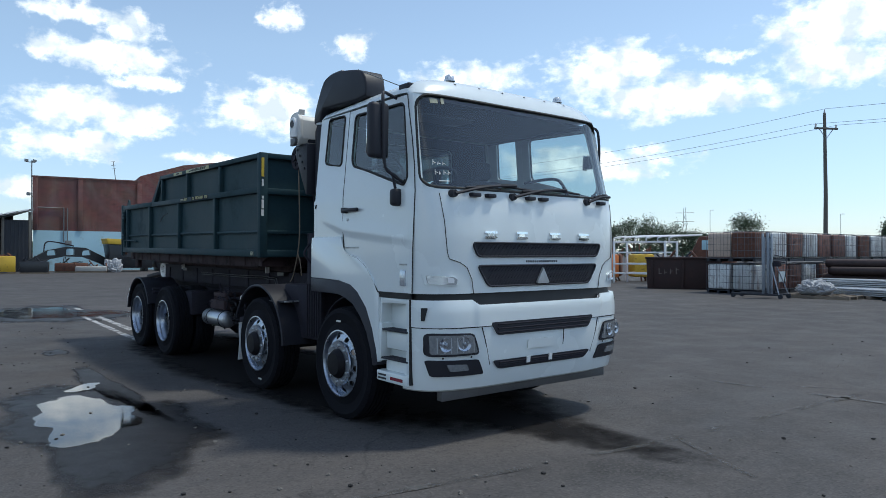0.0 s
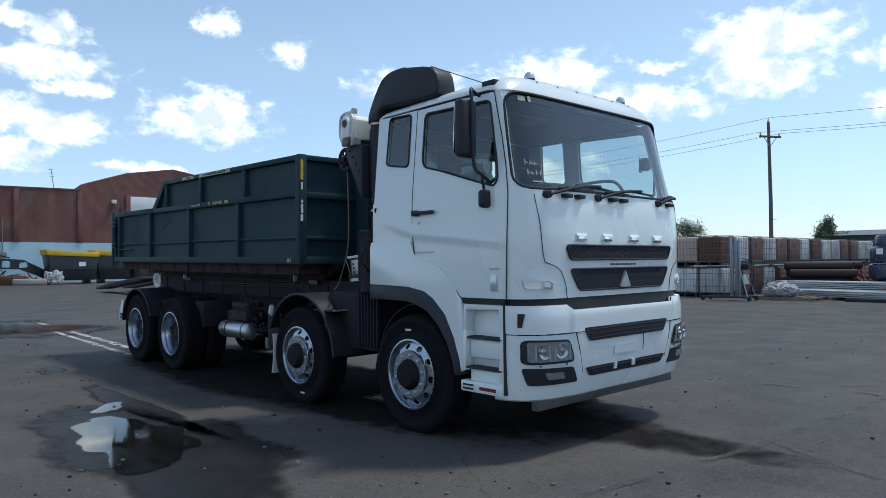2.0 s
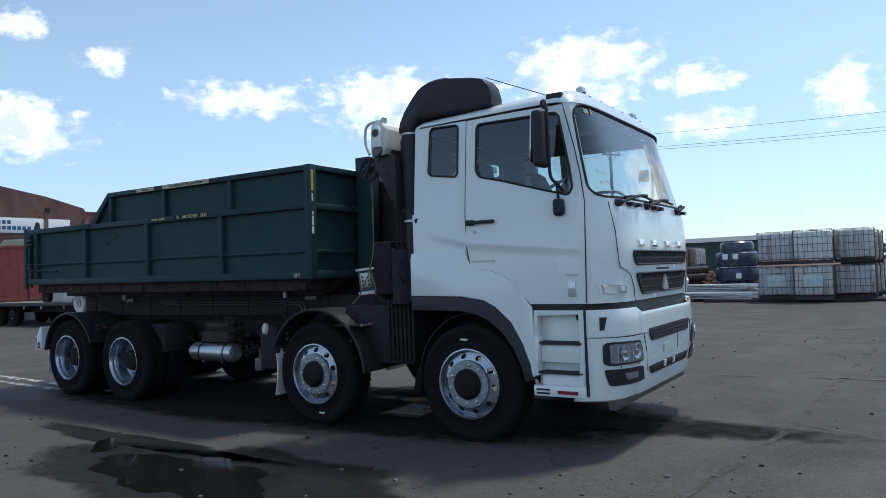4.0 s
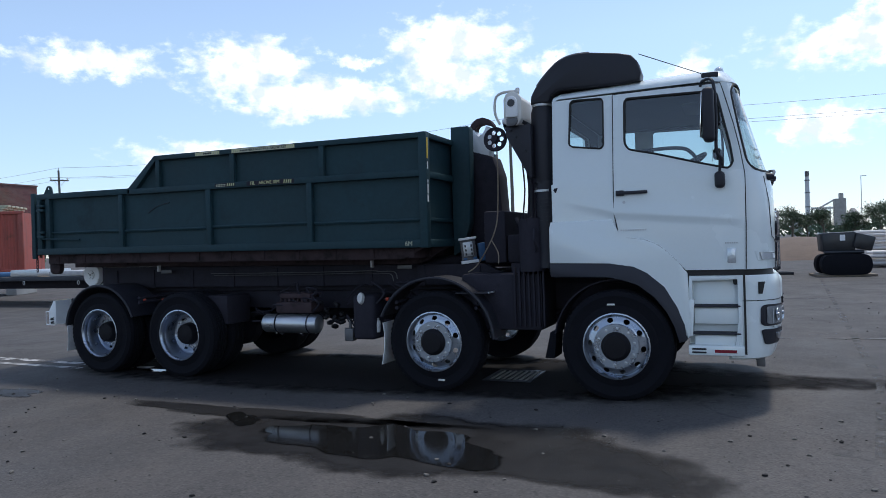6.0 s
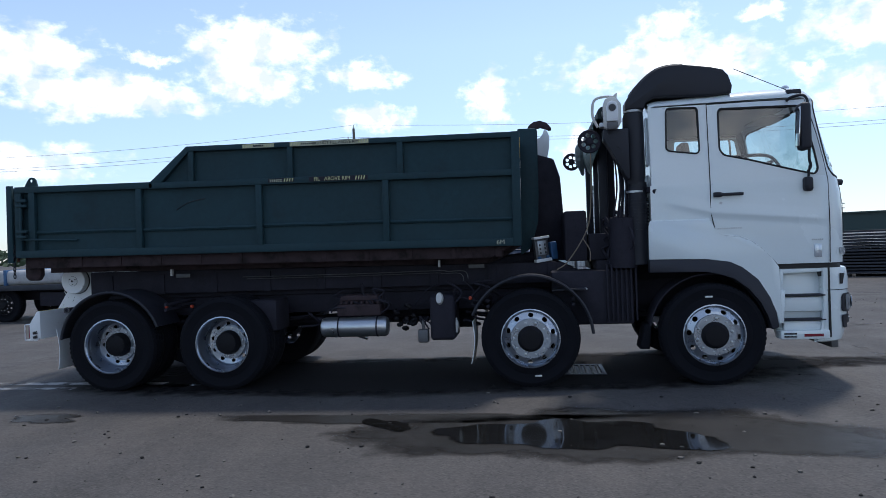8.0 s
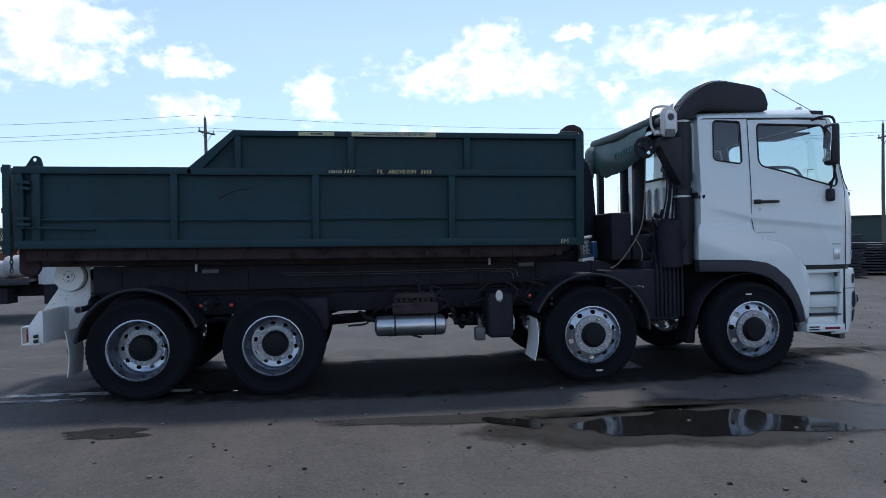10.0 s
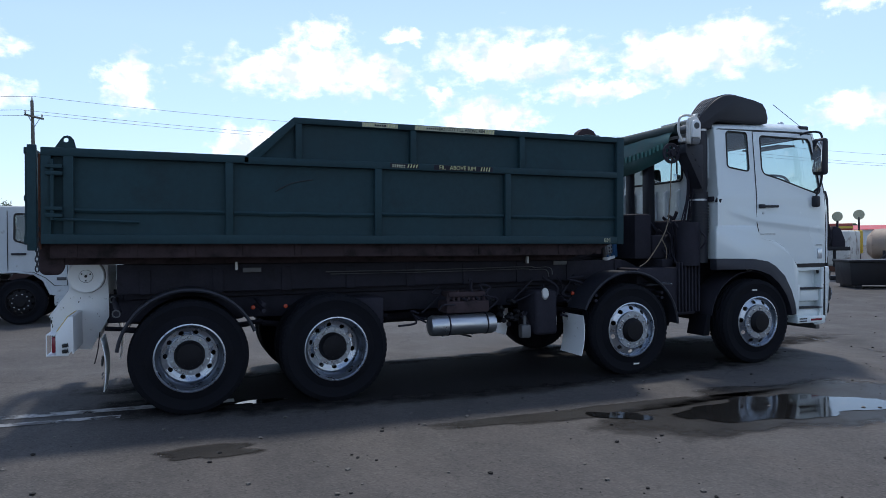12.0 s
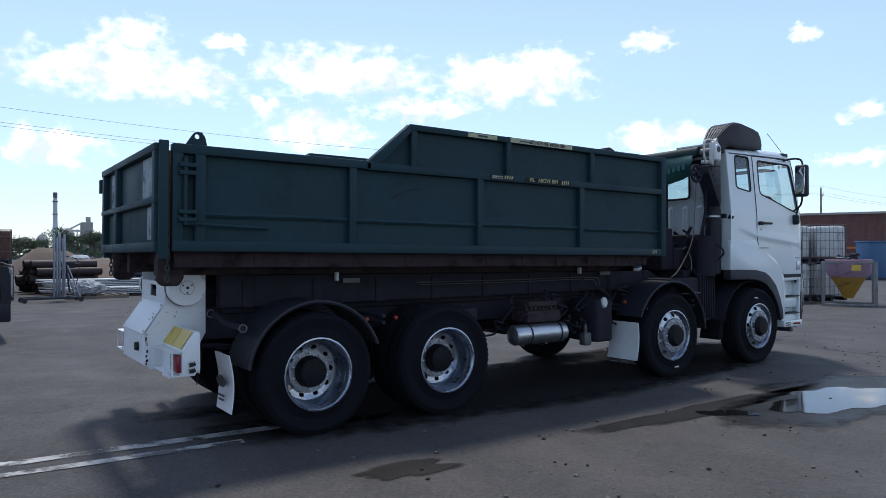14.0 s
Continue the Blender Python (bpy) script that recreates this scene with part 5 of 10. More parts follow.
# ---- wheels ----
def tyre_mesh():
    prof = [(0.298, 0.0), (0.31, -0.006), (0.345, 0.012), (0.375, 0.016), (0.38, 0.02), (0.44, 0.014), (0.47, 0.004), (0.475, 0.008), (0.497, 0.012), (0.515, 0.03)]
    for g in (0.085, 0.125, 0.165, 0.205):
        prof += [(0.525, g - 0.009), (0.511, g - 0.007), (0.511, g + 0.003), (0.525, g + 0.005)]
    prof += [(0.515, 0.262), (0.497, 0.28), (0.44, 0.277), (0.38, 0.275), (0.298, 0.29)]
    bm = lathe(bmesh.new(), prof, (0, 0, 0), (0, 1, 0), 56)
    for k in range(60):
        a = k * math.tau / 60
        for h in (0.022, 0.250):
            tmp = boxm(-0.014, 0.014, h, h + 0.022, 0.498, 0.5165)
            merge(bm, tmp, Matrix.Rotation(a, 4, "Y"))
    me = bpy.data.meshes.new("tyre")
    bm.to_mesh(me)
    bm.free()
    me.materials.append(M_RUBBER)
    me.shade_smooth()
    me.set_sharp_from_angle(angle=radians(35))
    return me


def circle(r, n, cx=0.0, cy=0.0, ry=None, turn=0.0):
    out = []
    for k in range(n):
        a = k * math.tau / n
        x, y = r * math.cos(a), (ry or r) * math.sin(a)
        out.append((cx + x * math.cos(turn) - y * math.sin(turn), cy + x * math.sin(turn) + y * math.cos(turn)))
    return out


def rim_mesh(front_wheel):
    """Alloy disc with ten round hand holes; it bulges out on the steered axles and is dished on the driven ones."""
    bm = bmesh.new()
    disc = 0.02 if front_wheel else 0.195
    ro, rh, hr = (0.276, 0.246, 0.029) if front_wheel else (0.25, 0.213, 0.025)
    prof = [(0.295, 0.02), (0.306, 0.0), (0.312, -0.012), (0.300, -0.014), (0.288, 0.0), (0.282, 0.03), (ro + 0.012, disc + (0.02 if front_wheel else 0.0)), (ro, disc + 0.012)]
    lathe(bm, prof, (0, 0, 0), (0, 1, 0), 48)
    lathe(bm, [(0.295, 0.02), (0.27, 0.06), (0.262, 0.15), (0.27, 0.24), (0.295, 0.28)], (0, 0, 0), (0, 1, 0), 48)
    holes = [circle(hr, 12, rh * math.cos(k * math.tau / 10), rh * math.sin(k * math.tau / 10), hr * 0.8, k * math.tau / 10 + math.pi / 2) for k in range(10)]

    def bulge(r):
        return disc + 0.012 - (0.045 if front_wheel else -0.03) * max(0.0, min(1.0, (ro - r) / 0.06))
    rings = [circle(0.13, 40)]
    sheet(bm, circle(ro + 0.001, 60), holes + rings, lambda a, b: Vector((a, bulge(math.hypot(a, b)), b)), (0, 0.012, 0))
    rp, rd, ri = (0.208, 0.014, 0.136) if front_wheel else (0.188, 0.052, 0.136)
    lathe(bm, [(rp + 0.004, bulge(rp) - 0.001), (rp, bulge(rp) - rd), (ri, bulge(ri) - rd), (ri - 0.003, bulge(ri) + 0.01)], (0, 0, 0), (0, 1, 0), 40)
    me = bpy.data.meshes.new("rim")
    bm.to_mesh(me)
    bm.free()
    me.materials.append(M_ALLOY)
    me.shade_smooth()
    me.set_sharp_from_angle(angle=radians(30))
    return me


def hub_mesh(front_wheel):
    y0 = -0.02 if front_wheel else 0.235
    if front_wheel:
        prof = [(0.138, y0 + 0.05), (0.136, y0 - 0.02), (0.125, y0 - 0.036), (0.112, y0 - 0.05), (0.104, y0 - 0.062), (0.05, y0 - 0.066), (0, y0 - 0.066)]
    else:
        prof = [(0.138, y0 + 0.02), (0.138, y0 - 0.07), (0.133, y0 - 0.09), (0.126, y0 - 0.125), (0.118, y0 - 0.145), (0.105, y0 - 0.152), (0.0, y0 - 0.156)]
    bm = lathe(bmesh.new(), prof, (0, 0, 0), (0, 1, 0), 28)
    if not front_wheel:
        for k in range(8):
            a = k * math.tau / 8
            tube(bm, [(0.1 * math.cos(a), y0 - 0.12, 0.1 * math.sin(a)), (0.1 * math.cos(a), y0 - 0.158, 0.1 * math.sin(a))], 0.012, 6)
    me = bpy.data.meshes.new("hub")
    bm.to_mesh(me)
    bm.free()
    me.materials.append(M_GREASE)
    me.shade_smooth()
    me.set_sharp_from_angle(angle=radians(35))
    return me


def nut_mesh():
    bm = lathe(bmesh.new(), [(0.017, 0.012), (0.017, -0.004), (0.013, -0.006), (0.012, -0.018), (0.0, -0.021)], (0, 0, 0), (0, 1, 0), 8)
    me = bpy.data.meshes.new("wheel_nut")
    bm.to_mesh(me)
    bm.free()
    me.materials.append(M_STEEL)
    return me


TYRE, NUT = tyre_mesh(), nut_mesh()
RIMS = {True: rim_mesh(True), False: rim_mesh(False)}
HUBS = {True: hub_mesh(True), False: hub_mesh(False)}


def wheel(x, side, steered, turn=0.0, owner=truck, z=0.515, y=1.235, dual=True, rim=None):
    m = Matrix.Translation((x, side * y, z)) @ Matrix.Rotation(0 if side < 0 else math.pi, 4, "Z") @ Matrix.Rotation(turn, 4, "Y")
    w = new("wheel", rim or RIMS[steered])
    w.parent = owner
    w.matrix_basis = m
    w["label"] = "dull black steel wheel" if rim else "polished alloy wheel with ten round holes" if steered else "deep-dished alloy wheel of a twin pair"
    for nm, me, off in (("tyre", TYRE, 0.0), ("hub", HUBS[steered], 0.0)):
        o = new(nm, me)
        o.parent = w
        o.matrix_basis = Matrix.Translation((0, off, 0))
    for k in range(10):
        a = (k + 0.5) * math.tau / 10
        o = new("wheel_nut", NUT)
        o.parent = w
        o.matrix_basis = Matrix.Translation(((0.172 if steered else 0.162) * math.cos(a), (-0.022 if steered else 0.188), (0.172 if steered else 0.162) * math.sin(a)))
    if not steered and dual:
        o = new("tyre", TYRE)
        o.parent = w
        o.matrix_basis = Matrix.Translation((0, 0.33, 0))
        o["label"] = "inner twin tyre"
    return w


for side in (-1, 1):
    wheel(0.0, side, True, 0.1)
    wheel(-1.86, side, True, 0.35)
    wheel(-5.27, side, False, 0.2)
    wheel(-6.61, side, False, 0.6)
bm = bmesh.new()
for x, z in ((-0.04, 0.905), (-1.79, 0.12)):
    box(bm, x - 0.035, x + 0.035, -1.236, -1.226, z - 0.008, z + 0.008)
part("tyre_mark", bm, M_WHITETEXT, truck, "white chalk tick on a tyre wall")


# fenders: black bent sheets over axles two and four
def fender(x, a0, a1, r, y0, y1, name="fender"):
    bm = grid_surface(bmesh.new(), lambda a, y: Vector((x + r * math.cos(a), y, 0.52 + r * math.sin(a))), lin(a0, a1, 22), (y0, y0 + 0.02, (y0 + y1) / 2, y1), 0.008)
    lip = [Vector((x + (r - 0.012) * math.cos(a), y0 + 0.004 * (1 if y0 < y1 else -1), 0.52 + (r - 0.012) * math.sin(a))) for a in lin(a0, a1, 26)]
    tube(bm, lip, 0.018, 6)
    part(name, bm, M_BLACK, truck, "black plastic wheel guard")


for side in (-1, 1):
    fender(-1.86, 0.05, 2.75, 0.665, side * 1.235, side * 0.86)
    fender(-6.61, 0.35, 3.0, 0.62, side * 1.235, side * 0.72)
    # pale mud flaps
    for x, z0, z1, y0, y1, nm in ((-2.50, 0.25, 0.70, 0.74, 1.20, "mud_flap"), (-7.33, 0.25, 0.72, 0.76, 1.14, "mud_flap")):
        bm = grid_surface(bmesh.new(), lambda v, y: Vector((x + 0.03 * math.sin(v * 3.0) - (0.02 if x < -5 else -0.02) * v, y, z0 + (z1 - z0) * v)), lin(0, 1, 9), (side * y0, side * y1), 0.008)
        part(nm, bm, M_WHITE_OLD, truck, "pale grey mud flap")
    for x, z in ((-2.30, 0.86), (-2.30, 0.92), (-1.40, 0.86), (-1.40, 0.92), (-5.95, 0.91), (-5.95, 0.97)):
        part("guard_stay", tube(bmesh.new(), [(x, side * 0.5, z), (x, side * 1.2, z)], 0.02, 6), M_CHASSIS, truck)
    for x, z in ((-6.03, 0.93), (-5.72, 0.93), (-2.50, 0.94)):
        part("side_lamp", lathe(bmesh.new(), [(0.0, 0.02), (0.018, 0.014), (0.022, 0.0)], (x, side * 1.02, z), (0, side, 0), 12), M_AMBER, truck, "small amber side lamp")
# rear flap print: plain bars
bm = bmesh.new()
for z, w_ in ((0.535, 0.10), (0.52, 0.18), (0.505, 0.24), (0.49, 0.22), (0.475, 0.20), (0.46, 0.12), (0.38, 0.16), (0.345, 0.12)):
    box(bm, -7.352, -7.347, -0.95 - w_ / 2, -0.95 + w_ / 2, z - 0.008, z + 0.008)
part("flap_print", bm, M_DASH, truck, "dark bars printed on the mud flap")
# bright worn edge of the plate ahead of the second guard
part("guard_plate", boxm(-1.62, -1.262, -1.2, -0.70, 1.005, 1.02, r=0.003), M_BLACK, truck)
for k, (a, b) in enumerate(((-1.195, -1.10), (-1.08, -0.985), (-0.955, -0.86), (-0.835, -0.76))):
    part("guard_strip", boxm(-1.266, -1.252, a, b, 1.008, 1.026, r=0.003), M_STEEL, truck, "worn bright edge" if k == 0 else "")

# air tank with straps, valve block above it, fuel and battery boxes
bm = lathe(bmesh.new(), [(0, 0), (0.06, 0.004), (0.098, 0.022), (0.112, 0.05), (0.112, 0.74), (0.098, 0.77), (0.06, 0.786), (0, 0.79)], (-4.22, -0.93, 0.645), (1, 0, 0), 28)
at_ = part("air_tank", bm, M_TANK, truck, "silver aluminium air tank")
for x in (-4.0, -3.56):
    part("strap", tube(bmesh.new(), [(x - 0.008, -0.93, 0.645), (x + 0.008, -0.93, 0.645)], 0.117, 28), M_CHASSIS, at_)
for x, z in ((-4.05, 0.52), (-3.7, 0.52), (-3.5, 0.53)):
    part("drain_cock", tube(bmesh.new(), [(x, -0.93, 0.55), (x, -0.93, z)], 0.012, 6), M_STEEL, at_)
bm = boxm(-4.02, -3.52, -0.98, -0.70, 0.77, 0.90, r=0.02)
for k in range(8):
    tube(bm, [(-3.98 + k * 0.06, -0.92, 0.90), (-3.98 + k * 0.06, -0.90, 0.97 + 0.02 * (k % 3))], 0.02, 6)
box(bm, -3.98, -3.55, -0.95, -0.7, 0.94, 1.0, 0.015)
part("valve_block", bm, M_UNDER, truck, "brown grimy valve block")
bm = bmesh.new()
rnd = random.Random(8)
for k in range(26):
    x = rnd.uniform(-4.5, -2.4)
    pts = [(x, rnd.uniform(-0.95, -0.75), rnd.uniform(0.6, 0.95))]
    for j in range(3):
        pts.append((pts[-1][0] + rnd.uniform(-0.22, 0.22), pts[-1][1] + rnd.uniform(-0.06, 0.1), max(0.5, min(1.12, pts[-1][2] + rnd.uniform(-0.16, 0.2)))))
    tube(bm, smooth_path(pts, 4), rnd.uniform(0.008, 0.016), 6)
tagged(part("air_hose", bm, M_CHASSIS, truck, "tangle of black air hoses"), kind="stuff")
bm = bmesh.new()
for k in range(16):
    x, z = rnd.uniform(-3.5, -3.1), rnd.uniform(0.6, 0.95)
    lathe(bm, [(0, 0.05), (0.02, 0.045), (0.03, 0.0), (0.02, -0.03)], (x, -0.9, z), (rnd.uniform(-1, 1), -1, rnd.uniform(-0.4, 0.4)), 8)
tagged(part("fitting", bm, M_GREASE, truck), kind="stuff")
part("fuel_tank", boxm(-2.96, -2.68, -1.0, -0.52, 0.48, 0.98, r=0.04, seg=3), M_CHASSIS, truck, "black fuel tank")
bm = lathe(bmesh.new(), [(0, 0.04), (0.036, 0.036), (0.042, 0.018), (0.042, 0)], (-2.84, -0.99, 0.94), (-0.2, -1, 0.25), 16)
for v in bm.verts:
    v.co.z = 0.94 + (v.co.z - 0.94) * 1.6
part("filler_cap", bm, M_GREYBOX, truck, "pale oval filler cap")
bm = boxm(-5.05, -4.72, -1.0, -0.55, 0.62, 0.98, r=0.03)
part("battery_box", bm, M_CHASSIS, truck)
part("drain_bottle", lathe(bmesh.new(), [(0, 0), (0.028, 0.0), (0.033, 0.012), (0.033, 0.10), (0.026, 0.125), (0.014, 0.135), (0.014, 0.16), (0, 0.16)], (-2.69, -0.92, 0.56), (0.08, 0, 1), 14), M_PLASTIC_W, truck, "white plastic drain bottle")
bm = boxm(-3.11, -2.99, -0.95, -0.85, 0.45, 0.60, r=0.02)
tube(bm, [(-3.05, -0.9, 0.60), (-3.05, -0.9, 0.70)], 0.02, 8)
part("relay_valve", bm, M_DULL, truck, "dull cast relay valve")
bm = boxm(-1.62, -0.75, -1.02, -0.45, 0.62, 1.2, r=0.03)
for k in range(7):
    part("shield_rib", boxm(-1.04 + k * 0.05, -1.02 + k * 0.05, -1.05, -1.0, 0.66, 1.26, r=0.005), M_CHASSIS, truck)
part("silencer_box", bm, M_CHASSIS, truck, "black ribbed silencer shield")
bm = prism(bmesh.new(), [(-0.72, 0.36), (-0.66, 0.62), (-0.60, 0.62), (-0.62, 0.36)], -1.1, -0.8, 0.006)
part("splash_flap", bm, M_RUBBER, truck)
bm = boxm(-3.1, -2.6, 0.55, 1.08, 0.44, 1.02, r=0.04)
box(bm, -4.3, -3.2, 0.6, 1.05, 0.52, 1.0, 0.04)
part("side_box", bm, M_CHASSIS, truck)

# ---- tarp mast behind the cab ----
mast = part("tarp_mast", boxm(-1.025, -0.925, -0.46, -0.33, 1.2, 2.80, r=0.01), M_BLACK, truck, "black post of the tarp gear")
for x, y in ((-0.87, -0.25), (-1.01, -0.05), (-1.04, 0.75)):
    part("post", boxm(x - 0.04, x + 0.04, y - 0.05, y + 0.05, 1.2, 2.7, r=0.01), M_BLACK, mast)
part("roll_beam", boxm(-0.93, -0.86, -1.12, 1.0, 2.70, 2.78, r=0.008), M_BLACK, mast)
bm = boxm(-1.12, -0.96, -0.85, 0.85, 1.18, 1.30, r=0.01)
box(bm, -1.45, -1.20, -0.75, 0.75, 1.3, 1.86, 0.03)
box(bm, -1.19, -0.84, -0.75, 0.75, 1.3, 1.60, 0.03)
part("hydraulic_tank", bm, M_CHASSIS, mast, "black hydraulic oil tank")
bm = prism(bmesh.new(), [(-1.03, 2.675), (-1.03, 2.57), (-0.995, 2.53), (-0.80, 2.15), (-0.775, 2.15), (-0.775, 2.675)], -1.18, -0.99, 0.006)
for k in range(4):
    lathe(bm, [(0, 0.012), (0.014, 0.010), (0.014, 0)], (-0.98 + 0.05 * k, -1.18, 2.63 - 0.07 * k), (0, -1, 0), 6)
part("gusset", bm, M_BLACK, mast)
bm = bmesh.new()
for k, (x, y) in enumerate(((-0.94, -1.02), (-0.90, -1.0), (-0.87, -0.96), (-0.84, -1.0), (-0.82, -0.94))):
    tube(bm, smooth_path([(x, y, 2.60), (x + 0.03, y - 0.03, 2.36 - 0.05 * k), (x + 0.045, y - 0.01, 2.05), (x + 0.01 * k, y + 0.05, 1.7), (x, y + 0.1, 1.25)], 5), 0.009 + 0.003 * (k % 3), 6)
tagged(part("hydraulic_hose", bm, M_CHASSIS, mast, "black hoses hanging from the tarp motor"), kind="stuff")
# tarp motor and cords
plate = [(-0.965, 2.70), (-0.965, 2.93), (-0.94, 2.985), (-0.90, 3.0), (-0.86, 3.0), (-0.82, 2.985), (-0.78, 2.93), (-0.78, 2.74), (-0.82, 2.67), (-0.93, 2.67)]
motor = part("tarp_motor", prism(bmesh.new(), plate, -1.15, -1.10, 0.012), M_GREYBOX, mast, "pale grey tarp motor with a folded cover behind it")
shell = [(-0.865, 2.985), (-0.82, 2.972), (-0.79, 2.925), (-0.79, 2.74), (-0.825, 2.685), (-0.86, 2.68), (-0.86, 2.70), (-0.832, 2.705), (-0.806, 2.745), (-0.806, 2.915), (-0.83, 2.955), (-0.865, 2.965)]
part("motor_cover", prism(bmesh.new(), shell, -1.10, -0.52, 0.004), M_GREYBOX, motor, "bent pale steel cover along the roll")
part("motor_can", tube(bmesh.new(), [(-0.92, -1.10, 2.86), (-0.92, -0.96, 2.86)], 0.05, 16), M_DULL, motor, "dull grey motor can")
part("motor_arm", boxm(-1.0, -0.86, -1.10, -1.0, 2.70, 2.75, r=0.01), M_STEEL, motor)
cover = [(-0.935, 2.745), (-0.935, 2.90), (-0.915, 2.945), (-0.875, 2.96), (-0.835, 2.945), (-0.815, 2.90), (-0.815, 2.745)]
part("motor_lid", prism(bmesh.new(), cover, -1.185, -1.148, 0.012), M_WHITE_OLD, motor, "white lid of the motor cover")
part("gear_case", prism(bmesh.new(), [(-0.93, 2.66), (-0.93, 2.738), (-0.82, 2.738), (-0.82, 2.69), (-0.85, 2.66)], -1.18, -1.148, 0.006), M_DULL, motor, "grey gear case")
part("motor_badge", lathe(bmesh.new(), [(0.043, 0.003), (0.045, 0)], (-0.875, -1.185, 2.885), (0, -1, 0), 18), M_STEEL, motor)
part("motor_badge", lathe(bmesh.new(), [(0, 0.006), (0.036, 0.005), (0.038, 0)], (-0.875, -1.185, 2.885), (0, -1, 0), 18), M_DASH, motor, "dark round maker's plate")
bm = tube(bmesh.new(), smooth_path([(-0.84, -1.1, 3.01), (-0.96, -1.1, 3.015), (-1.045, -1.1, 2.985), (-1.07, -1.1, 2.90), (-1.065, -1.1, 2.80), (-1.02, -1.1, 2.70)], 5), 0.014, 8)
prism(bm, [(-0.87, 3.0), (-0.82, 2.985), (-0.815, 3.04), (-0.83, 3.04)], -1.13, -1.07)
part("cable_loop", bm, M_GREYBOX, motor, "grey looped cable")
for ob in [motor] + list(motor.children):
    ob.data.transform(Matrix.Translation((-0.065, -0.08, 0)))
bm = tube(bmesh.new(), smooth_path([(-1.16, -1.08, 2.52), (-1.17, -1.06, 2.0), (-1.22, -1.04, 1.65), (-1.42, -1.0, 1.32), (-1.55, -0.98, 1.22)], 6), 0.007, 6)
tube(bm, smooth_path([(-1.27, -1.03, 1.55), (-1.20, -1.03, 1.42), (-1.20, -1.02, 1.3)], 5), 0.006, 6)
part("pull_cord", bm, M_WOOD, mast, "frayed tan pull cord")


def pulley(c, r, owner):
    loops = [circle(r * 0.22, 10, r * 0.6 * math.cos(k * math.tau / 7), r * 0.6 * math.sin(k * math.tau / 7)) for k in range(7)]
    bm = sheet(bmesh.new(), circle(r, 32), loops, lambda a, b: Vector((c[0] + a, c[1], c[2] + b)), (0, 0.02, 0))
    tube(bm, [(c[0] + r * math.cos(k * math.tau / 32), c[1] + 0.01, c[2] + r * math.sin(k * math.tau / 32)) for k in range(33)], 0.014, 6, caps=False)
    lathe(bm, [(0.03, 0.05), (0.03, -0.03), (0, -0.03)], c, (0, 1, 0), 12)
    part("pulley", bm, M_CHASSIS, owner, "black perforated tarp pulley")


pulley((-1.17, -1.10, 2.57), 0.112, mast)
pulley((-1.24, 1.0, 2.60), 0.105, mast)
# rolled and bunched tarp across the truck
roll = tube(bmesh.new(), [(-1.00, -1.02, 2.875), (-1.005, -0.4, 2.868), (-1.01, 0.1, 2.865), (-1.00, 1.05, 2.89)], 0.072, 18)
rolled = part("tarp_roll", roll, M_TARPROLL, mast, "dark green rolled tarpaulin")


def drape(u, v):
    y = -0.98 + 2.03 * u
    top = 2.84 - 0.02 * math.sin(u * math.pi)
    foot = float(np.interp(y, (-1.05, -0.85, -0.6, -0.2, 0.5, 1.05), (2.62, 2.54, 2.47, 2.40, 2.38, 2.52)))
    return Vector((-1.06 - 0.014 * math.sin(v * 5 + u * 9) - 0.05 * math.sin(v * math.pi), y + 0.01 * math.sin(v * 14), top + (foot - top) * v + 0.005 * math.sin(u * 31 + v * 8)))


part("tarp_bunch", tube(bmesh.new(), smooth_path([(-1.08, 0.90, 2.84), (-1.11, 0.90, 2.70), (-1.12, 0.91, 2.56), (-1.10, 0.90, 2.40)], 4), 0.05, 9, radii=[0.05, 0.07, 0.09, 0.095, 0.09, 0.09, 0.075, 0.076, 0.06, 0.05, 0.034, 0.028, 0.014]), material("faded grey-green tarpaulin", (0.16, 0.19, 0.185), 0.7, var=0.35, scale=14, fine=90, bump=0.5), mast, "faded bunched end of the tarpaulin", smooth=20)
part("tarp_drape", grid_surface(bmesh.new(), drape, lin(0, 1, 41), lin(0, 1, 13), 0.006), M_TARP, mast, "crumpled green tarpaulin hanging from its roll")
bm = bmesh.new()
for k in range(11):
    p = drape(0.06 + k * 0.04, 0.52)
    box(bm, p.x - 0.010, p.x - 0.005, p.y - 0.024, p.y + 0.024, p.z - 0.036, p.z + 0.036)
part("tarp_print", bm, material("pale green print", (0.030, 0.135, 0.115), 0.6, bump=0.1, var=0.5, scale=30), mast, "pale green bars printed on the tarp")
# clutter: hoses and valve gear between cab and hoist
bm = bmesh.new()
rnd = random.Random(21)
for k in range(22):
    x = rnd.uniform(-1.0, -0.7)
    pts = [(x, rnd.uniform(-1.0, -0.4), 1.25)]
    for j in range(4):
        pts.append((max(-1.3, min(-0.64, pts[-1][0] + rnd.uniform(-0.12, 0.1))), pts[-1][1] + rnd.uniform(-0.1, 0.1), pts[-1][2] + rnd.uniform(0.05, 0.2)))
    tube(bm, smooth_path(pts, 4), rnd.uniform(0.01, 0.022), 6)
tagged(part("hydraulic_hose", bm, M_CHASSIS, mast, "tangle of black hydraulic hose"), kind="stuff")
part("pump_box", boxm(-0.92, -0.66, -0.86, -0.4, 1.3, 1.78, r=0.03), M_CHASSIS, mast)
part("air_cleaner", tube(bmesh.new(), [(-0.84, -0.98, 1.22), (-0.84, -0.98, 1.75)], 0.14, 20), M_CHASSIS, mast)
VB = pose(-1.70, -0.56, 1.45, 0, -6, 28)


def placed(bm):
    bmesh.ops.transform(bm, matrix=VB, verts=bm.verts)
    return bm


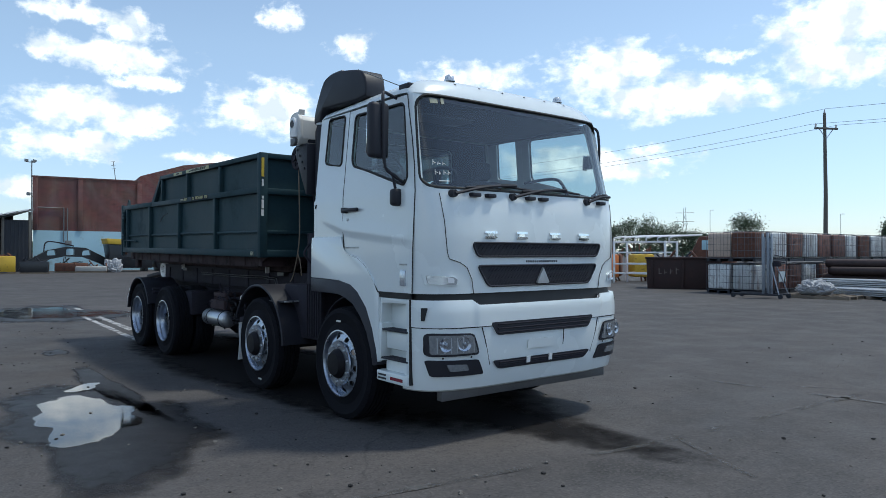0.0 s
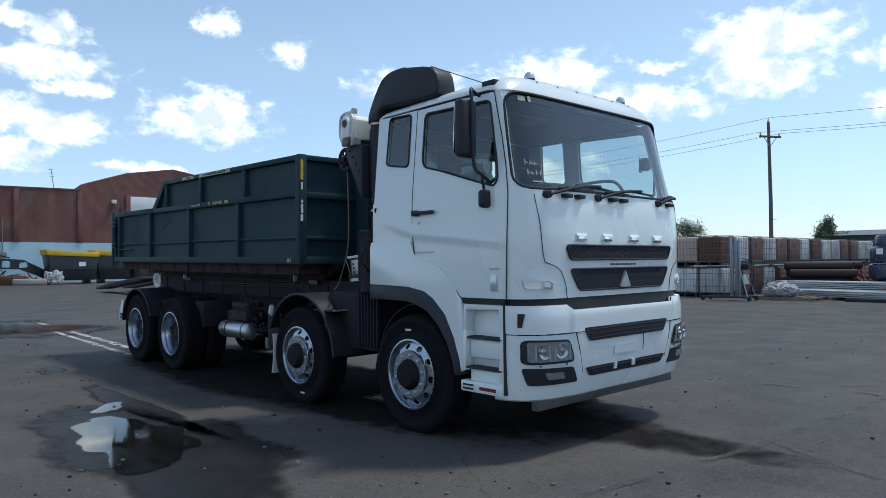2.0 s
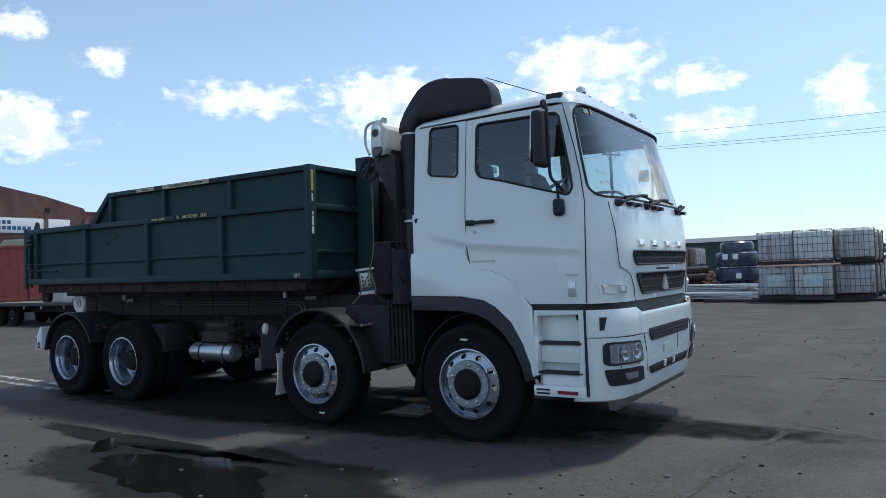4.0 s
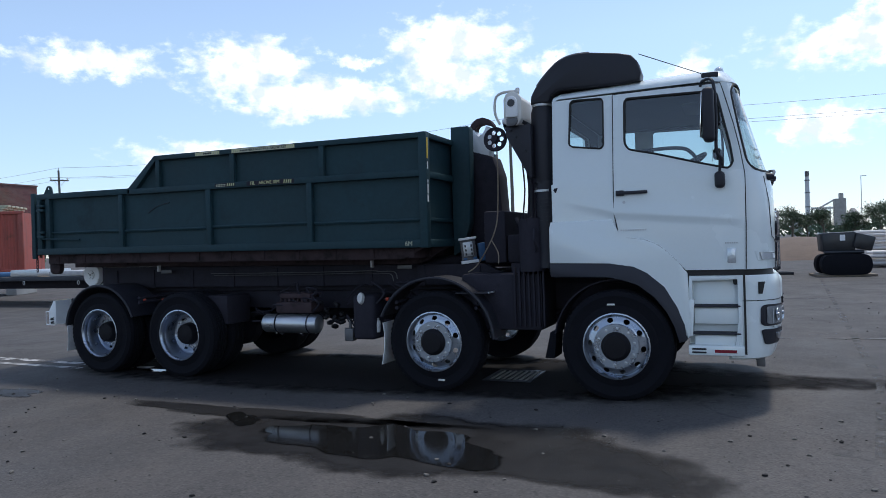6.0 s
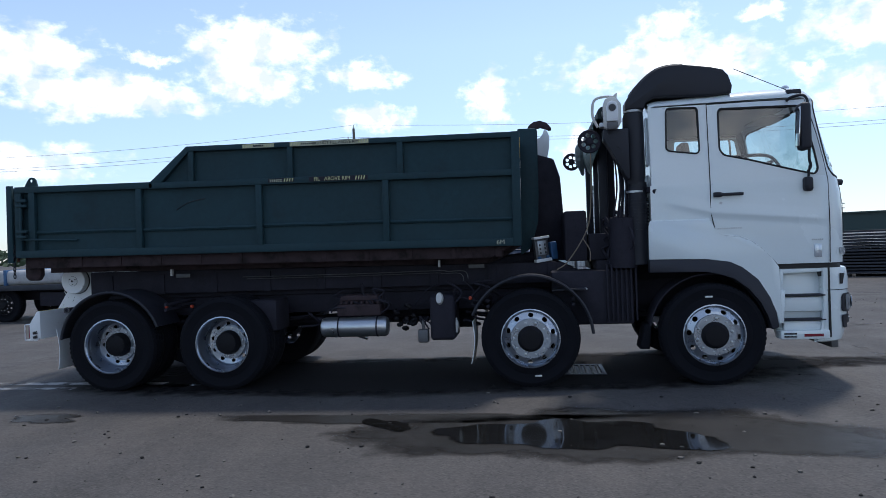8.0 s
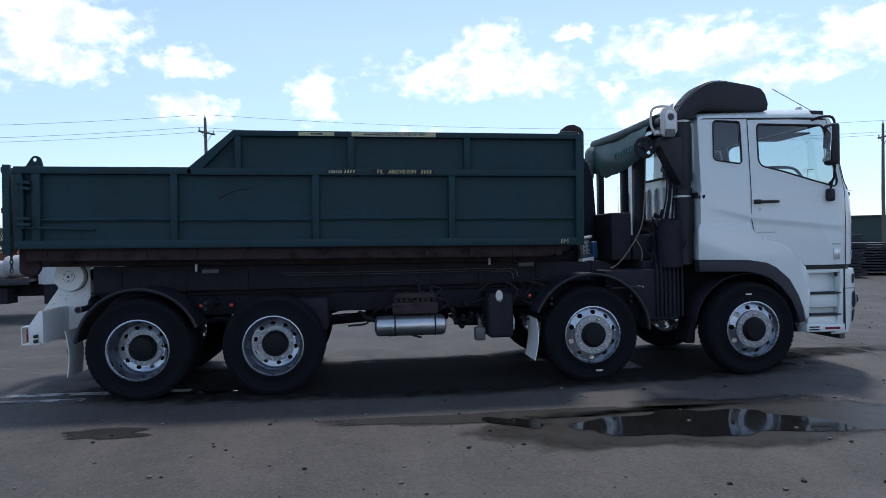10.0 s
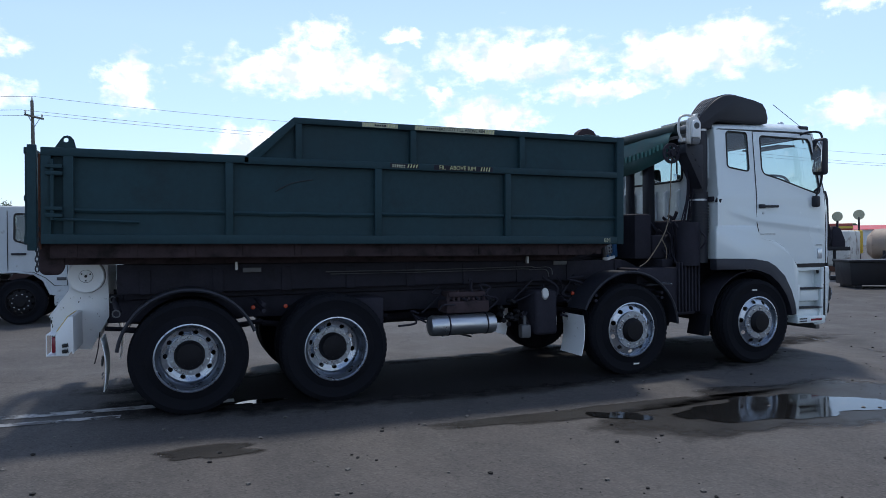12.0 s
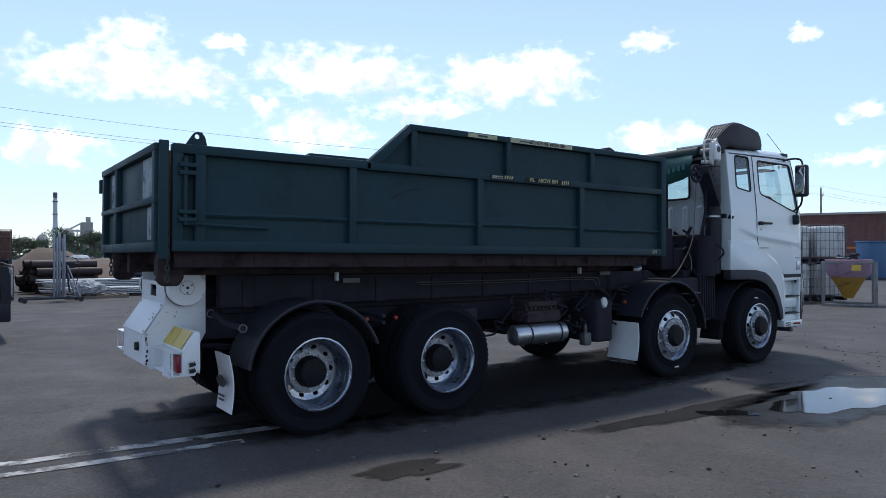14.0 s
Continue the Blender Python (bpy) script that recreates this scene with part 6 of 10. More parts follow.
vb = part("valve_bank", placed(boxm(-0.085, 0.085, 0.0, 0.05, -0.13, 0.13, r=0.006)), M_DULL, mast, "pale hydraulic valve bank")
for z0, z1 in ((-0.15, -0.115), (0.115, 0.14)):
    part("valve_end", placed(boxm(-0.10, 0.10, -0.03, 0.04, z0, z1, r=0.004)), M_WHITE_OLD, vb, "white end block")
part("valve_lid", placed(boxm(-0.06, 0.05, -0.02, 0.0, -0.07, 0.09, r=0.004)), M_STEEL, vb)
for x in (-0.035, 0.03):
    for z in (-0.045, 0.0, 0.045):
        part("spool", placed(boxm(x - 0.009, x + 0.009, -0.032, -0.02, z - 0.013, z + 0.013, r=0.004)), M_DASH, vb)
for x in (-0.05, 0.06):
    part("spool", placed(boxm(x - 0.02, x + 0.02, -0.02, 0.0, -0.112, -0.085, r=0.004)), M_SIGNBLUE, vb)
    part("spool", placed(boxm(x - 0.02, x + 0.02, -0.02, 0.0, 0.092, 0.113, r=0.004)), M_DASH, vb)
bm = placed(boxm(0.11, 0.19, -0.02, 0.05, -0.14, 0.06, r=0.01))
part("blue_valve", bm, M_SIGNBLUE, mast, "blue painted valve")

# ---- hoist arm with its hook ----
arm = part("hook_arm", prism(bmesh.new(), [(-1.84, 1.3), (-1.84, 2.52), (-1.78, 2.6), (-1.52, 2.52), (-1.45, 2.3), (-1.42, 1.75), (-1.40, 1.3)], -0.16, 0.16, 0.02), M_CHASSIS, truck, "black hoist arm standing upright")
hk = [(-1.84, 2.82), (-1.835, 2.93), (-1.80, 3.0), (-1.74, 3.042), (-1.66, 3.052), (-1.58, 3.02), (-1.535, 2.962), (-1.53, 2.935), (-1.56, 2.935), (-1.60, 2.968), (-1.66, 2.985), (-1.725, 2.97), (-1.76, 2.93), (-1.765, 2.82)]
hk = [(x, z - 0.05) for x, z in hk]
part("hook", prism(bmesh.new(), hk, -0.06, 0.06, 0.008), M_UNDER, arm, "dark worn steel hook")
block = [(-1.84, 2.50), (-1.845, 2.84), (-1.765, 2.86), (-1.75, 2.80), (-1.71, 2.765), (-1.66, 2.785), (-1.64, 2.83), (-1.61, 2.90), (-1.585, 2.87), (-1.555, 2.80), (-1.565, 2.66), (-1.60, 2.50)]
part("hook_block", prism(bmesh.new(), block, -0.09, 0.09, 0.008), M_WHITE_OLD, arm, "chipped white hook block")
bm = tube(bmesh.new(), [(-1.75, -0.28, 1.35), (-3.4, -0.28, 1.2)], 0.07, 14)
tube(bm, [(-1.75, 0.28, 1.35), (-3.4, 0.28, 1.2)], 0.07, 14)
part("hoist_ram", bm, M_CHASSIS, arm)

# ---- tail: white rollers, light brackets ----
for side in (-1, 1):
    plate = [(-7.33, 1.37), (-7.67, 1.37), (-7.668, 1.11), (-7.825, 0.88), (-7.832, 0.61), (-7.79, 0.565), (-7.49, 0.54), (-7.33, 0.85)]
    tail = part("tail_plate", prism(bmesh.new(), plate, side * 0.44, side * 0.456, 0.003), M_WHITE_OLD, truck, "chipped white steel tail plate")
    # black ring behind the disc stands in for its contact shade
    part("roller_ring", tube(bmesh.new(), [(-7.515, side * 0.456, 1.25), (-7.515, side * 0.476, 1.25)], 0.163, 40), M_SEAM, tail)
    bm = lathe(bmesh.new(), [(0, 0.105), (0.03, 0.105), (0.032, 0.098), (0.056, 0.098), (0.06, 0.088), (0.15, 0.090), (0.158, 0.082), (0.158, 0.0)], (-7.515, side * 0.472, 1.25), (0, side, 0), 40)
    roller = part("roller", bm, M_WHITE_OLD, tail, "white steel roller disc")
    part("groove", lathe(bmesh.new(), [(0.0545, 0.0), (0.0545, 0.004), (0.061, 0.004), (0.061, 0.0)], (-7.515, side * 0.560, 1.25), (0, side, 0), 32), M_SEAM, roller)
    for k in range(3):
        a = k * math.tau / 3 + 0.5
        part("bolt", lathe(bmesh.new(), [(0, 0.006), (0.007, 0.004), (0.008, 0)], (-7.515 + 0.042 * math.cos(a), side * 0.570, 1.25 + 0.042 * math.sin(a)), (0, side, 0), 8), M_SEAM, roller)
    part("bolt", lathe(bmesh.new(), [(0, 0.008), (0.012, 0.006), (0.013, 0)], (-7.515, side * 0.577, 1.25), (0, side, 0), 10), M_SEAM, roller)
    for x, z in ((-7.36, 1.02), (-7.37, 0.90), (-7.50, 1.04), (-7.64, 1.045), (-7.37, 1.16), (-7.43, 0.82)):
        part("bolt", lathe(bmesh.new(), [(0, 0.012), (0.010, 0.010), (0.012, 0)], (x, side * 0.456, z), (0, side, 0), 8), M_WHITE_OLD, tail)
    rnd = random.Random(17)
    bm = bmesh.new()
    for k in range(24):
        x, z = ((-7.828 + rnd.uniform(0, 0.012), rnd.uniform(0.60, 0.9)) if k % 2 else (rnd.uniform(-7.8, -7.40), rnd.uniform(0.80, 1.05)))
        w = rnd.uniform(0.002, 0.006) * (1.7 if k % 2 else 1)
        prism(bm, [(x - w, z - w), (x + w * 0.4, z - w * 1.3), (x + w, z + w), (x - w * 0.3, z + w * 1.6)], side * 0.4555, side * 0.4585)
    tagged(part("paint_chip", bm, M_SEAM, tail, "dark chips in the white paint"), kind="stuff")
    # lamp bracket: a folded box that stands out from the plate
    ya, yb = min(side * 0.456, side * 1.108), max(side * 0.456, side * 1.108)
    bm = prism(bmesh.new(), [(-7.562, 0.925), (-7.562, 0.64), (-7.605, 0.585), (-7.70, 0.587), (-7.70, 0.775), (-7.60, 0.925)], side * 1.098, side * 1.11, 0.002)
    box(bm, -7.572, -7.563, ya, yb - 0.001, 0.60, 0.922)
    prism(bm, [(-7.575, 0.925), (-7.600, 0.925), (-7.700, 0.778), (-7.690, 0.772)], ya, yb)
    box(bm, -7.70, -7.692, ya, yb, 0.59, 0.772)
    bracket = part("lamp_bracket", bm, M_WHITE_OLD, tail, "folded white tail-lamp bracket")
    for y0, y1 in ((0.50, 0.775), (0.785, 1.06)):
        tmp = prism(bmesh.new(), [(-7.606, 0.924), (-7.610, 0.927), (-7.700, 0.796), (-7.696, 0.793)], side * y0, side * y1)
        part("reflector", tmp, M_YELLOW if side < 0 else M_WHITE_OLD, bracket, "yellow reflective panel" if side < 0 else "")
    for z in (0.587, 0.768):
        part("cage_plate", boxm(-7.775, -7.70, min(side * 0.50, side * 1.10), max(side * 0.50, side * 1.10), z, z + 0.007), M_WHITE_OLD, bracket)
    for y in (0.50, 0.83, 1.095):
        part("cage_post", boxm(-7.775, -7.767, side * y - 0.005, side * y + 0.005, 0.594, 0.768), M_WHITE_OLD, bracket)
    part("tail_lamp", boxm(-7.735, -7.70, side * 1.01 - 0.075, side * 1.01 + 0.075, 0.612, 0.748, r=0.01), M_RED, bracket, "red tail lamp")
    part("tail_lamp", boxm(-7.735, -7.70, side * 0.90 - 0.03, side * 0.90 + 0.03, 0.612, 0.748, r=0.01), M_CLEARLENS, bracket, "clear reversing lamp")
    for z in (0.622, 0.672):
        bm = tube(bmesh.new(), [(-7.648, side * 1.111, z), (-7.602, side * 1.111, z + 0.008)], 0.019, 12)
        slot = part("slot", bm, M_SEAM, bracket, "dark oval slot")
        part("slot_rim", tube(bmesh.new(), [(-7.650 + 0.025 * math.cos(a) + 0.025, side * 1.121, z + 0.004 + 0.019 * math.sin(a)) for a in lin(0, math.tau, 17)], 0.0035, 5, caps=False), M_STEEL, slot)
# rear face between the plates, with its square hole, then a sloped flap and a lower panel
bm = sheet(bmesh.new(), [(-0.44, 1.10), (0.44, 1.10), (0.44, 1.30), (-0.44, 1.30)], [[(-0.12, 1.165), (0.10, 1.165), (0.10, 1.265), (-0.12, 1.265)]], lambda y, z: Vector((-7.668, y, z)), (0.008, 0, 0))
part("tail_panel", bm, M_WHITE_OLD, truck, "white rear panel with a square hole")
flap = part("plate_flap", prism(bmesh.new(), [(-7.665, 1.115), (-7.675, 1.120), (-7.852, 0.868), (-7.842, 0.860)], -0.43, 0.40, 0.002), M_WHITE_OLD, truck, "blank white sloped flap")
for y, f in ((-0.40, 0.08), (0.37, 0.08), (-0.40, 0.92), (0.37, 0.92)):
    part("rivet", lathe(bmesh.new(), [(0, 0.005), (0.009, 0.003), (0.010, 0)], (-7.676 - 0.176 * f, y, 1.119 - 0.252 * f), (-0.82, 0, 0.57), 8), M_SEAM, flap)
bm = boxm(-7.834, -7.826, -0.44, 0.44, 0.60, 0.87)
part("tail_panel", bm, M_WHITE_OLD, truck, "white lower rear panel")
part("tow_eye", lathe(bmesh.new(), [(0, 0.03), (0.035, 0.03), (0.04, 0.0)], (-7.834, -0.20, 0.74), (-1, 0, 0), 14), M_SEAM, truck)
bm = boxm(-7.56, -7.46, -0.44, 0.44, 0.62, 0.80, r=0.01)
part("tail_beam", bm, M_WHITE_OLD, truck, "white rear cross beam")
part("roller_shaft", tube(bmesh.new(), [(-7.515, -0.44, 1.25), (-7.515, 0.44, 1.25)], 0.06, 12), M_CHASSIS, truck)
for side in (-1, 1):
    bm = tube(bmesh.new(), smooth_path([(-7.27, side * 0.46, 1.01), (-7.26, side * 0.62, 0.99), (-7.24, side * 0.72, 0.945), (-7.22, side * 0.86, 0.93), (-7.22, side * 1.10, 0.93)], 5), 0.030, 14)
    stay = part("guard_tube", bm, M_CHASSIS, truck, "black bent tube stay")
    for c, d in (((-7.22, side * 1.10, 0.93), (0, side, 0)), ((-7.29, side * 0.475, 1.012), (-0.5, side, 0.1))):
        part("tube_mouth", lathe(bmesh.new(), [(0.026, 0.0), (0.026, 0.016), (0.036, 0.016), (0.037, 0.0)], c, d, 16), M_DULL, stay)
part("hanging_wire", tube(bmesh.new(), smooth_path([(-7.40, -0.60, 0.72), (-7.42, -0.60, 0.55), (-7.45, -0.60, 0.42)], 4), 0.005, 5), M_CHASSIS, truck)

# ---- ground ----

bm = bmesh.new()
R = 2500.0
vs = [bm.verts.new((x, y, 0)) for x, y in ((-R, -R), (R, -R), (R, R), (-R, R))]
bm.faces.new(vs)
tagged(finish("ground", bm, M_ASPHALT, smooth=0), "worn grey asphalt yard with patches and stains", "ground", kind="structure")
def stain(cx, cy, rx, ry, seed, label, rag=0.3, turn=0.0, z=0.004, name="damp_patch", mat=M_WET, category="stain"):
    """A stain, or shade painted on the ground, that fades at its rim: rings from the middle out, with the rim value
    falling to nought.
    """
    rnd = random.Random(seed)
    ph = [rnd.uniform(0, math.tau) for _ in range(9)]
    verts, rim, faces, n = [(cx, cy, z)], [1.0], [], 64
    for f, v in ((0.35, 1.0), (0.65, 0.8), (0.85, 0.45), (1.0, 0.0)):
        for k in range(n):
            a = k * math.tau / n
            r = f * (1 + rag * sum(math.sin((j + 2) * a + ph[j]) / (j + 2) for j in range(9)))
            x, y = rx * r * math.cos(a), ry * r * math.sin(a)
            verts.append((cx + x * math.cos(turn) - y * math.sin(turn), cy + x * math.sin(turn) + y * math.cos(turn), z))
            rim.append(v)
    faces += [(0, 1 + k, 1 + (k + 1) % n) for k in range(n)]
    for q in range(3):
        o = 1 + q * n
        faces += [(o + k, o + n + k, o + n + (k + 1) % n, o + (k + 1) % n) for k in range(n)]
    me = bpy.data.meshes.new(name)
    me.from_pydata(verts, [], faces)
    me.attributes.new("rim", "FLOAT", "POINT").data.foreach_set("value", rim)
    me.materials.append(mat)
    tagged(new(name, me), label, category, kind="structure")


stain(-1.2, -3.05, 2.0, 0.95, 3, "dark damp stain round a puddle")
stain(-3.0, -2.55, 1.7, 0.22, 4, "dark damp streak on the asphalt")
stain(-6.5, -2.48, 0.42, 0.2, 5, "small dark oil stain on the asphalt")
stain(-14.4, -1.2, 3.6, 1.5, 6, "dark damp stain round a puddle")
# this one darkens the ground below the chassis: painted shade
stain(-2.9, -0.3, 5.4, 1.35, 15, "broad patch of shade painted under the truck", 0.2, mat=M_TRUCKSHADE)
for cx, cy, rx, ry, sd, rag, turn, lb in ((-1.52, -3.10, 0.98, 0.50, 3, 0.30, -0.10, "shallow still puddle mirroring the truck"), (-14.6, -1.2, 2.4, 1.1, 6, 0.36, 0.12, "long shallow puddle beyond the tail of the truck"), (-5.95, -0.95, 0.22, 0.10, 8, 0.3, 0.0, "small bright puddle between the rear wheels"), (-3.10, -2.78, 0.30, 0.13, 12, 0.3, -0.5, "bright lobe of a shallow puddle")):
    stain(cx, cy, rx, ry, sd, lb, rag, turn, 0.008, "puddle", M_WATER, "puddle")


def stripe(x0, y0, x1, y1, w, mat, label):
    d = Vector((x1 - x0, y1 - y0, 0))
    n = Vector((-d.y, d.x, 0)).normalized() * w / 2
    bm = bmesh.new()
    k = max(2, int(d.length / 0.4))
    rnd = random.Random(int(x0 * 31 + y0 * 7))
    a, b = [], []
    for i in range(k + 1):
        p = Vector((x0, y0, 0.006)) + d * i / k
        a.append(bm.verts.new(p + n * rnd.uniform(0.75, 1.1)))
        b.append(bm.verts.new(p - n * rnd.uniform(0.75, 1.1)))
    for i in range(k):
        bm.faces.new((a[i], a[i + 1], b[i + 1], b[i]))
    tagged(finish("painted_line", bm, mat, smooth=0), label, "road line", kind="structure")


stripe(-16.0, -0.34, -6.2, -0.80, 0.16, M_PAINTLINE, "worn white painted line on asphalt")
stripe(-16.0, -0.62, -7.2, -1.06, 0.12, M_PAINTLINE, "worn white painted line on asphalt")
stripe(3.5, 18.0, 2.35, 0.3, 0.10, M_FAINTLINE, "faded bay line on asphalt")
stripe(1.0, 10.4, 7.0, 9.8, 0.10, M_FAINTLINE, "faded bay line on asphalt")
stripe(1.0, 3.25, 6.0, 3.9, 0.10, M_FAINTLINE, "faded bay line on asphalt")
stripe(2.35, 0.3, 1.9, -2.6, 0.08, M_FAINTLINE, "faded bay line on asphalt")
for x0, y0, x1, y1, w in ((2.28, 0.66, 3.3, 0.10, 0.06), (1.90, 3.72, 2.51, 4.03, 0.04), (2.51, 4.03, 3.4, 3.55, 0.05), (2.08, 7.38, 3.1, 8.3, 0.06)):
    stripe(x0, y0, x1, y1, w, M_FAINTLINE, "thin pale scrape across the asphalt")

# drain with an iron grate under the truck
grate = thing("drain_grate", "rusty iron drain grate set flush in the asphalt", "drain", at=pose(-1.30, -0.27, 0) @ Matrix.Diagonal((0.74, 1.0, 1.0, 1.0)))
bm = bmesh.new()
for x in (-0.34, 0.34):
    box(bm, x - 0.03, x + 0.03, -0.33, 0.33, 0.003, 0.016, 0.003)
for y in (-0.3, 0.3):
    box(bm, -0.31, 0.31, y - 0.03, y + 0.03, 0.003, 0.016, 0.003)
part("grate_frame", bm, M_DARKSTEEL, grate)
bar = None
for k in range(7):
    x = -0.27 + k * 0.09
    if bar is None:
        bar = part("grate_bar", boxm(-0.016, 0.016, -0.27, 0.27, 0.003, 0.014), M_CONCRETE, grate)
        bar.location = (x, 0, 0)
    else:
        again(bar, grate, Matrix.Translation((x, 0, 0)))
part("drain_pit", boxm(-0.30, 0.30, -0.27, 0.27, 0.002, 0.0045), M_SEAM, grate)

# loose stones and litter on the asphalt, past counting
bm = bmesh.new()
rnd = random.Random(77)
for k in range(1300):
    if k == 700:
        tagged(finish("loose_stones", bm, material("pale grit", (0.13, 0.12, 0.11), 0.9, var=0.4, scale=20)), "small loose pale stones scattered over the asphalt", "stones", kind="stuff")
        bm = bmesh.new()
    if k % 3 < 2:
        x, y = rnd.uniform(-11, 6), rnd.uniform(-6.5, -1.5)
    else:
        x, y = rnd.uniform(0, 9), rnd.uniform(-3, 10)
    r = rnd.choice((0.004, 0.006, 0.007, 0.009, 0.013, 0.018))
    tmp = bmesh.new()
    bmesh.ops.create_icosphere(tmp, subdivisions=1, radius=r)
    for v in tmp.verts:
        v.co = Vector((v.co.x * rnd.uniform(0.7, 1.5), v.co.y * rnd.uniform(0.7, 1.3), v.co.z * rnd.uniform(0.4, 0.8)))
    tmp2 = Matrix.Translation((x, y, r * 0.4))
    bmesh.ops.transform(tmp, matrix=tmp2, verts=tmp.verts)
    base = len(bm.verts)
    vs = [bm.verts.new(v.co) for v in tmp.verts]
    for f in tmp.faces:
        bm.faces.new([vs[v.index] for v in f.verts])
    tmp.free()
tagged(finish("loose_crumbs", bm, material("dark asphalt crumb", (0.016, 0.015, 0.015), 0.9, var=0.4, scale=20)), "dark loose crumbs of asphalt scattered over the yard", "crumbs", kind="stuff")

# ---- the green hooklift bin on the truck: tilted up a little towards the tail ----
bin_ = thing("hooklift_bin", "dark green ribbed steel hooklift bin with a raised front section", "bin", at=pose(-1.92, 0, 1.50, 0, 0.62, 0))
Y = 1.18
# own frame: x runs back from the front wall as negative, z up from the bottom rail
FL, BK, H1, H2, RX0, RX1 = 0.0, -5.87, 0.82, 1.205, -3.72, -4.15
side_outline = [(FL, 0.0), (BK, 0.0), (BK, H1), (RX1, H1), (RX0, H2), (FL, H2)]
for s in (-1, 1):
    bm = prism(bmesh.new(), side_outline, s * (Y - 0.065), s * (Y - 0.060))
    wall = part("side_wall", bm, M_GREEN, bin_, "dark green sheet side with shallow dents")
    for a, b, z0, z1, nm in ((BK, FL, -0.005, 0.08, "bottom_rail"), (RX1, BK, H1 - 0.07, H1 + 0.004, "top_rail"), (FL, RX0 - 0.02, H2 - 0.055, H2 + 0.004, "top_rail"), (FL, RX1 - 0.05, H1 - 0.075, H1 - 0.005, "mid_rail")):
        bm = boxm(min(a, b), max(a, b), min(s * (Y - 0.09), s * Y), max(s * (Y - 0.09), s * Y), z0, z1, r=0.008)
        part(nm, bm, M_GREEN, bin_)
    bm = prism(bmesh.new(), [(RX1 - 0.02, H1 - 0.06), (RX1 - 0.03, H1 + 0.004), (RX0 - 0.015, H2 + 0.004), (RX0 + 0.05, H2 + 0.004), (RX0 + 0.05, H2 - 0.05), (RX0 + 0.0, H2 - 0.055), (RX1 + 0.06, H1 - 0.06)], s * (Y - 0.08), s * (Y - 0.002), 0.006)
    part("top_rail", bm, M_GREEN, bin_)
    for x in (-1.46, -2.90, -4.33, -5.66, -5.83):
        h = H2 - 0.05 if x > -0.1 else H1 - 0.06
        w = 0.035 if x > -5.5 else 0.04
        part("rib", boxm(x - w, x + w, min(s * (Y - 0.07), s * (Y - 0.004)), max(s * (Y - 0.07), s * (Y - 0.004)), 0.07, h, r=0.006), M_GREEN, bin_)
    for x in (-1.29, -2.53, -3.69):
        part("rib", boxm(x - 0.032, x + 0.032, min(s * (Y - 0.07), s * (Y - 0.006)), max(s * (Y - 0.07), s * (Y - 0.006)), H1 - 0.01, H2 - 0.045, r=0.006), M_GREEN, bin_)
    # slim pressed stiffener between the ribs, wavy from knocks
    for a, b, dz in ((-0.08, -1.42, 0.0), (-1.5, -2.86, 0.004), (-2.94, -4.29, -0.006), (-4.37, -5.62, 0.0)):
        rnd = random.Random(int(a * 100) + s)
        pts = [(a + (b - a) * k / 8, s * (Y - 0.05), 0.29 + dz + rnd.uniform(-0.004, 0.004)) for k in range(9)]
        part("stiffener", tube(bmesh.new(), pts, 0.022, 6), M_GREEN, bin_)
    # lifting lug with its eye
    bm = sheet(bmesh.new(), [(-5.60, H1), (-5.77, H1), (-5.72, H1 + 0.08), (-5.70, H1 + 0.105), (-5.67, H1 + 0.115), (-5.64, H1 + 0.105), (-5.62, H1 + 0.08)], [circle(0.02, 12, -5.68, H1 + 0.075)],
               lambda x, z: Vector((x, s * (Y - 0.04), z)), (0, 0.02, 0))
    part("lifting_lug", bm, M_GREEN, bin_, "eyed lifting lug")
    # latch gear at the rear post
    bm = bmesh.new()
    tube(bm, [(-5.78, s * (Y + 0.015), 0.2), (-5.78, s * (Y + 0.015), 0.72)], 0.016, 8)
    for z in (0.66, 0.60, 0.30, 0.24):
        box(bm, -5.83, -5.70, min(s * (Y - 0.01), s * (Y + 0.035)), max(s * (Y - 0.01), s * (Y + 0.035)), z - 0.016, z + 0.016, 0.004)
    tube(bm, [(-5.78, s * (Y + 0.01), 0.21), (-5.1, s * (Y - 0.03), 0.19)], 0.014, 6)
    part("latch_rod", bm, M_GREEN, bin_, "green door latch rod")
    # chain hanging by the tail
    bm = bmesh.new()
    for k in range(9):
        c = Vector((-5.90, s * (Y - 0.02), 0.12 - k * 0.042))
        ax = (Vector((1, 0, 0)), Vector((0, 1, 0)))[k % 2]
        tube(bm, [c + ax * 0.014 * math.cos(j * math.tau / 10) + Vector((0, 0, 0.028)) * math.sin(j * math.tau / 10) for j in range(11)], 0.006, 5, caps=False)
    part("chain", bm, M_DARKSTEEL, bin_, "dark hanging chain")
# scrape arcs left on the side sheet
bm = tube(bmesh.new(), smooth_path([(-3.55, -Y + 0.058, 0.62), (-3.75, -Y + 0.056, 0.58), (-3.9, -Y + 0.056, 0.50)], 5), 0.006, 5)
part("scrape", bm, M_DARKSTEEL, bin_, "curved scrape on the paint")
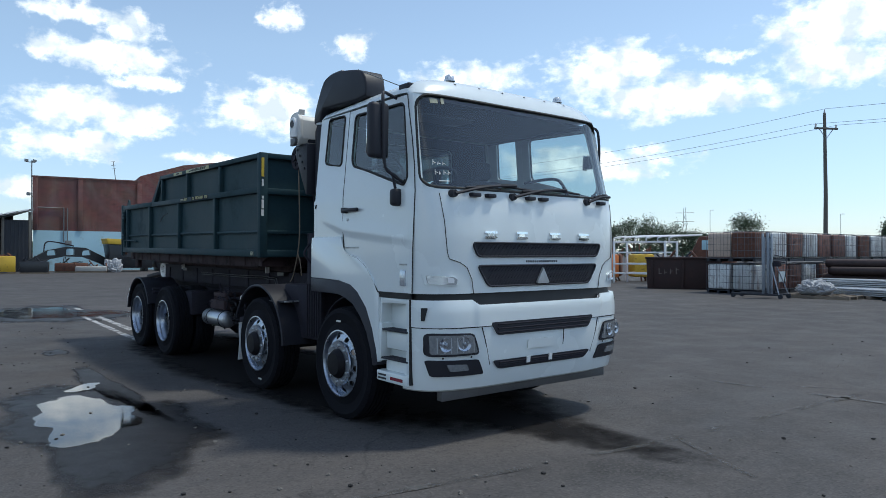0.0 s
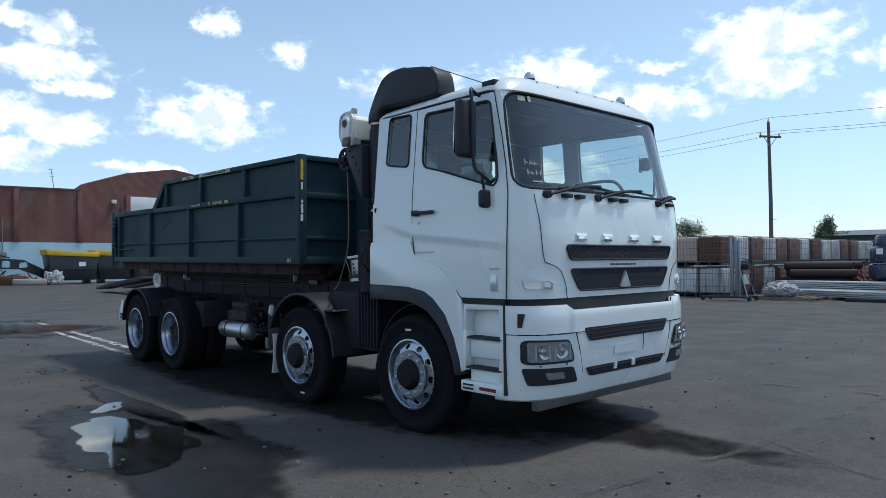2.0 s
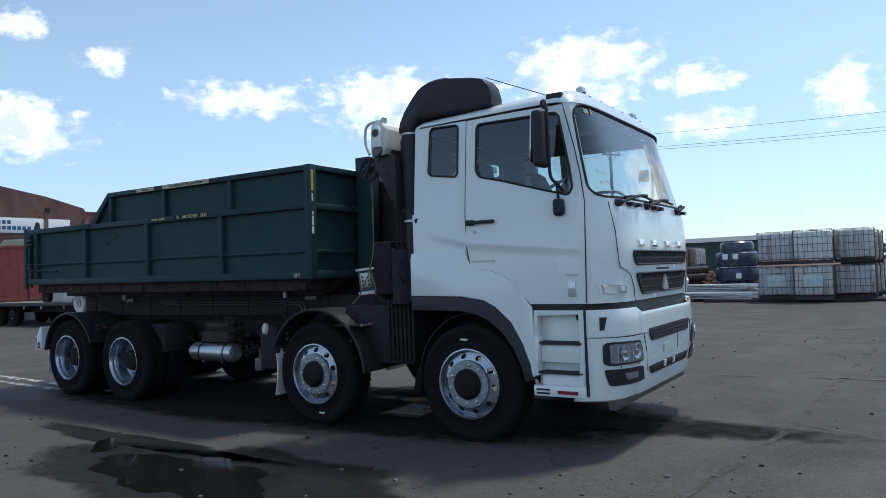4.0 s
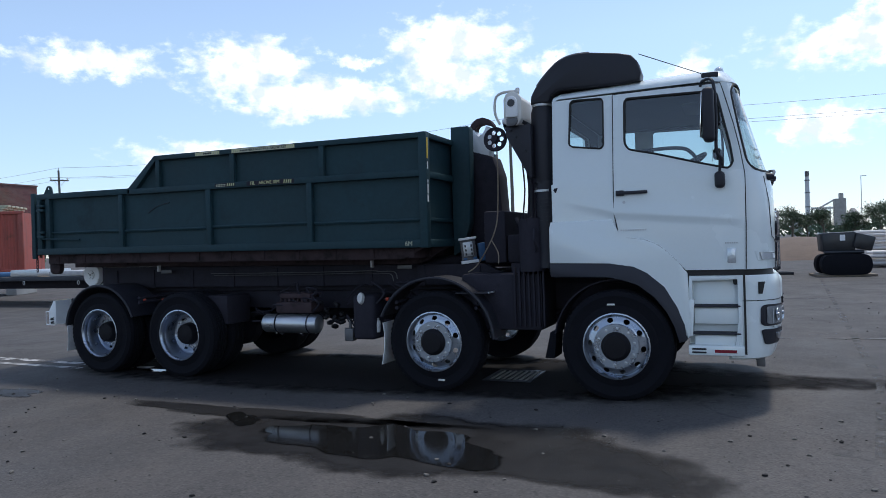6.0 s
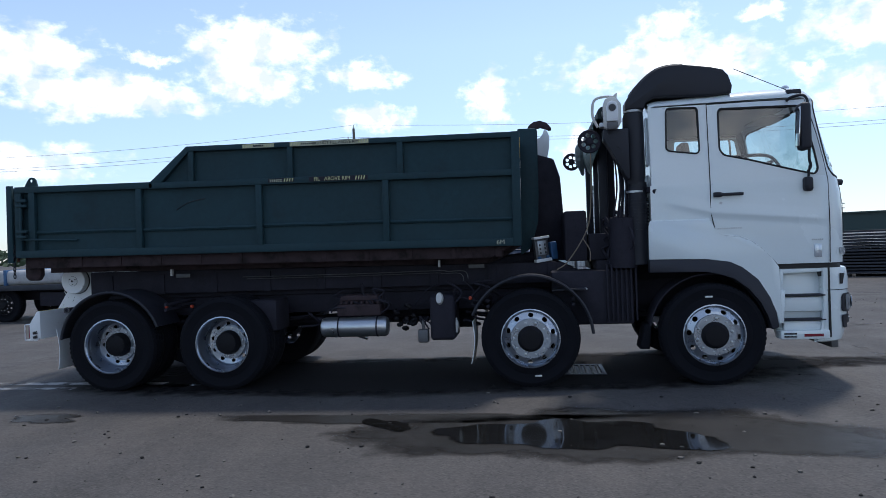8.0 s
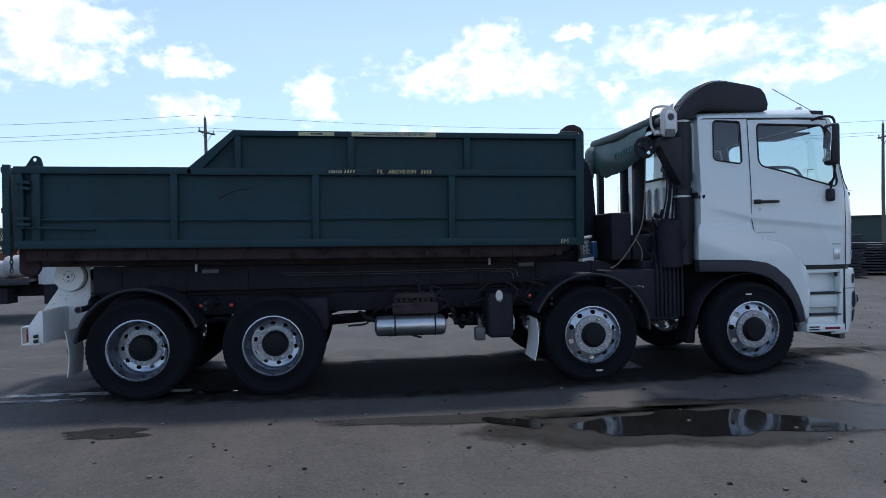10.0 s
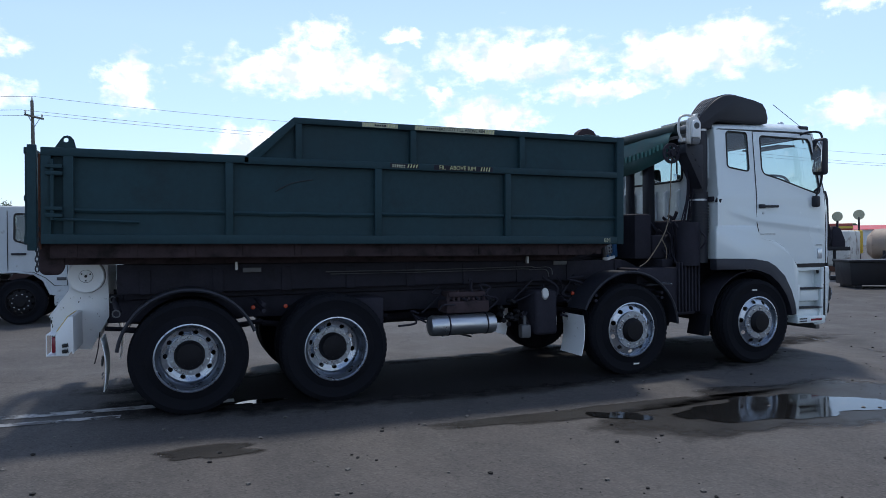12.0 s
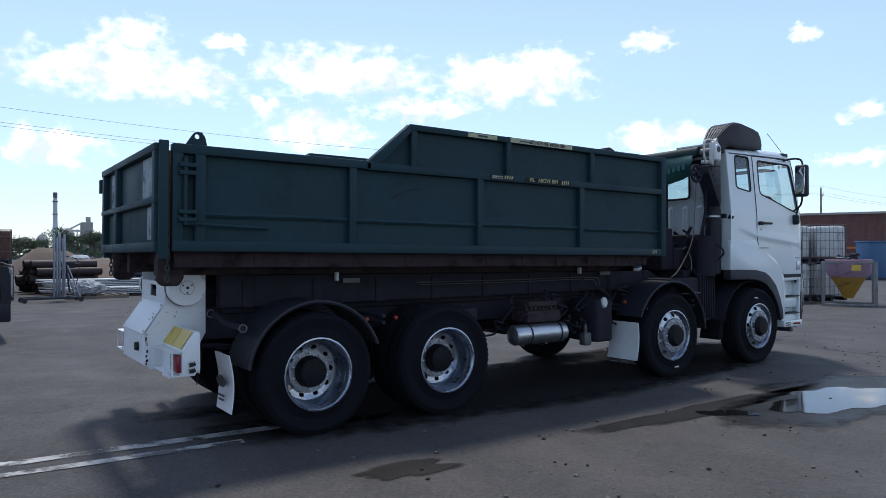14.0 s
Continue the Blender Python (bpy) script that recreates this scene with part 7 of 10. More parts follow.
# front wall with ribs and the upright hook post
bm = prism(bmesh.new(), [(-Y + 0.05, 0.0), (-Y + 0.05, H2), (Y - 0.05, H2), (Y - 0.05, 0.0)], -0.062, -0.056, axis="x")
part("front_wall", bm, M_GREEN, bin_)
for z0, z1 in ((-0.005, 0.08), (H1 - 0.09, H1 - 0.02), (H2 - 0.055, H2 + 0.004)):
    part("front_rail", boxm(-0.083, -0.003, -Y + 0.088, Y - 0.088, z0, z1, r=0.008), M_GREEN, bin_)
part("front_rail", boxm(-0.06, -0.02, -Y + 0.08, Y - 0.08, 0.27, 0.31, r=0.006), M_GREEN, bin_)
for y in (-Y + 0.045, Y - 0.045):
    part("corner_post", boxm(-0.088, 0.003, y - 0.048, y + 0.048, -0.008, H2 + 0.007, r=0.008), M_GREEN, bin_)
for y in (-0.34, 0.34):
    bm = prism(bmesh.new(), [(-0.02, -0.12), (0.10, -0.04), (0.185, 0.25), (0.20, 0.6), (0.20, 1.33), (0.185, 1.36), (-0.03, 1.36)], y - 0.07, y + 0.07, 0.012)
    part("hook_post", bm, M_GREEN, bin_, "green upright post for the lifting hook")
part("hook_bar", tube(bmesh.new(), [(0.06, -0.34, 1.31), (0.06, 0.34, 1.31)], 0.035, 12), M_GREEN, bin_)
# floor and inside
M_BINFLOOR = material("dusty scraped bin floor", (0.06, 0.05, 0.045), 0.85, var=0.35, scale=2, fine=30, bump=0.3)
part("floor_plate", boxm(BK + 0.01, -0.06, -Y + 0.06, Y - 0.06, 0.0, 0.012), M_BINFLOOR, bin_)
# underframe: long bearers, cross ribs, sloped nose
for y in (-0.55, 0.55):
    bm = prism(bmesh.new(), [(-0.25, -0.15), (-0.02, -0.004), (BK + 0.02, -0.004), (BK + 0.02, -0.20), (-0.4, -0.20)], y - 0.06, y + 0.06, 0.006)
    part("bearer", bm, M_UNDER, bin_, "rust-brown floor bearer")
for k in range(12):
    x = -0.25 - k * 0.49
    part("cross_rib", boxm(x - 0.035, x + 0.035, -Y + 0.12, Y - 0.12, -0.12, -0.004, r=0.006), M_UNDER, bin_)
for s in (-1, 1):
    bm = prism(bmesh.new(), [(-0.10, -0.005), (BK + 0.05, -0.005), (BK + 0.05, -0.13), (-0.35, -0.13)], s * (Y - 0.16), s * (Y - 0.13), 0.003)
    part("skirt_plate", bm, M_UNDER, bin_, "rust-brown skirt below the bottom rail")
    bm = prism(bmesh.new(), [(BK - 0.055, 0.0), (BK + 0.15, 0.0), (BK + 0.15, -0.22), (BK + 0.11, -0.28), (BK - 0.015, -0.28), (BK - 0.055, -0.24)], s * 0.88, s * 0.96, 0.02)
    part("tail_foot", bm, M_UNDER, bin_, "brown tail roller foot")
    part("rust_bar", boxm(BK - 0.025, BK - 0.004, min(s * 1.10, s * 1.135), max(s * 1.10, s * 1.135), -0.05, H1 - 0.05, r=0.004), M_RUST, bin_, "rusty upright bar behind the gate post")
# tailgate: a ribbed leaf bowed back in the middle
gate = part("tailgate", boxm(BK - 0.075, BK - 0.06, -1.12, 1.12, 0.02, H1 - 0.02, r=0.003), M_GREEN, bin_, "green ribbed tailgate, closed")
for z0, z1 in ((-0.01, 0.07), (0.36, 0.41), (H1 - 0.06, H1 + 0.0)):
    part("gate_rail", boxm(BK - 0.13, BK - 0.055, -1.15, 1.15, z0, z1, r=0.008), M_GREEN, gate)
for y in (-1.09, 0.42, 1.09):
    part("gate_rib", boxm(BK - 0.125, BK - 0.06, y - 0.045, y + 0.045, 0.0, H1, r=0.008), M_GREEN, gate)
for y in (-1.165, 1.165):
    part("gate_post", boxm(BK - 0.10, BK - 0.03, y - 0.02, y + 0.02, -0.06, H1 + 0.02, r=0.006), M_GREEN, gate)
part("gate_hinge", boxm(BK - 0.14, BK - 0.03, 1.17, 1.25, H1 - 0.22, H1 - 0.08, r=0.008), M_GREEN, gate)
# pale patches put the sky's sheen on the gate panels as colour
M_GATESHEEN = material("chalky worn paint", (0.30, 0.34, 0.37), 0.7, var=0.3, scale=3, fine=30, bump=0.15, dirt=(0.012, 0.034, 0.036), dirt_amount=0.35, dirt_scale=4)
for y0, y1, z0, z1 in ((-1.04, -0.52, 0.43, H1 - 0.07), (0.47, 0.86, 0.43, H1 - 0.07), (-1.04, -0.7, 0.09, 0.35)):
    part("bare_patch", boxm(BK - 0.0785, BK - 0.0755, y0, y1, z0, z1), M_GATESHEEN, gate, "pale patch painting the sky's sheen on the gate")
part("short_rod", boxm(-4.95, -4.93, 0.9, 0.93, H1, H1 + 0.1), M_GREEN, bin_)

# warning stickers: readable words in yellow, the rest as bars
def sticker(x0, x1, z, h, words, bars, band=M_CHASSIS, ink=M_YELLOWTEXT, owner=bin_):
    y = -Y - 0.003
    part("sticker", boxm(x0, x1, y - 0.001, y + 0.002, z, z + h), band, owner, "weathered cream warning strip" if band is M_STICKER else "dark warning strip with cream words")
    for xa in bars:
        for k in range(4):
            bm = prism(bmesh.new(), [(xa + k * 0.030, z + 0.004), (xa + k * 0.030 + 0.012, z + 0.004), (xa + k * 0.030 + 0.022, z + h - 0.004), (xa + k * 0.030 + 0.010, z + h - 0.004)], y - 0.004, y - 0.001)
            part("hazard_bar", bm, M_YELLOWTEXT, owner)
    if words:
        body, xc, size = words
        text("warning_text", body, size, pose(xc, y - 0.002, z + h / 2, 90, 0, 0), ink, owner, "capital warning words")


sticker(-2.52, -1.63, H2 - 0.05, 0.047, ("DO NOT FILL ABOVE RIM", -2.0, 0.046), (-2.51, -1.745), M_STICKER, M_SEAM)
sticker(-3.07, -2.70, H2 - 0.048, 0.042, None, (-3.06, -2.81), M_STICKER)
sticker(-2.31, -1.65, H1 - 0.062, 0.050, ("FIL   ABOVE RIM", -2.05, 0.058), (-1.79,))
sticker(-2.78, -2.48, H1 - 0.055, 0.042, None, (-2.60,))
bm = bmesh.new()
for k in range(8):
    box(bm, -2.39 + k * 0.022, -2.375 + k * 0.022, -Y - 0.006, -Y - 0.003, H2 - 0.034, H2 - 0.020)
for k in range(5):
    box(bm, -2.94 + k * 0.024, -2.922 + k * 0.024, -Y - 0.006, -Y - 0.003, H2 - 0.036, H2 - 0.018)
part("print_bar", bm, M_SEAM, bin_, "small unreadable print bars")
bm = bmesh.new()
for k in range(6):
    box(bm, -2.76 + k * 0.024, -2.742 + k * 0.024, -Y - 0.006, -Y - 0.003, H1 - 0.036, H1 - 0.024)
    box(bm, -2.76 + k * 0.024, -2.744 + k * 0.024, -Y - 0.006, -Y - 0.003, H1 - 0.052, H1 - 0.042)
part("print_bar", bm, M_STICKER, bin_, "small unreadable print bars")
text("size_mark", "6M", 0.07, pose(-0.22, -Y - 0.003, 0.036, 90, 0, 0), M_STICKER, bin_, "faded painted size mark")
# marker tape down the front corner: yellow above, worn white below
bm = boxm(0.0035, 0.006, -Y + 0.012, -Y + 0.045, 0.93, 1.15)
part("marker_tape", bm, M_YELLOW, bin_, "yellow reflective tape")
bm = bmesh.new()
rnd = random.Random(5)
z = 0.90
while z > 0.42:
    h = rnd.uniform(0.03, 0.11)
    if rnd.random() < 0.8:
        part("marker_tape", boxm(0.0035, 0.006, -Y + 0.012 + rnd.uniform(0, 0.008), -Y + 0.045 - rnd.uniform(0, 0.006), z - h, z), M_WHITETEXT, bin_, "worn white marker tape")
    z -= h + 0.012

# ---- the yard round the truck ----
def local(x, y, turn=0.0, z=0.0):
    return pose(x, y, z, 0, 0, turn)


# brick warehouse: long wall along y, pale blue dado, a flat bay and a gabled bay
ware = thing("brick_warehouse", "old red-brick warehouse with a pale blue painted base", "building", at=local(-62.0, 5.4))
prof = [(0.0, 3.45), (0.0, 7.95), (8.4, 8.05), (8.6, 8.6), (12.5, 9.9), (16.8, 10.6), (21.5, 9.8), (25.0, 8.9), (25.2, 8.5), (34.6, 8.5), (34.6, 3.45)]


def askew(bm):
    """The end wall runs back at a slant, not square."""
    for v in bm.verts:
        v.co.y -= v.co.x * 0.16
    return bm


part("brick_wall", askew(prism(bmesh.new(), prof, -18.0, 0.0, axis="x")), M_BRICK, ware, "weathered red brick wall")
part("painted_base", askew(prism(bmesh.new(), [(-0.003, 0), (-0.003, 3.45), (34.6, 3.45), (34.6, 0)], -17.95, 0.03, axis="x")), M_BLUEPAINT, ware, "pale blue painted base")
for y0, y1, z0, z1 in ((0, 8.4, 7.95, 8.05), (25.2, 34.6, 8.5, 8.5)):
    part("coping", prism(bmesh.new(), [(y0 - 0.1, z0), (y0 - 0.1, z0 + 0.12), (y1 + 0.1, z1 + 0.12), (y1 + 0.1, z1)], -0.4, 0.05, axis="x"), M_BRICK, ware)
for y in (0.15, 3.6, 8.5, 12.6, 21.4, 25.1):
    part("pier", boxm(0.0, 0.14, y - 0.2, y + 0.2, 3.45, 7.9, r=0.01), M_BRICK, ware)
bm = bmesh.new()
tube(bm, [(0.1, 0.3, 5.4), (0.1, 2.3, 5.4), (0.1, 2.3, 2.5)], 0.05, 6)
tube(bm, [(0.1, 2.6, 5.4), (0.1, 2.6, 2.5)], 0.04, 6)
part("conduit", bm, M_CORRUG, ware)
part("meter_box", boxm(0.02, 0.2, 2.4, 2.9, 2.2, 2.6, r=0.02), M_CORRUG, ware)
part("wall_lamp", boxm(0.02, 0.35, 11.1, 11.5, 7.0, 7.35, r=0.04), M_GREYBOX, ware)
part("corner_pipe", tube(bmesh.new(), [(0.1, -0.12, 0), (0.1, -0.12, 9.3)], 0.045, 8), M_CORRUG, ware)
bm = boxm(-0.1, 0.1, -0.55, 0.15, 9.15, 9.2)
for y in (-0.5, 0.1):
    prism(bm, [(y - 0.16, 9.2), (y - 0.12, 9.42), (y + 0.14, 9.36), (y + 0.12, 9.2)], -0.1, 0.15, axis="x")
box(bm, 0.0, 0.35, -0.5, -0.22, 6.35, 6.62, 0.04)
part("flood_lamp", bm, M_CORRUG, ware)
bm = bmesh.new()
tube(bm, [(-2, 7.0, 8.0), (-2, 6.75, 10.0)], 0.03, 5)
for k in range(3):
    tube(bm, [(-2, 6.62 - 0.04 * k, 9.3 + k * 0.32), (-2, 6.98 - 0.04 * k, 9.36 + k * 0.32)], 0.02, 4)
part("aerial", bm, M_CORRUG, ware)
for y in (16.2, 21.6):
    part("wall_vent", boxm(0.01, 0.08, y - 0.2, y + 0.2, 8.3, 8.75), M_SEAM, ware)
sign = thing("wall_sign", "white company sign board fixed to a brick wall", "sign", at=local(-61.95, 0))
part("board", boxm(0.0, 0.06, 18.2, 29.0, 6.4, 7.75, r=0.01), M_SIGN, sign)
part("sign_badge", prism(bmesh.new(), [(21.0 + 0.52 * math.sin(k * math.tau / 6), 7.08 + 0.56 * math.cos(k * math.tau / 6)) for k in range(6)], 0.06, 0.07, axis="x"), M_SIGNBLUE, sign, "plain navy hexagon")
for k in range(5):
    part("sign_bar", boxm(0.06, 0.07, 21.8 + k * 0.42, 22.1 + k * 0.42, 7.18, 7.5), M_SIGNBLUE, sign)
for k in range(9):
    part("sign_bar", boxm(0.06, 0.07, 21.8 + k * 0.42, 22.1 + k * 0.42, 6.68, 7.0), M_SIGNBLUE, sign)

# lean-to shed beside it
shed = thing("open_shed", "dark corrugated-iron lean-to shed full of clutter", "shed", at=local(-61.0, 5.2))
part("shed_roof", prism(bmesh.new(), [(-0.1, 5.0), (-0.1, 5.15), (-9.0, 3.0), (-9.0, 2.85)], -10, 1.5, axis="x"), M_CORRUG, shed)
bm = bmesh.new()
for y in (-0.3, -2.2, -4.4, -6.6, -8.7):
    box(bm, 0.8, 1.0, y - 0.1, y + 0.1, 0, 4.95 + y * 0.24, 0.01)
part("shed_post", bm, M_POLE, shed)
part("shed_back", prism(bmesh.new(), [(-0.1, 0), (-0.1, 5.0), (-9, 2.85), (-9, 0)], -10, -9.9, axis="x"), M_SEAM, shed)
bm = bmesh.new()
for k in range(14):
    box(bm, 0.9, 0.94 + 0.03 * (k % 2), -2.1 + k * 0.14, -1.965 + k * 0.14, 0, 4.2)
part("shed_cladding", bm, M_DARKSTEEL, shed)
bm = bmesh.new()
for k in range(8):
    prism(bm, [(-7.5 + k * 0.9, 3.4 + k * 0.2), (-7.5 + k * 0.9, 3.5 + k * 0.2), (-6.8 + k * 0.9, 3.68 + k * 0.2), (-6.8 + k * 0.9, 3.58 + k * 0.2)], 1.5, 1.7, axis="x")
part("roof_edge", bm, M_WHITE_OLD, shed)


def drum(bm, x, y, r, h, z=0.0):
    lathe(bm, [(0, 0), (r, 0), (r, h * 0.3), (r * 1.03, h * 0.32), (r, h * 0.34), (r, h * 0.66), (r * 1.03, h * 0.68), (r, h * 0.7), (r, h), (0, h)], (x, y, z), (0, 0, 1), 14)


# excavator boom lying by the wall
boom = thing("excavator_boom", "black steel excavator boom lying on the ground by a wall", "boom", at=local(-58.0, 7.4, 90))
bo = [(-3.6, 0.2), (-3.0, 0.9), (-1.6, 1.75), (-0.2, 2.05), (1.2, 1.95), (2.6, 1.2), (3.6, 0.35), (3.3, 0.1), (2.2, 0.7), (1.0, 1.2), (-0.4, 1.25), (-1.6, 1.0), (-2.8, 0.35)]
eyes = [rounded([(x - 0.36, 1.32), (x - 0.30, 1.72), (x + 0.26, 1.76), (x + 0.34, 1.36)], 0.1, 3) for x in (-1.3, 0.05, 1.25)]
eyes[1] = rounded([(-0.28, 1.36), (-0.24, 1.88), (0.36, 1.88), (0.36, 1.36)], 0.1, 3)
part("boom_box", sheet(bmesh.new(), bo, eyes, lambda x, z: Vector((x, -0.25, z)), (0, 0.5, 0)), M_BLACKPOLY, boom)
bm = tube(bmesh.new(), smooth_path([(-1.8, 0.2, 1.6), (-1.6, 0.3, 2.4), (-0.6, 0.3, 2.35), (0.4, 0.3, 2.1)], 5), 0.05, 6)
part("hose", bm, M_CHASSIS, boom)

# yellow-topped hoppers
for k, (x, y) in enumerate(((-56.5, 11.6), (-56.8, 15.2))):
    hop = thing("spreader_hopper", "black hopper with a yellow rim standing on the asphalt", "hopper", "hoppers by the wall", at=local(x, y, 90))
    part("hopper_body", prism(bmesh.new(), [(-1.5, 0.3), (-1.8, 2.25), (1.85, 2.1), (1.6, 0.3)], -0.9, 0.9, 0.03), M_BLACKPOLY, hop)
    part("rim", prism(bmesh.new(), [(-1.85, 2.27), (-1.95, 2.72), (1.95, 2.50), (1.9, 2.12)], -1.0, 1.0, 0.04), M_YELLOWP, hop, "yellow top")
    for a in (-1.2, 1.2):
        part("hopper_leg", boxm(a - 0.1, a + 0.1, -0.8, 0.8, 0, 0.55, r=0.02), M_BLACKPOLY, hop)
    part("ledge", boxm(-1.75, 1.75, -0.96, -0.9, 1.15, 1.24, r=0.01), M_BLACKPOLY, hop)
    part("label_plate", boxm(0.4, 0.9, -0.915, -0.90, 1.4, 1.75), M_SIGN, hop)

# low clutter along the wall
BOARDS = {}


def pallet(owner, x0, y0, w=1.2, d=1.0, mat=None):
    """Three bearers and seven slats, each an object of its own on shared meshes."""
    mat = mat or M_WOOD
    key = (w, d, mat.name)
    if key not in BOARDS:
        pair = []
        for nm, bm in (("bearer", boxm(0, w, 0, 0.1, 0, 0.1)), ("slat", boxm(0, 0.11, 0, d, 0.1, 0.125))):
            me = bpy.data.meshes.new(nm)
            bm.to_mesh(me)
            bm.free()
            me.materials.append(mat)
            pair.append(me)
        BOARDS[key] = pair
    for me, spots in zip(BOARDS[key], ([(x0, y0 + k * (d - 0.1) / 2) for k in range(3)], [(x0 + k * (w - 0.11) / 6, y0) for k in range(7)])):
        for x, y in spots:
            o = new(me.name.split(".")[0], me)
            o.parent = owner
            o.matrix_basis = pose(x, y, 0)


rnd = random.Random(31)
for k, (x, y, w, h, mt, nm, lb) in enumerate(((-55.0, 7.0, 2.2, 0.75, M_RUST, "scrap_crate", "rusty steel crate of scrap by the wall"), (-54.0, 8.2, 2.2, 0.5, M_CONCRETE, "block_stack", "grey stack of blocks on a pallet"),
                                              (-53.0, 4.2, 1.8, 0.9, M_BLACKPOLY, "tyre_heap", "dark low heap of rubber"), (-55.0, 2.6, 1.2, 1.3, M_YELLOWP, "small_loader", "small yellow machine among clutter"),
                                              (-51.0, -2.6, 2.0, 1.0, M_CHASSIS, "machine_frame", "dark machine frame standing on asphalt"))):
    ob = thing(nm, lb, nm.replace("_", " "), at=local(x, y, 80 + rnd.uniform(-10, 10)))
    bm = boxm(-w / 2, w / 2, -0.5, 0.5, 0.12, h, r=0.06, seg=2)
    part("body", bm, mt, ob)
    pallet(ob, -w / 2, -0.55, w, 1.1)
    for j in range(7):
        bm = bmesh.new()
        a = (rnd.uniform(-w / 2, w / 2), rnd.uniform(-0.5, 0.5), h - 0.05)
        tube(bm, [a, (a[0] + rnd.uniform(-0.5, 0.5), a[1] + rnd.uniform(-0.3, 0.3), h + rnd.uniform(0.05, 0.5))], rnd.uniform(0.02, 0.06), 6)
        part("odd_bar", bm, M_RUST if k % 2 else M_DARKSTEEL, ob)


def lumpy(cx, cy, r, h, seed, mat, name, label, cat, z=0.0):
    bm = bmesh.new()
    bmesh.ops.create_icosphere(bm, subdivisions=5, radius=1.0)
    noise.seed_set(seed)
    for v in bm.verts:
        n = v.co.copy()
        k = 1 + 0.35 * noise.noise(n * 1.6 + Vector((seed, 0, 0))) + 0.16 * noise.noise(n * 4) + 0.09 * noise.noise(n * 9) + 0.05 * noise.noise(n * 19)
        v.co = Vector((n.x * r * k, n.y * r * k * 0.8, max(0.0, (n.z * 0.5 + 0.35)) * h * 1.2 * k))
    ob = finish(name, bm, mat)
    ob.location = (cx, cy, z)
    return tagged(ob, label, cat)


lumpy(-54.5, 9.9, 0.8, 0.95, 3, M_BAG, "bulk_bag", "slumped white woven bulk bag", "bag")

# red container with timber on top
cont = thing("shipping_container", "faded red corrugated shipping container with timber on top", "container", at=local(-29.6, 11.6, 33, 0.35))
bm = bmesh.new()
n = 26
pts = []
for k in range(n):
    x = -3.0 + 6.0 * k / n
    pts += [(x, -1.22), (x + 0.06, -1.17), (x + 0.13, -1.17), (x + 0.19, -1.22)]
pts += [(3.0, -1.22), (3.0, 1.22), (-3.0, 1.22)]
prism(bm, pts, 0.65, 3.1, axis="z")
part("corrugated_shell", bm, M_CONTAINER, cont)
for x in (-3.0, 3.0):
    part("corner_post", boxm(x - 0.08, x + 0.08, -1.25, -1.1, 0.6, 3.15, r=0.01), M_CONTAINER, cont)
part("top_rail", boxm(-3.08, 3.08, -1.26, -1.14, 3.03, 3.15, r=0.01), M_CONTAINER, cont)
part("bottom_rail", boxm(-3.08, 3.08, -1.26, -1.14, 0.6, 0.75, r=0.01), M_CONTAINER, cont)
for x in (-2.5, 0, 2.5):
    part("support_block", boxm(x - 0.2, x + 0.2, -1.1, 1.1, -0.35, 0.6, r=0.02), M_CONCRETE, cont)
plank = None
timber = thing("timber_stack", "pale sawn timber stacked on a container roof", "timber", at=local(-29.6, 11.6, 33, 3.5))
for k in range(5):
    for j in range(3):
        m = pose(-0.3 + 0.1 * j, -1.0 + k * 0.42, 0.09 * j + 0.045)
        if plank is None:
            plank = part("plank", boxm(-2.6, 2.6, -0.15, 0.15, -0.04, 0.04, r=0.006), M_STICKER, timber)
            plank.matrix_basis = m
        else:
            again(plank, timber, m)


# ---- bulk containers in wire cages ----
M_FADEDLABEL = material("sun-faded picture label", (0.50, 0.58, 0.60), 0.5, var=0.25, scale=5, fine=18, bump=0.05, dirt=(0.55, 0.52, 0.14), dirt_amount=0.14, dirt_scale=6)


M_CAGE = material("weathered galvanised cage wire", (0.13, 0.135, 0.15), 0.6, 0.3, var=0.3, scale=6, bump=0.1)


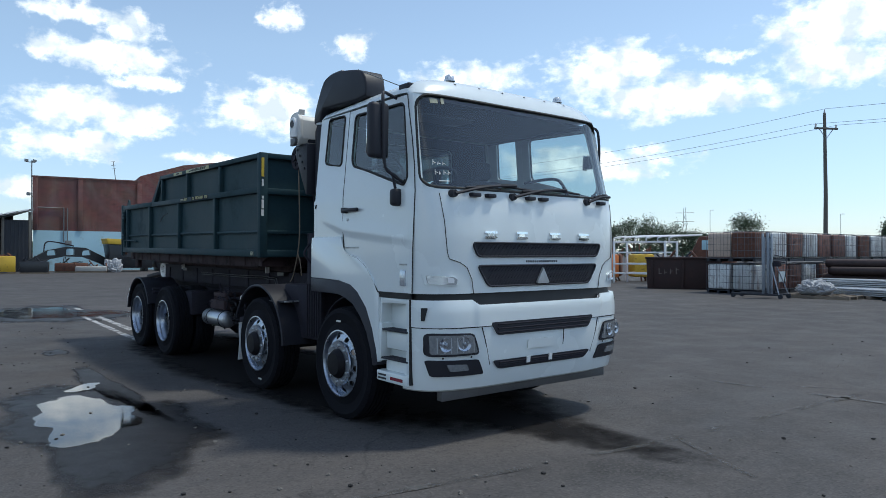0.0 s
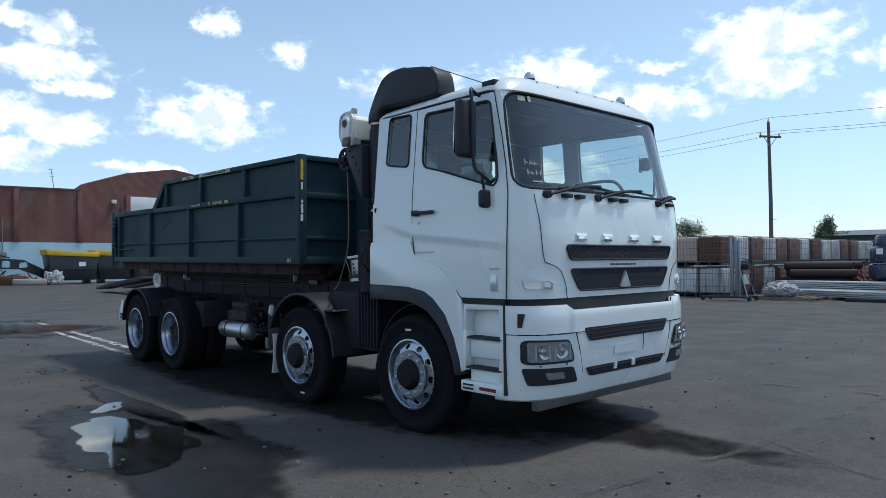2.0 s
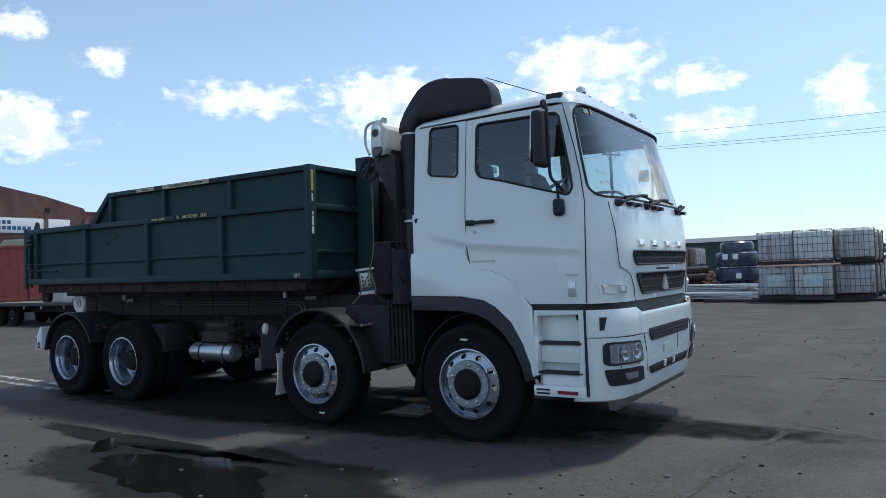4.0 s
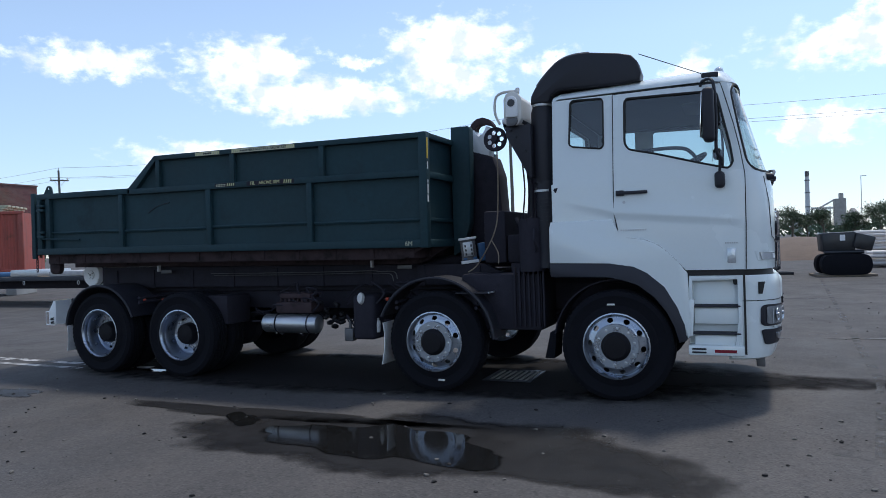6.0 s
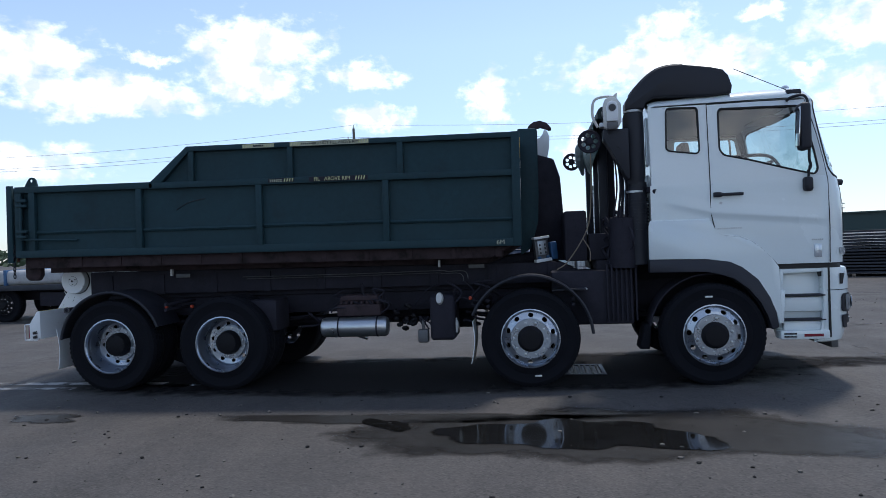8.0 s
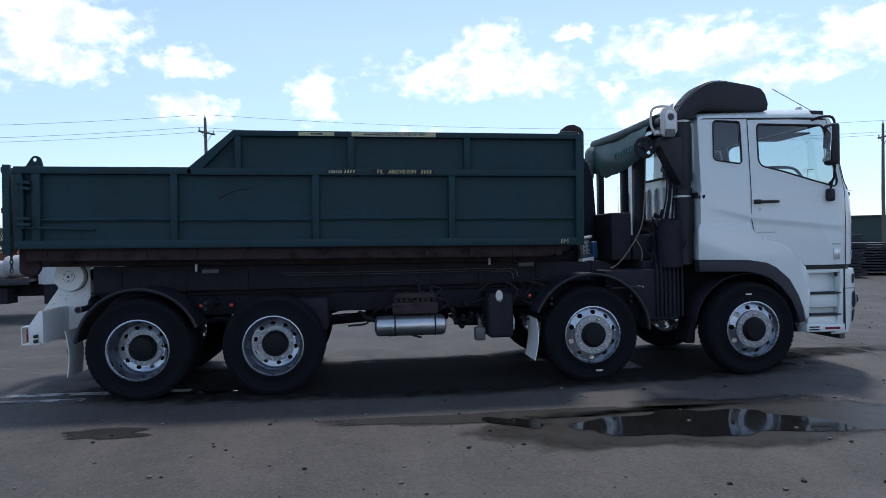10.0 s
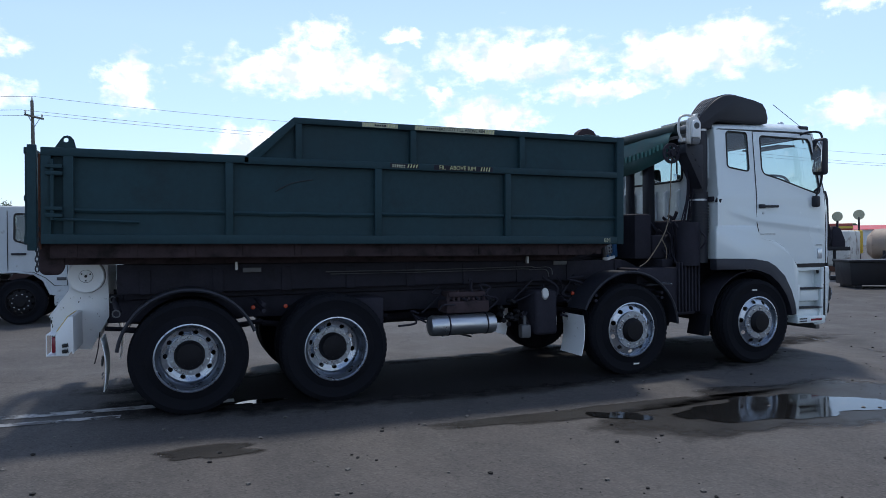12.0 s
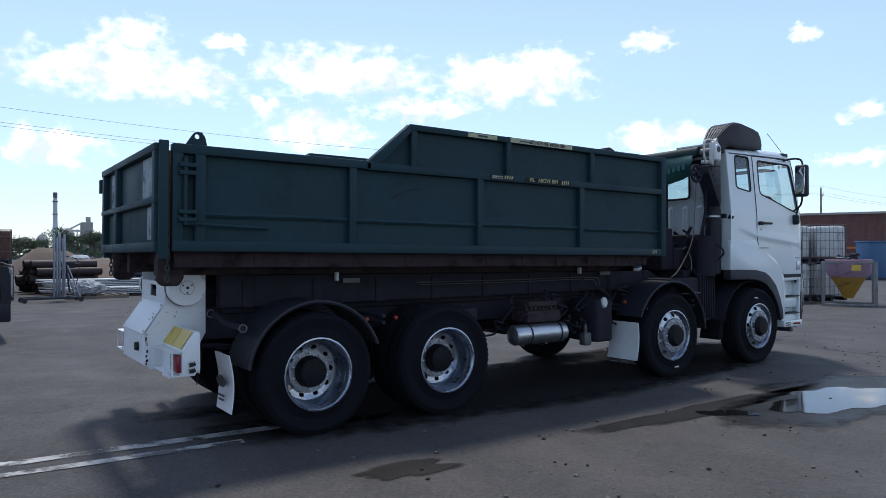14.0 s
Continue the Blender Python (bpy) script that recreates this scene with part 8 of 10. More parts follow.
def ibc_parts():
    tank = boxm(-0.58, 0.58, -0.48, 0.48, 0.16, 1.12, r=0.07, seg=3)
    cap = lathe(bmesh.new(), [(0.11, 0), (0.11, 0.04), (0.0, 0.045)], (0, 0, 1.12), (0, 0, 1), 14)
    A, B = 0.60, 0.50
    cage = tube(bmesh.new(), [(-A, -B, 1.16), (A, -B, 1.16), (A, B, 1.16), (-A, B, 1.16), (-A, -B, 1.16)], 0.008, 4)
    hoop = tube(bmesh.new(), [(-A, -B, 0), (A, -B, 0), (A, B, 0), (-A, B, 0), (-A, -B, 0)], 0.008, 4)
    upright = tube(bmesh.new(), [(0, 0, 0.13), (0, 0, 1.16)], 0.0065, 4)
    lab = boxm(-0.30, 0.30, -0.518, -0.513, 0.45, 0.85)
    lab2 = boxm(0.613, 0.618, -0.25, 0.25, 0.5, 0.85)
    out = []
    for nm, bm, mt in (("cage", cage, M_CAGE), ("cap", cap, M_DARKSTEEL), ("label_sheet", lab, M_FADEDLABEL), ("label_sheet", lab2, M_BLUELABEL), ("hoop", hoop, M_CAGE), ("upright", upright, M_CAGE)):
        me = bpy.data.meshes.new(nm)
        bm.to_mesh(me)
        bm.free()
        me.materials.append(mt)
        out.append((nm, me))
    tanks = []
    for mt in (M_PLASTIC_W, M_PLASTIC_R, M_RUST, material("yellowed bulk-tank plastic", (0.55, 0.42, 0.34), 0.45, var=0.2, scale=2, fine=30, bump=0.1, dirt=(0.3, 0.15, 0.1), dirt_amount=0.2, dirt_scale=2)):
        me = bpy.data.meshes.new("tank")
        tank.to_mesh(me)
        me.materials.append(mt)
        me.shade_smooth()
        me.set_sharp_from_angle(angle=radians(35))
        tanks.append(me)
    tank.free()
    return tanks, out


IBC_TANKS, IBC_BITS = ibc_parts()
random.seed(6)
IBC_LABEL = ("white plastic bulk container in a wire cage", "rust-stained plastic bulk container in a wire cage", "dark brown plastic bulk container in a wire cage", "yellowed plastic bulk container in a wire cage")


def ibc(x, y, z, turn, kind, group, label_side=0):
    ob = thing("bulk_container", IBC_LABEL[kind] + (" stacked on another" if z > 0.5 else " standing on a pallet"), "container", group, at=local(x, y, turn, z))
    t = new("tank", IBC_TANKS[kind])
    t.parent = ob
    pallet(ob, -0.6, -0.5, mat=M_DARKSTEEL)
    for i, (nm, me) in enumerate(IBC_BITS[:4]):
        if i >= 2 and (i - 2 != label_side or random.random() > (0.12 if group.startswith("long") else 0.45)):
            continue
        o = new(nm, me)
        o.parent = ob
        if nm != "cage":
            continue
        # the wires of the cage, each on a shared mesh
        for z in (0.17, 0.42, 0.67, 0.92):
            w = new("hoop", IBC_BITS[4][1])
            w.parent = o
            w.location = (0, 0, z)
        for k in range(30):
            w = new("upright", IBC_BITS[5][1])
            w.parent = o
            w.location = (-0.6 + 1.2 * (k // 2) / 8, -0.5 + (k % 2), 0) if k < 18 else (-0.6 + 1.2 * (k % 2), -0.5 + ((k - 18) // 2 + 1) / 7, 0)
    return ob


rnd = random.Random(12)
# long double row running away behind the truck
for k in range(14):
    for z in (0.0, 1.24):
        kind = (2, 0, 1, 0, 1, 1, 0, 2, 0, 0, 1, 1, 0, 0)[k] if z else (0, 1, 1, 0, 1, 1, 1, 0, 1, 1, 1, 0, 1, 1)[k]
        ibc(-8.0 + k * 0.03 + rnd.uniform(-0.04, 0.04), 21.7 + k * 1.27, z, 90 + rnd.uniform(-3, 3), kind, "long row of bulk containers", 0)
        if k < 3:
            ibc(-9.05 + rnd.uniform(-0.03, 0.03), 21.7 + k * 1.27, z, -90 + rnd.uniform(-3, 3), 3 if z else 0, "long row of bulk containers", 1)
# white stacks
for k in range(3):
    for z in (0.1, 1.33):
        ibc(-0.62 + k * 1.2, (21.3, 20.85, 21.7)[k], z, 2 + rnd.uniform(-4, 4), 0, "white stacked bulk containers", 0)
for k in range(2):
    for z in (0.1, 1.27):
        ibc(1.85 + 0.1 * k, 22.9 + k * 1.1, z, 4, 3 if k == 0 else 0, "white stacked bulk containers", 0)
for k in range(4):
    tagged(finish("timber_bearer", boxm(-3.2 + 0.2 * k, 2.9 - 0.1 * k, 20.9 + k * 0.33, 21.02 + k * 0.33, 0.0, 0.10, r=0.01), M_DARKSTEEL), "dark flat bearer lying on the asphalt", "bearer", "dark bearers")
for k in range(2):
    for z in (0.0, 1.17):
        ibc(13.3 - k * 1.05, 4.7 + k * 0.55, z + 0.04, 62, 0, "caged containers by the hopper", 0)

# dark skip, white frame rack and an old truck cab beyond it
M_SKIP = material("dark rusted skip steel", (0.035, 0.017, 0.016), 0.75, var=0.4, scale=3, fine=30, bump=0.4, dirt=(0.09, 0.04, 0.03), dirt_amount=0.1, dirt_scale=3)
M_OLDPAINT = material("old flaking pale paint", (0.16, 0.13, 0.12), 0.8, var=0.4, scale=14, bump=0.2, dirt=(0.05, 0.03, 0.025), dirt_amount=0.4, dirt_scale=12)
skip = thing("scrap_skip", "dark rusty open skip with faded white paint marks", "skip", at=local(-12.0, 23.4, 28))
part("skip_shell", prism(bmesh.new(), [(-1.5, 0.0), (-1.55, 1.33), (1.55, 1.33), (1.5, 0.0)], -0.8, 0.8, 0.02), M_SKIP, skip)
for x in (-1.3, 0.0, 1.3):
    part("skip_rib", boxm(x - 0.05, x + 0.05, -0.86, -0.8, 0.0, 1.25, r=0.01), M_SKIP, skip)
part("skip_rim", boxm(-1.6, 1.6, -0.88, 0.88, 1.31, 1.39, r=0.02), M_SKIP, skip)
for k, (w, h) in enumerate(((0.13, 0.26), (0.10, 0.20), (0.11, 0.24), (0.13, 0.28))):
    x = -1.02 + k * 0.24
    part("paint_bar", boxm(x, x + w * 0.3, -0.806, -0.802, 0.64, 0.64 + h), M_OLDPAINT, skip, "faded painted bar")
    part("paint_bar", boxm(x + w * 0.3, x + w, -0.806, -0.802, 0.64 + 0.06 * k, 0.68 + 0.06 * k), M_OLDPAINT, skip)
rnd3 = random.Random(52)
for k in range(14):
    x, y = rnd3.uniform(-1.3, 1.3), rnd3.uniform(-0.6, 0.6)
    part("scrap_bar", tube(bmesh.new(), [(x, y, 1.2), (x + rnd3.uniform(-0.6, 0.6), y + rnd3.uniform(-0.2, 0.2), rnd3.uniform(1.38, 1.72))], rnd3.uniform(0.025, 0.06), 6), M_RUST if k % 2 else M_DARKSTEEL, skip)
rack = thing("white_frame_rack", "white tubular steel frame rack in the scrap yard", "rack", at=local(-16.6, 27.0, 12))
bm = bmesh.new()
for x in (-1.4, 1.4):
    for y in (-0.8, 0.8):
        box(bm, x - 0.05, x + 0.05, y - 0.05, y + 0.05, 0.0, 2.2, 0.01)
for z in (0.5, 1.0, 1.6, 2.15):
    for y in (-0.8, 0.8):
        box(bm, -1.4, 1.4, y - 0.04, y + 0.04, z - 0.04, z + 0.04, 0.01)
part("rack_frame", bm, M_WHITE_OLD, rack)
for k in range(6):
    part("rack_bar", tube(bmesh.new(), smooth_path([(-1.4 + k * 0.6, -0.8, 2.2), (-1.2 + k * 0.6, -0.8, 2.4), (0.2 + k * 0.5, 0.8, 2.5)], 4), 0.04, 6), M_WHITE_OLD, rack)
oldcab = thing("old_truck_cab", "faded orange old truck cab among scrap", "truck cab", at=local(-14.6, 30.5, 20))
part("cab_shell", prism(bmesh.new(), [(-1.0, 0.9), (-1.05, 1.7), (-0.7, 2.45), (0.8, 2.5), (0.95, 0.9)], -0.9, 0.9, 0.08), M_RUST, oldcab)
part("cab_glass", boxm(-0.55, 0.5, -0.915, -0.90, 1.75, 2.25, r=0.004), M_BLUEPAINT, oldcab)
part("cab_base", boxm(-1.2, 1.2, -0.8, 0.8, 0.0, 0.9, r=0.05), M_RUST, oldcab)
for k, (x, y, mt) in enumerate(((-18.6, 26.2, M_ORANGE), (-19.6, 28.0, M_RUST), (-18.0, 28.6, M_YELLOWP), (-20.5, 26.6, M_RUST))):
    ob = thing("scrap_machine", "rusty old machine standing in the scrap yard", "machine", "scrap machines", at=local(x, y, 30 * k))
    part("body", boxm(-0.6, 0.6, -0.45, 0.45, 0.25, 1.5, r=0.1, seg=2), mt, ob)
    bm = bmesh.new()
    for j in range(6):
        tube(bm, [(rnd.uniform(-0.7, 0.7), rnd.uniform(-0.5, 0.5), 0.0), (rnd.uniform(-0.7, 0.7), rnd.uniform(-0.5, 0.5), rnd.uniform(1.4, 2.1))], 0.05, 6)
    part("frame", bm, M_RUST, ob)

# material lift with a silver mast
M_LIFT = material("dulled aluminium mast", (0.30, 0.33, 0.37), 0.5, 0.5, var=0.2, scale=6, bump=0.1)
lift = thing("material_lift", "silver aluminium material lift with a tall mast", "lift", at=local(-6.3, 19.5, 4))
for x, y, w, z1 in ((-0.15, 0.0, 0.026, 2.25), (-0.075, -0.05, 0.022, 2.12), (0.01, 0.02, 0.032, 2.28), (0.085, -0.05, 0.016, 2.1), (0.15, 0.0, 0.026, 2.22)):
    part("mast_rail", boxm(x - w, x + w, y - 0.05, y + 0.05, 0.12, z1, r=0.008), M_LIFT, lift)
for z in (0.3, 1.0, 1.7, 2.1):
    part("mast_tie", boxm(-0.17, 0.17, 0.05, 0.09, z - 0.04, z + 0.04, r=0.006), M_DARKSTEEL, lift)
part("winch", boxm(0.22, 0.45, -0.1, 0.1, 1.1, 1.3, r=0.03), M_CHASSIS, lift)
for s in (-1, 1):
    part("stay", tube(bmesh.new(), [(0.2, s * 0.2, 1.2), (0.55, s * 0.4, 0.15)], 0.022, 6), M_LIFT, lift)
bm = bmesh.new()
for s in (-1, 1):
    box(bm, -1.1, 0.65, s * 0.35 - 0.04, s * 0.35 + 0.04, 0.10, 0.17, 0.01)
    box(bm, -0.05, 0.05, min(0, s * 0.35), max(0, s * 0.35), 0.10, 0.17, 0.01)
    for x in (-1.05, 0.58):
        lathe(bm, [(0, -0.03), (0.08, -0.03), (0.08, 0.03), (0, 0.03)], (x, s * 0.35, 0.08), (0, 1, 0), 12)
part("lift_base", bm, M_DARKSTEEL, lift)
bm = bmesh.new()
tube(bm, [(0.3, 0, 0.3), (0.2, 0, 1.2), (0.6, 0, 1.25)], 0.03, 6)
tube(bm, smooth_path([(0.2, 0.1, 1.5), (0.6, 0.1, 1.3), (0.5, 0.1, 0.4)], 4), 0.015, 5)
part("lift_arm", bm, M_DARKSTEEL, lift)

lumpy(-5.3, 20.9, 0.60, 0.46, 8, M_BAG, "bulk_bag", "slumped white plastic sheeting on a pallet", "sheeting", 0.12)
pallet(thing("pallet", "grey weathered timber pallet lying on the asphalt", "pallet", at=local(-6.0, 20.4)), 0, 0, 2.0, 1.3)


def bars(name, label, cat, x, y, turn, length, rows, cols, r, dx, dz, mat, kind="tube", group="", jitter=0.15, z0=0.1):
    """A stack of long bars, each an object of its own on shared meshes."""
    ob = thing(name, label, cat, group, at=local(x, y, turn))
    rnd = random.Random(int(x * 13 + y * 7) + rows)
    first = None
    for j in range(rows):
        for i in range(cols):
            m = pose(rnd.uniform(-jitter, jitter), (i - (cols - 1) / 2) * dx + (0.5 * dx if j % 2 and kind == "tube" else 0), z0 + r + j * dz, 0, 0, rnd.uniform(-1.0, 1.0) * jitter * 3)
            if first is None:
                if kind == "tube":
                    bm = lathe(bmesh.new(), [(r * 0.86, 0.0), (r, 0.0), (r, length), (r * 0.86, length), (r * 0.86, 0.0)], (-length / 2, 0, 0), (1, 0, 0), 12)
                else:
                    bm = boxm(-length / 2, length / 2, -dx * 0.46, dx * 0.46, -r, r, r=0.008, seg=1)
                first = part("bar", bm, mat, ob)
                first.matrix_basis = m
            else:
                again(first, ob, m)
    for xx in (-length * 0.3, 0.0, length * 0.3):
        part("bearer", boxm(xx - 0.06, xx + 0.06, -cols * dx / 2 - 0.1, cols * dx / 2 + 0.1, max(0.0, z0 - 0.1), z0, r=0.01), M_WOOD, ob)
    return ob


bars("aluminium_bundle", "bright aluminium sections bundled on bearers", "metal bundle", -3.9, 23.6, -8, 4.0, 8, 9, 0.022, 0.125, 0.065, M_STEEL, "box", "metal bundles", 0.75)
bars("aluminium_bundle", "bright aluminium sections bundled on bearers", "metal bundle", -3.7, 22.1, -14, 3.4, 4, 9, 0.022, 0.12, 0.062, M_STEEL, "box", "metal bundles", 0.8)
M_OLDPIPE = material("rust-brown steel pipe", (0.040, 0.026, 0.026), 0.6, 0.2, var=0.4, scale=5, fine=40, bump=0.3, random=0.3)
bars("steel_pipe_stack", "short rust-brown steel pipes heaped on bearers", "pipes", -5.6, 25.6, 8, 2.4, 4, 3, 0.17, 0.38, 0.30, M_OLDPIPE, "tube", "pipe stacks", 0.3)
coil = thing("wrapped_coils", "navy shrink-wrapped coils stacked high", "coils", at=local(-2.75, 25.3))
for k, (r, z) in enumerate(((0.88, 0.0), (0.90, 0.64), (0.86, 1.28), (0.68, 1.72))):
    bm = lathe(bmesh.new(), [(r * 0.5, 0.1), (r * 0.86, 0.0), (r * 0.97, 0.06), (r, 0.16), (r * 0.985, 0.3), (r, 0.42), (r * 0.96, 0.56), (r * 0.84, 0.62), (r * 0.5, 0.58)], (0, 0, z), (0, 0, 1), 40)
    part("coil", bm, M_NAVY, coil)
for k, (a, z) in enumerate(((-0.3, 1.8), (0.1, 1.8), (0.2, 1.0))):
    part("label_sheet", boxm(a - 0.1, a + 0.1, -0.97, -0.88, z - 0.2, z + 0.02), M_SIGN, coil)
tub = thing("black_tubs", "black plastic tubs piled on a tracked undercarriage", "tubs", at=local(4.3, 19.9, 5))
part("tub", prism(bmesh.new(), [(-0.62, 0.85), (-0.66, 1.50), (0.40, 1.52), (0.36, 0.85)], -0.45, 0.45, 0.05), M_BLACKPOLY, tub)
tmp = boxm(-0.3, 0.3, -0.35, 0.35, 0, 0.5, r=0.05)
part("tub", tmp, M_BLACKPOLY, tub).matrix_basis = pose(0.55, -0.2, 0.92, 0, 16, 0)
tr = rounded([(-0.72, 0.06), (0.80, 0.06), (0.80, 0.76), (-0.72, 0.76)], 0.34, 6)
part("track", prism(bmesh.new(), tr, -0.75, -0.25, 0.03), M_RUBBER, tub, "black rubber track")
part("track", prism(bmesh.new(), tr, 0.25, 0.75, 0.03), M_RUBBER, tub, "black rubber track")
part("label_sheet", boxm(-0.1, 0.06, -0.456, -0.451, 1.22, 1.42), M_SIGN, tub)
part("pallet_base", boxm(-0.9, 0.95, -0.7, 0.7, 0.0, 0.08, r=0.01), M_WOOD, tub)
for k in range(4):
    part("pipe_end", tube(bmesh.new(), [(-0.6 + k * 0.05, -0.5 + k * 0.3, 0.82), (0.6, -0.5 + k * 0.3, 0.82)], 0.06, 8), M_BLACKPOLY, tub)

bars("plastic_pipe_stack", "long pale plastic pipes stacked high", "pipes", 10.6, 27.4, -14, 9.5, 10, 8, 0.075, 0.165, 0.145, M_PIPE, "tube", "pipe stacks", 0.12)
bars("steel_bar_stack", "dark steel bars stacked in layers", "steel bars", 11.2, 17.0, -24, 6.4, 14, 7, 0.034, 0.29, 0.108, M_DARKSTEEL, "box", "steel stacks", 0.22)
bars("steel_bar_stack", "dark steel bars stacked in layers", "steel bars", 16.6, 16.6, -22, 5.0, 11, 6, 0.034, 0.34, 0.108, M_DARKSTEEL, "box", "steel stacks", 0.22)
mats = thing("track_mats", "low black mats with an orange frame on the asphalt", "mats", at=local(7.2, 18.6, -10))
for k in range(4):
    part("mat", boxm(-1.2 + 0.1 * k, 1.3 + 0.06 * k, -0.6, 0.6, 0.12 + k * 0.09, 0.19 + k * 0.09, r=0.01), M_BLACKPOLY, mats)
part("mat_frame", boxm(-1.4, 1.5, -0.7, 0.7, 0.0, 0.11, r=0.01), M_ORANGE, mats)
bars("plastic_pipe_stack", "pale plastic pipes in a low pile", "pipes", 10.0, 25.3, -16, 8.0, 4, 8, 0.075, 0.165, 0.145, M_PIPE, "tube", "pipe stacks", 0.2)
lumpy(-6.0, 27.4, 1.0, 0.95, 14, M_BLACKPOLY, "rubber_heap", "dark heap of folded rubber sheeting", "heap")
lumpy(-4.7, 28.6, 0.9, 0.9, 19, M_RUST, "scrap_heap", "rusty dark heap of scrap steel", "heap")

vat = thing("white_drum_tank", "white plastic storage tank among scrap", "tank", at=local(-4.2, 31.0))
part("tank_wall", lathe(bmesh.new(), [(0, 0), (0.46, 0.0), (0.475, 0.08), (0.46, 0.48), (0.475, 0.52), (0.46, 0.56), (0.46, 1.0), (0.475, 1.04), (0.46, 1.08), (0.44, 1.40), (0.33, 1.52), (0, 1.56)], (0, 0, 0), (0, 0, 1), 28), M_PLASTIC_W, vat)
part("lid", lathe(bmesh.new(), [(0.14, 1.52), (0.15, 1.59), (0, 1.60)], (0, 0, 0), (0, 0, 1), 16), M_DULL, vat)
# knuckle-boom crane on its stand
M_CRANE = material("oily black crane paint", (0.014, 0.014, 0.018), 0.5, spec=0.3, var=0.3, scale=5, fine=40, bump=0.3)
crane = thing("loader_crane", "black folded loader crane parked on a steel stand", "crane", at=local(15.1, 11.2, -35))
part("stand_beam", boxm(-0.9, 1.0, -0.3, 0.3, 0.0, 0.14, r=0.02), M_CRANE, crane)
part("stand_leg", boxm(-0.75, -0.25, -0.2, 0.2, 0.14, 1.05, r=0.02), M_CRANE, crane)
part("stand_top", boxm(-0.95, 1.1, -0.25, 0.25, 1.05, 1.19, r=0.02), M_CRANE, crane)
part("boom", prism(bmesh.new(), [(-0.10, 1.15), (-0.14, 2.1), (-0.06, 3.1), (0.02, 3.22), (0.34, 3.22), (0.40, 2.9), (0.42, 1.9), (0.55, 1.15)], -0.2, 0.2, 0.04), M_CRANE, crane, "folded black boom")
part("inner_boom", boxm(0.12, 0.24, -0.24, -0.2, 1.3, 3.15, r=0.01), M_CHASSIS, crane)
part("column", prism(bmesh.new(), [(-0.62, 1.15), (-0.66, 1.65), (-0.58, 2.05), (-0.50, 2.3), (-0.30, 2.32), (-0.26, 1.9), (-0.22, 1.15)], -0.22, 0.22, 0.05), M_CRANE, crane)
part("ram", tube(bmesh.new(), [(-0.24, -0.15, 1.2), (-0.20, -0.15, 2.95)], 0.055, 10), M_CRANE, crane)
part("valve_group", prism(bmesh.new(), [(0.5, 1.15), (0.46, 1.7), (0.56, 1.95), (0.80, 1.85), (0.95, 1.4), (0.95, 1.15)], -0.25, 0.2, 0.06), M_CHASSIS, crane)
part("round_cover", lathe(bmesh.new(), [(0, 0.03), (0.17, 0.03), (0.18, 0), (0, -0.03)], (0.72, -0.1, 2.28), (0, -1, 0), 18), M_STICKER, crane, "pale round cover")
part("cover_stem", tube(bmesh.new(), [(0.72, -0.1, 1.8), (0.72, -0.1, 2.12)], 0.04, 6), M_CRANE, crane)
rnd2 = random.Random(44)
for k in range(9):
    x = rnd2.uniform(-0.35, 0.5)
    pts = [(x, -0.26, rnd2.uniform(2.6, 3.2)), (x + rnd2.uniform(-0.25, 0.05), -0.3, rnd2.uniform(2.3, 3.1)), (x + rnd2.uniform(-0.2, 0.2), -0.3, rnd2.uniform(1.5, 2.2)), (x + rnd2.uniform(-0.2, 0.3), -0.26, rnd2.uniform(1.1, 1.5))]
    part("hose", tube(bmesh.new(), smooth_path(pts, 5), 0.022, 6), M_CHASSIS, crane)
for x in (0.1, 0.35, 0.62):
    part("leg_pipe", tube(bmesh.new(), [(x, -0.1, 0.45), (x, -0.1, 1.08)], 0.055, 8), M_CRANE, crane)
# dark parts bin with a sheet of paper on it
dbin = thing("steel_parts_bin", "dark steel parts bin with a paper sheet taped on", "bin", at=local(13.3, 7.2, -30))
part("bin_shell", prism(bmesh.new(), [(-1.1, 0.1), (-1.15, 0.80), (1.15, 0.80), (1.1, 0.1)], -0.6, 0.6, 0.02), M_CRANE, dbin)
part("bin_rim", boxm(-1.2, 1.2, -0.65, 0.65, 0.78, 0.85, r=0.01), M_CRANE, dbin)
part("label_sheet", boxm(0.15, 0.5, -0.640, -0.618, 0.35, 0.7), M_SIGN, dbin)
for x in (-0.9, 0.9):
    part("bin_foot", boxm(x - 0.08, x + 0.08, -0.6, 0.6, 0.0, 0.1), M_CRANE, dbin)
# kibble hopper in its frame
M_KIBBLE = material("scraped ochre paint", (0.40, 0.23, 0.035), 0.6, var=0.25, scale=3, fine=40, bump=0.2, dirt=(0.10, 0.06, 0.045), dirt_amount=0.35, dirt_scale=3)
kib = thing("concrete_hopper", "yellow and faded mauve hopper in a steel frame", "hopper", at=local(12.1, 3.25, -62) @ Matrix.Scale(0.9, 4))
part("cone", lathe(bmesh.new(), [(0.14, 0.22), (0.18, 0.3), (0.46, 0.82), (0.55, 0.92)], (0, 0, 0), (0, 0, 1), 4 * 6), M_KIBBLE, kib)
part("drum_wall", lathe(bmesh.new(), [(0.55, 0.90), (0.64, 1.05), (0.66, 1.42), (0.69, 1.44), (0.65, 1.46), (0.6, 1.3)], (0, 0, 0), (0, 0, 1), 24), M_PINK, kib, "faded mauve upper drum")
for x in (-0.72, 0.72):
    for y in (-0.6, 0.6):
        part("frame_post", boxm(x - 0.04, x + 0.04, y - 0.04, y + 0.04, 0.0, 1.40, r=0.006), M_CORRUG, kib)
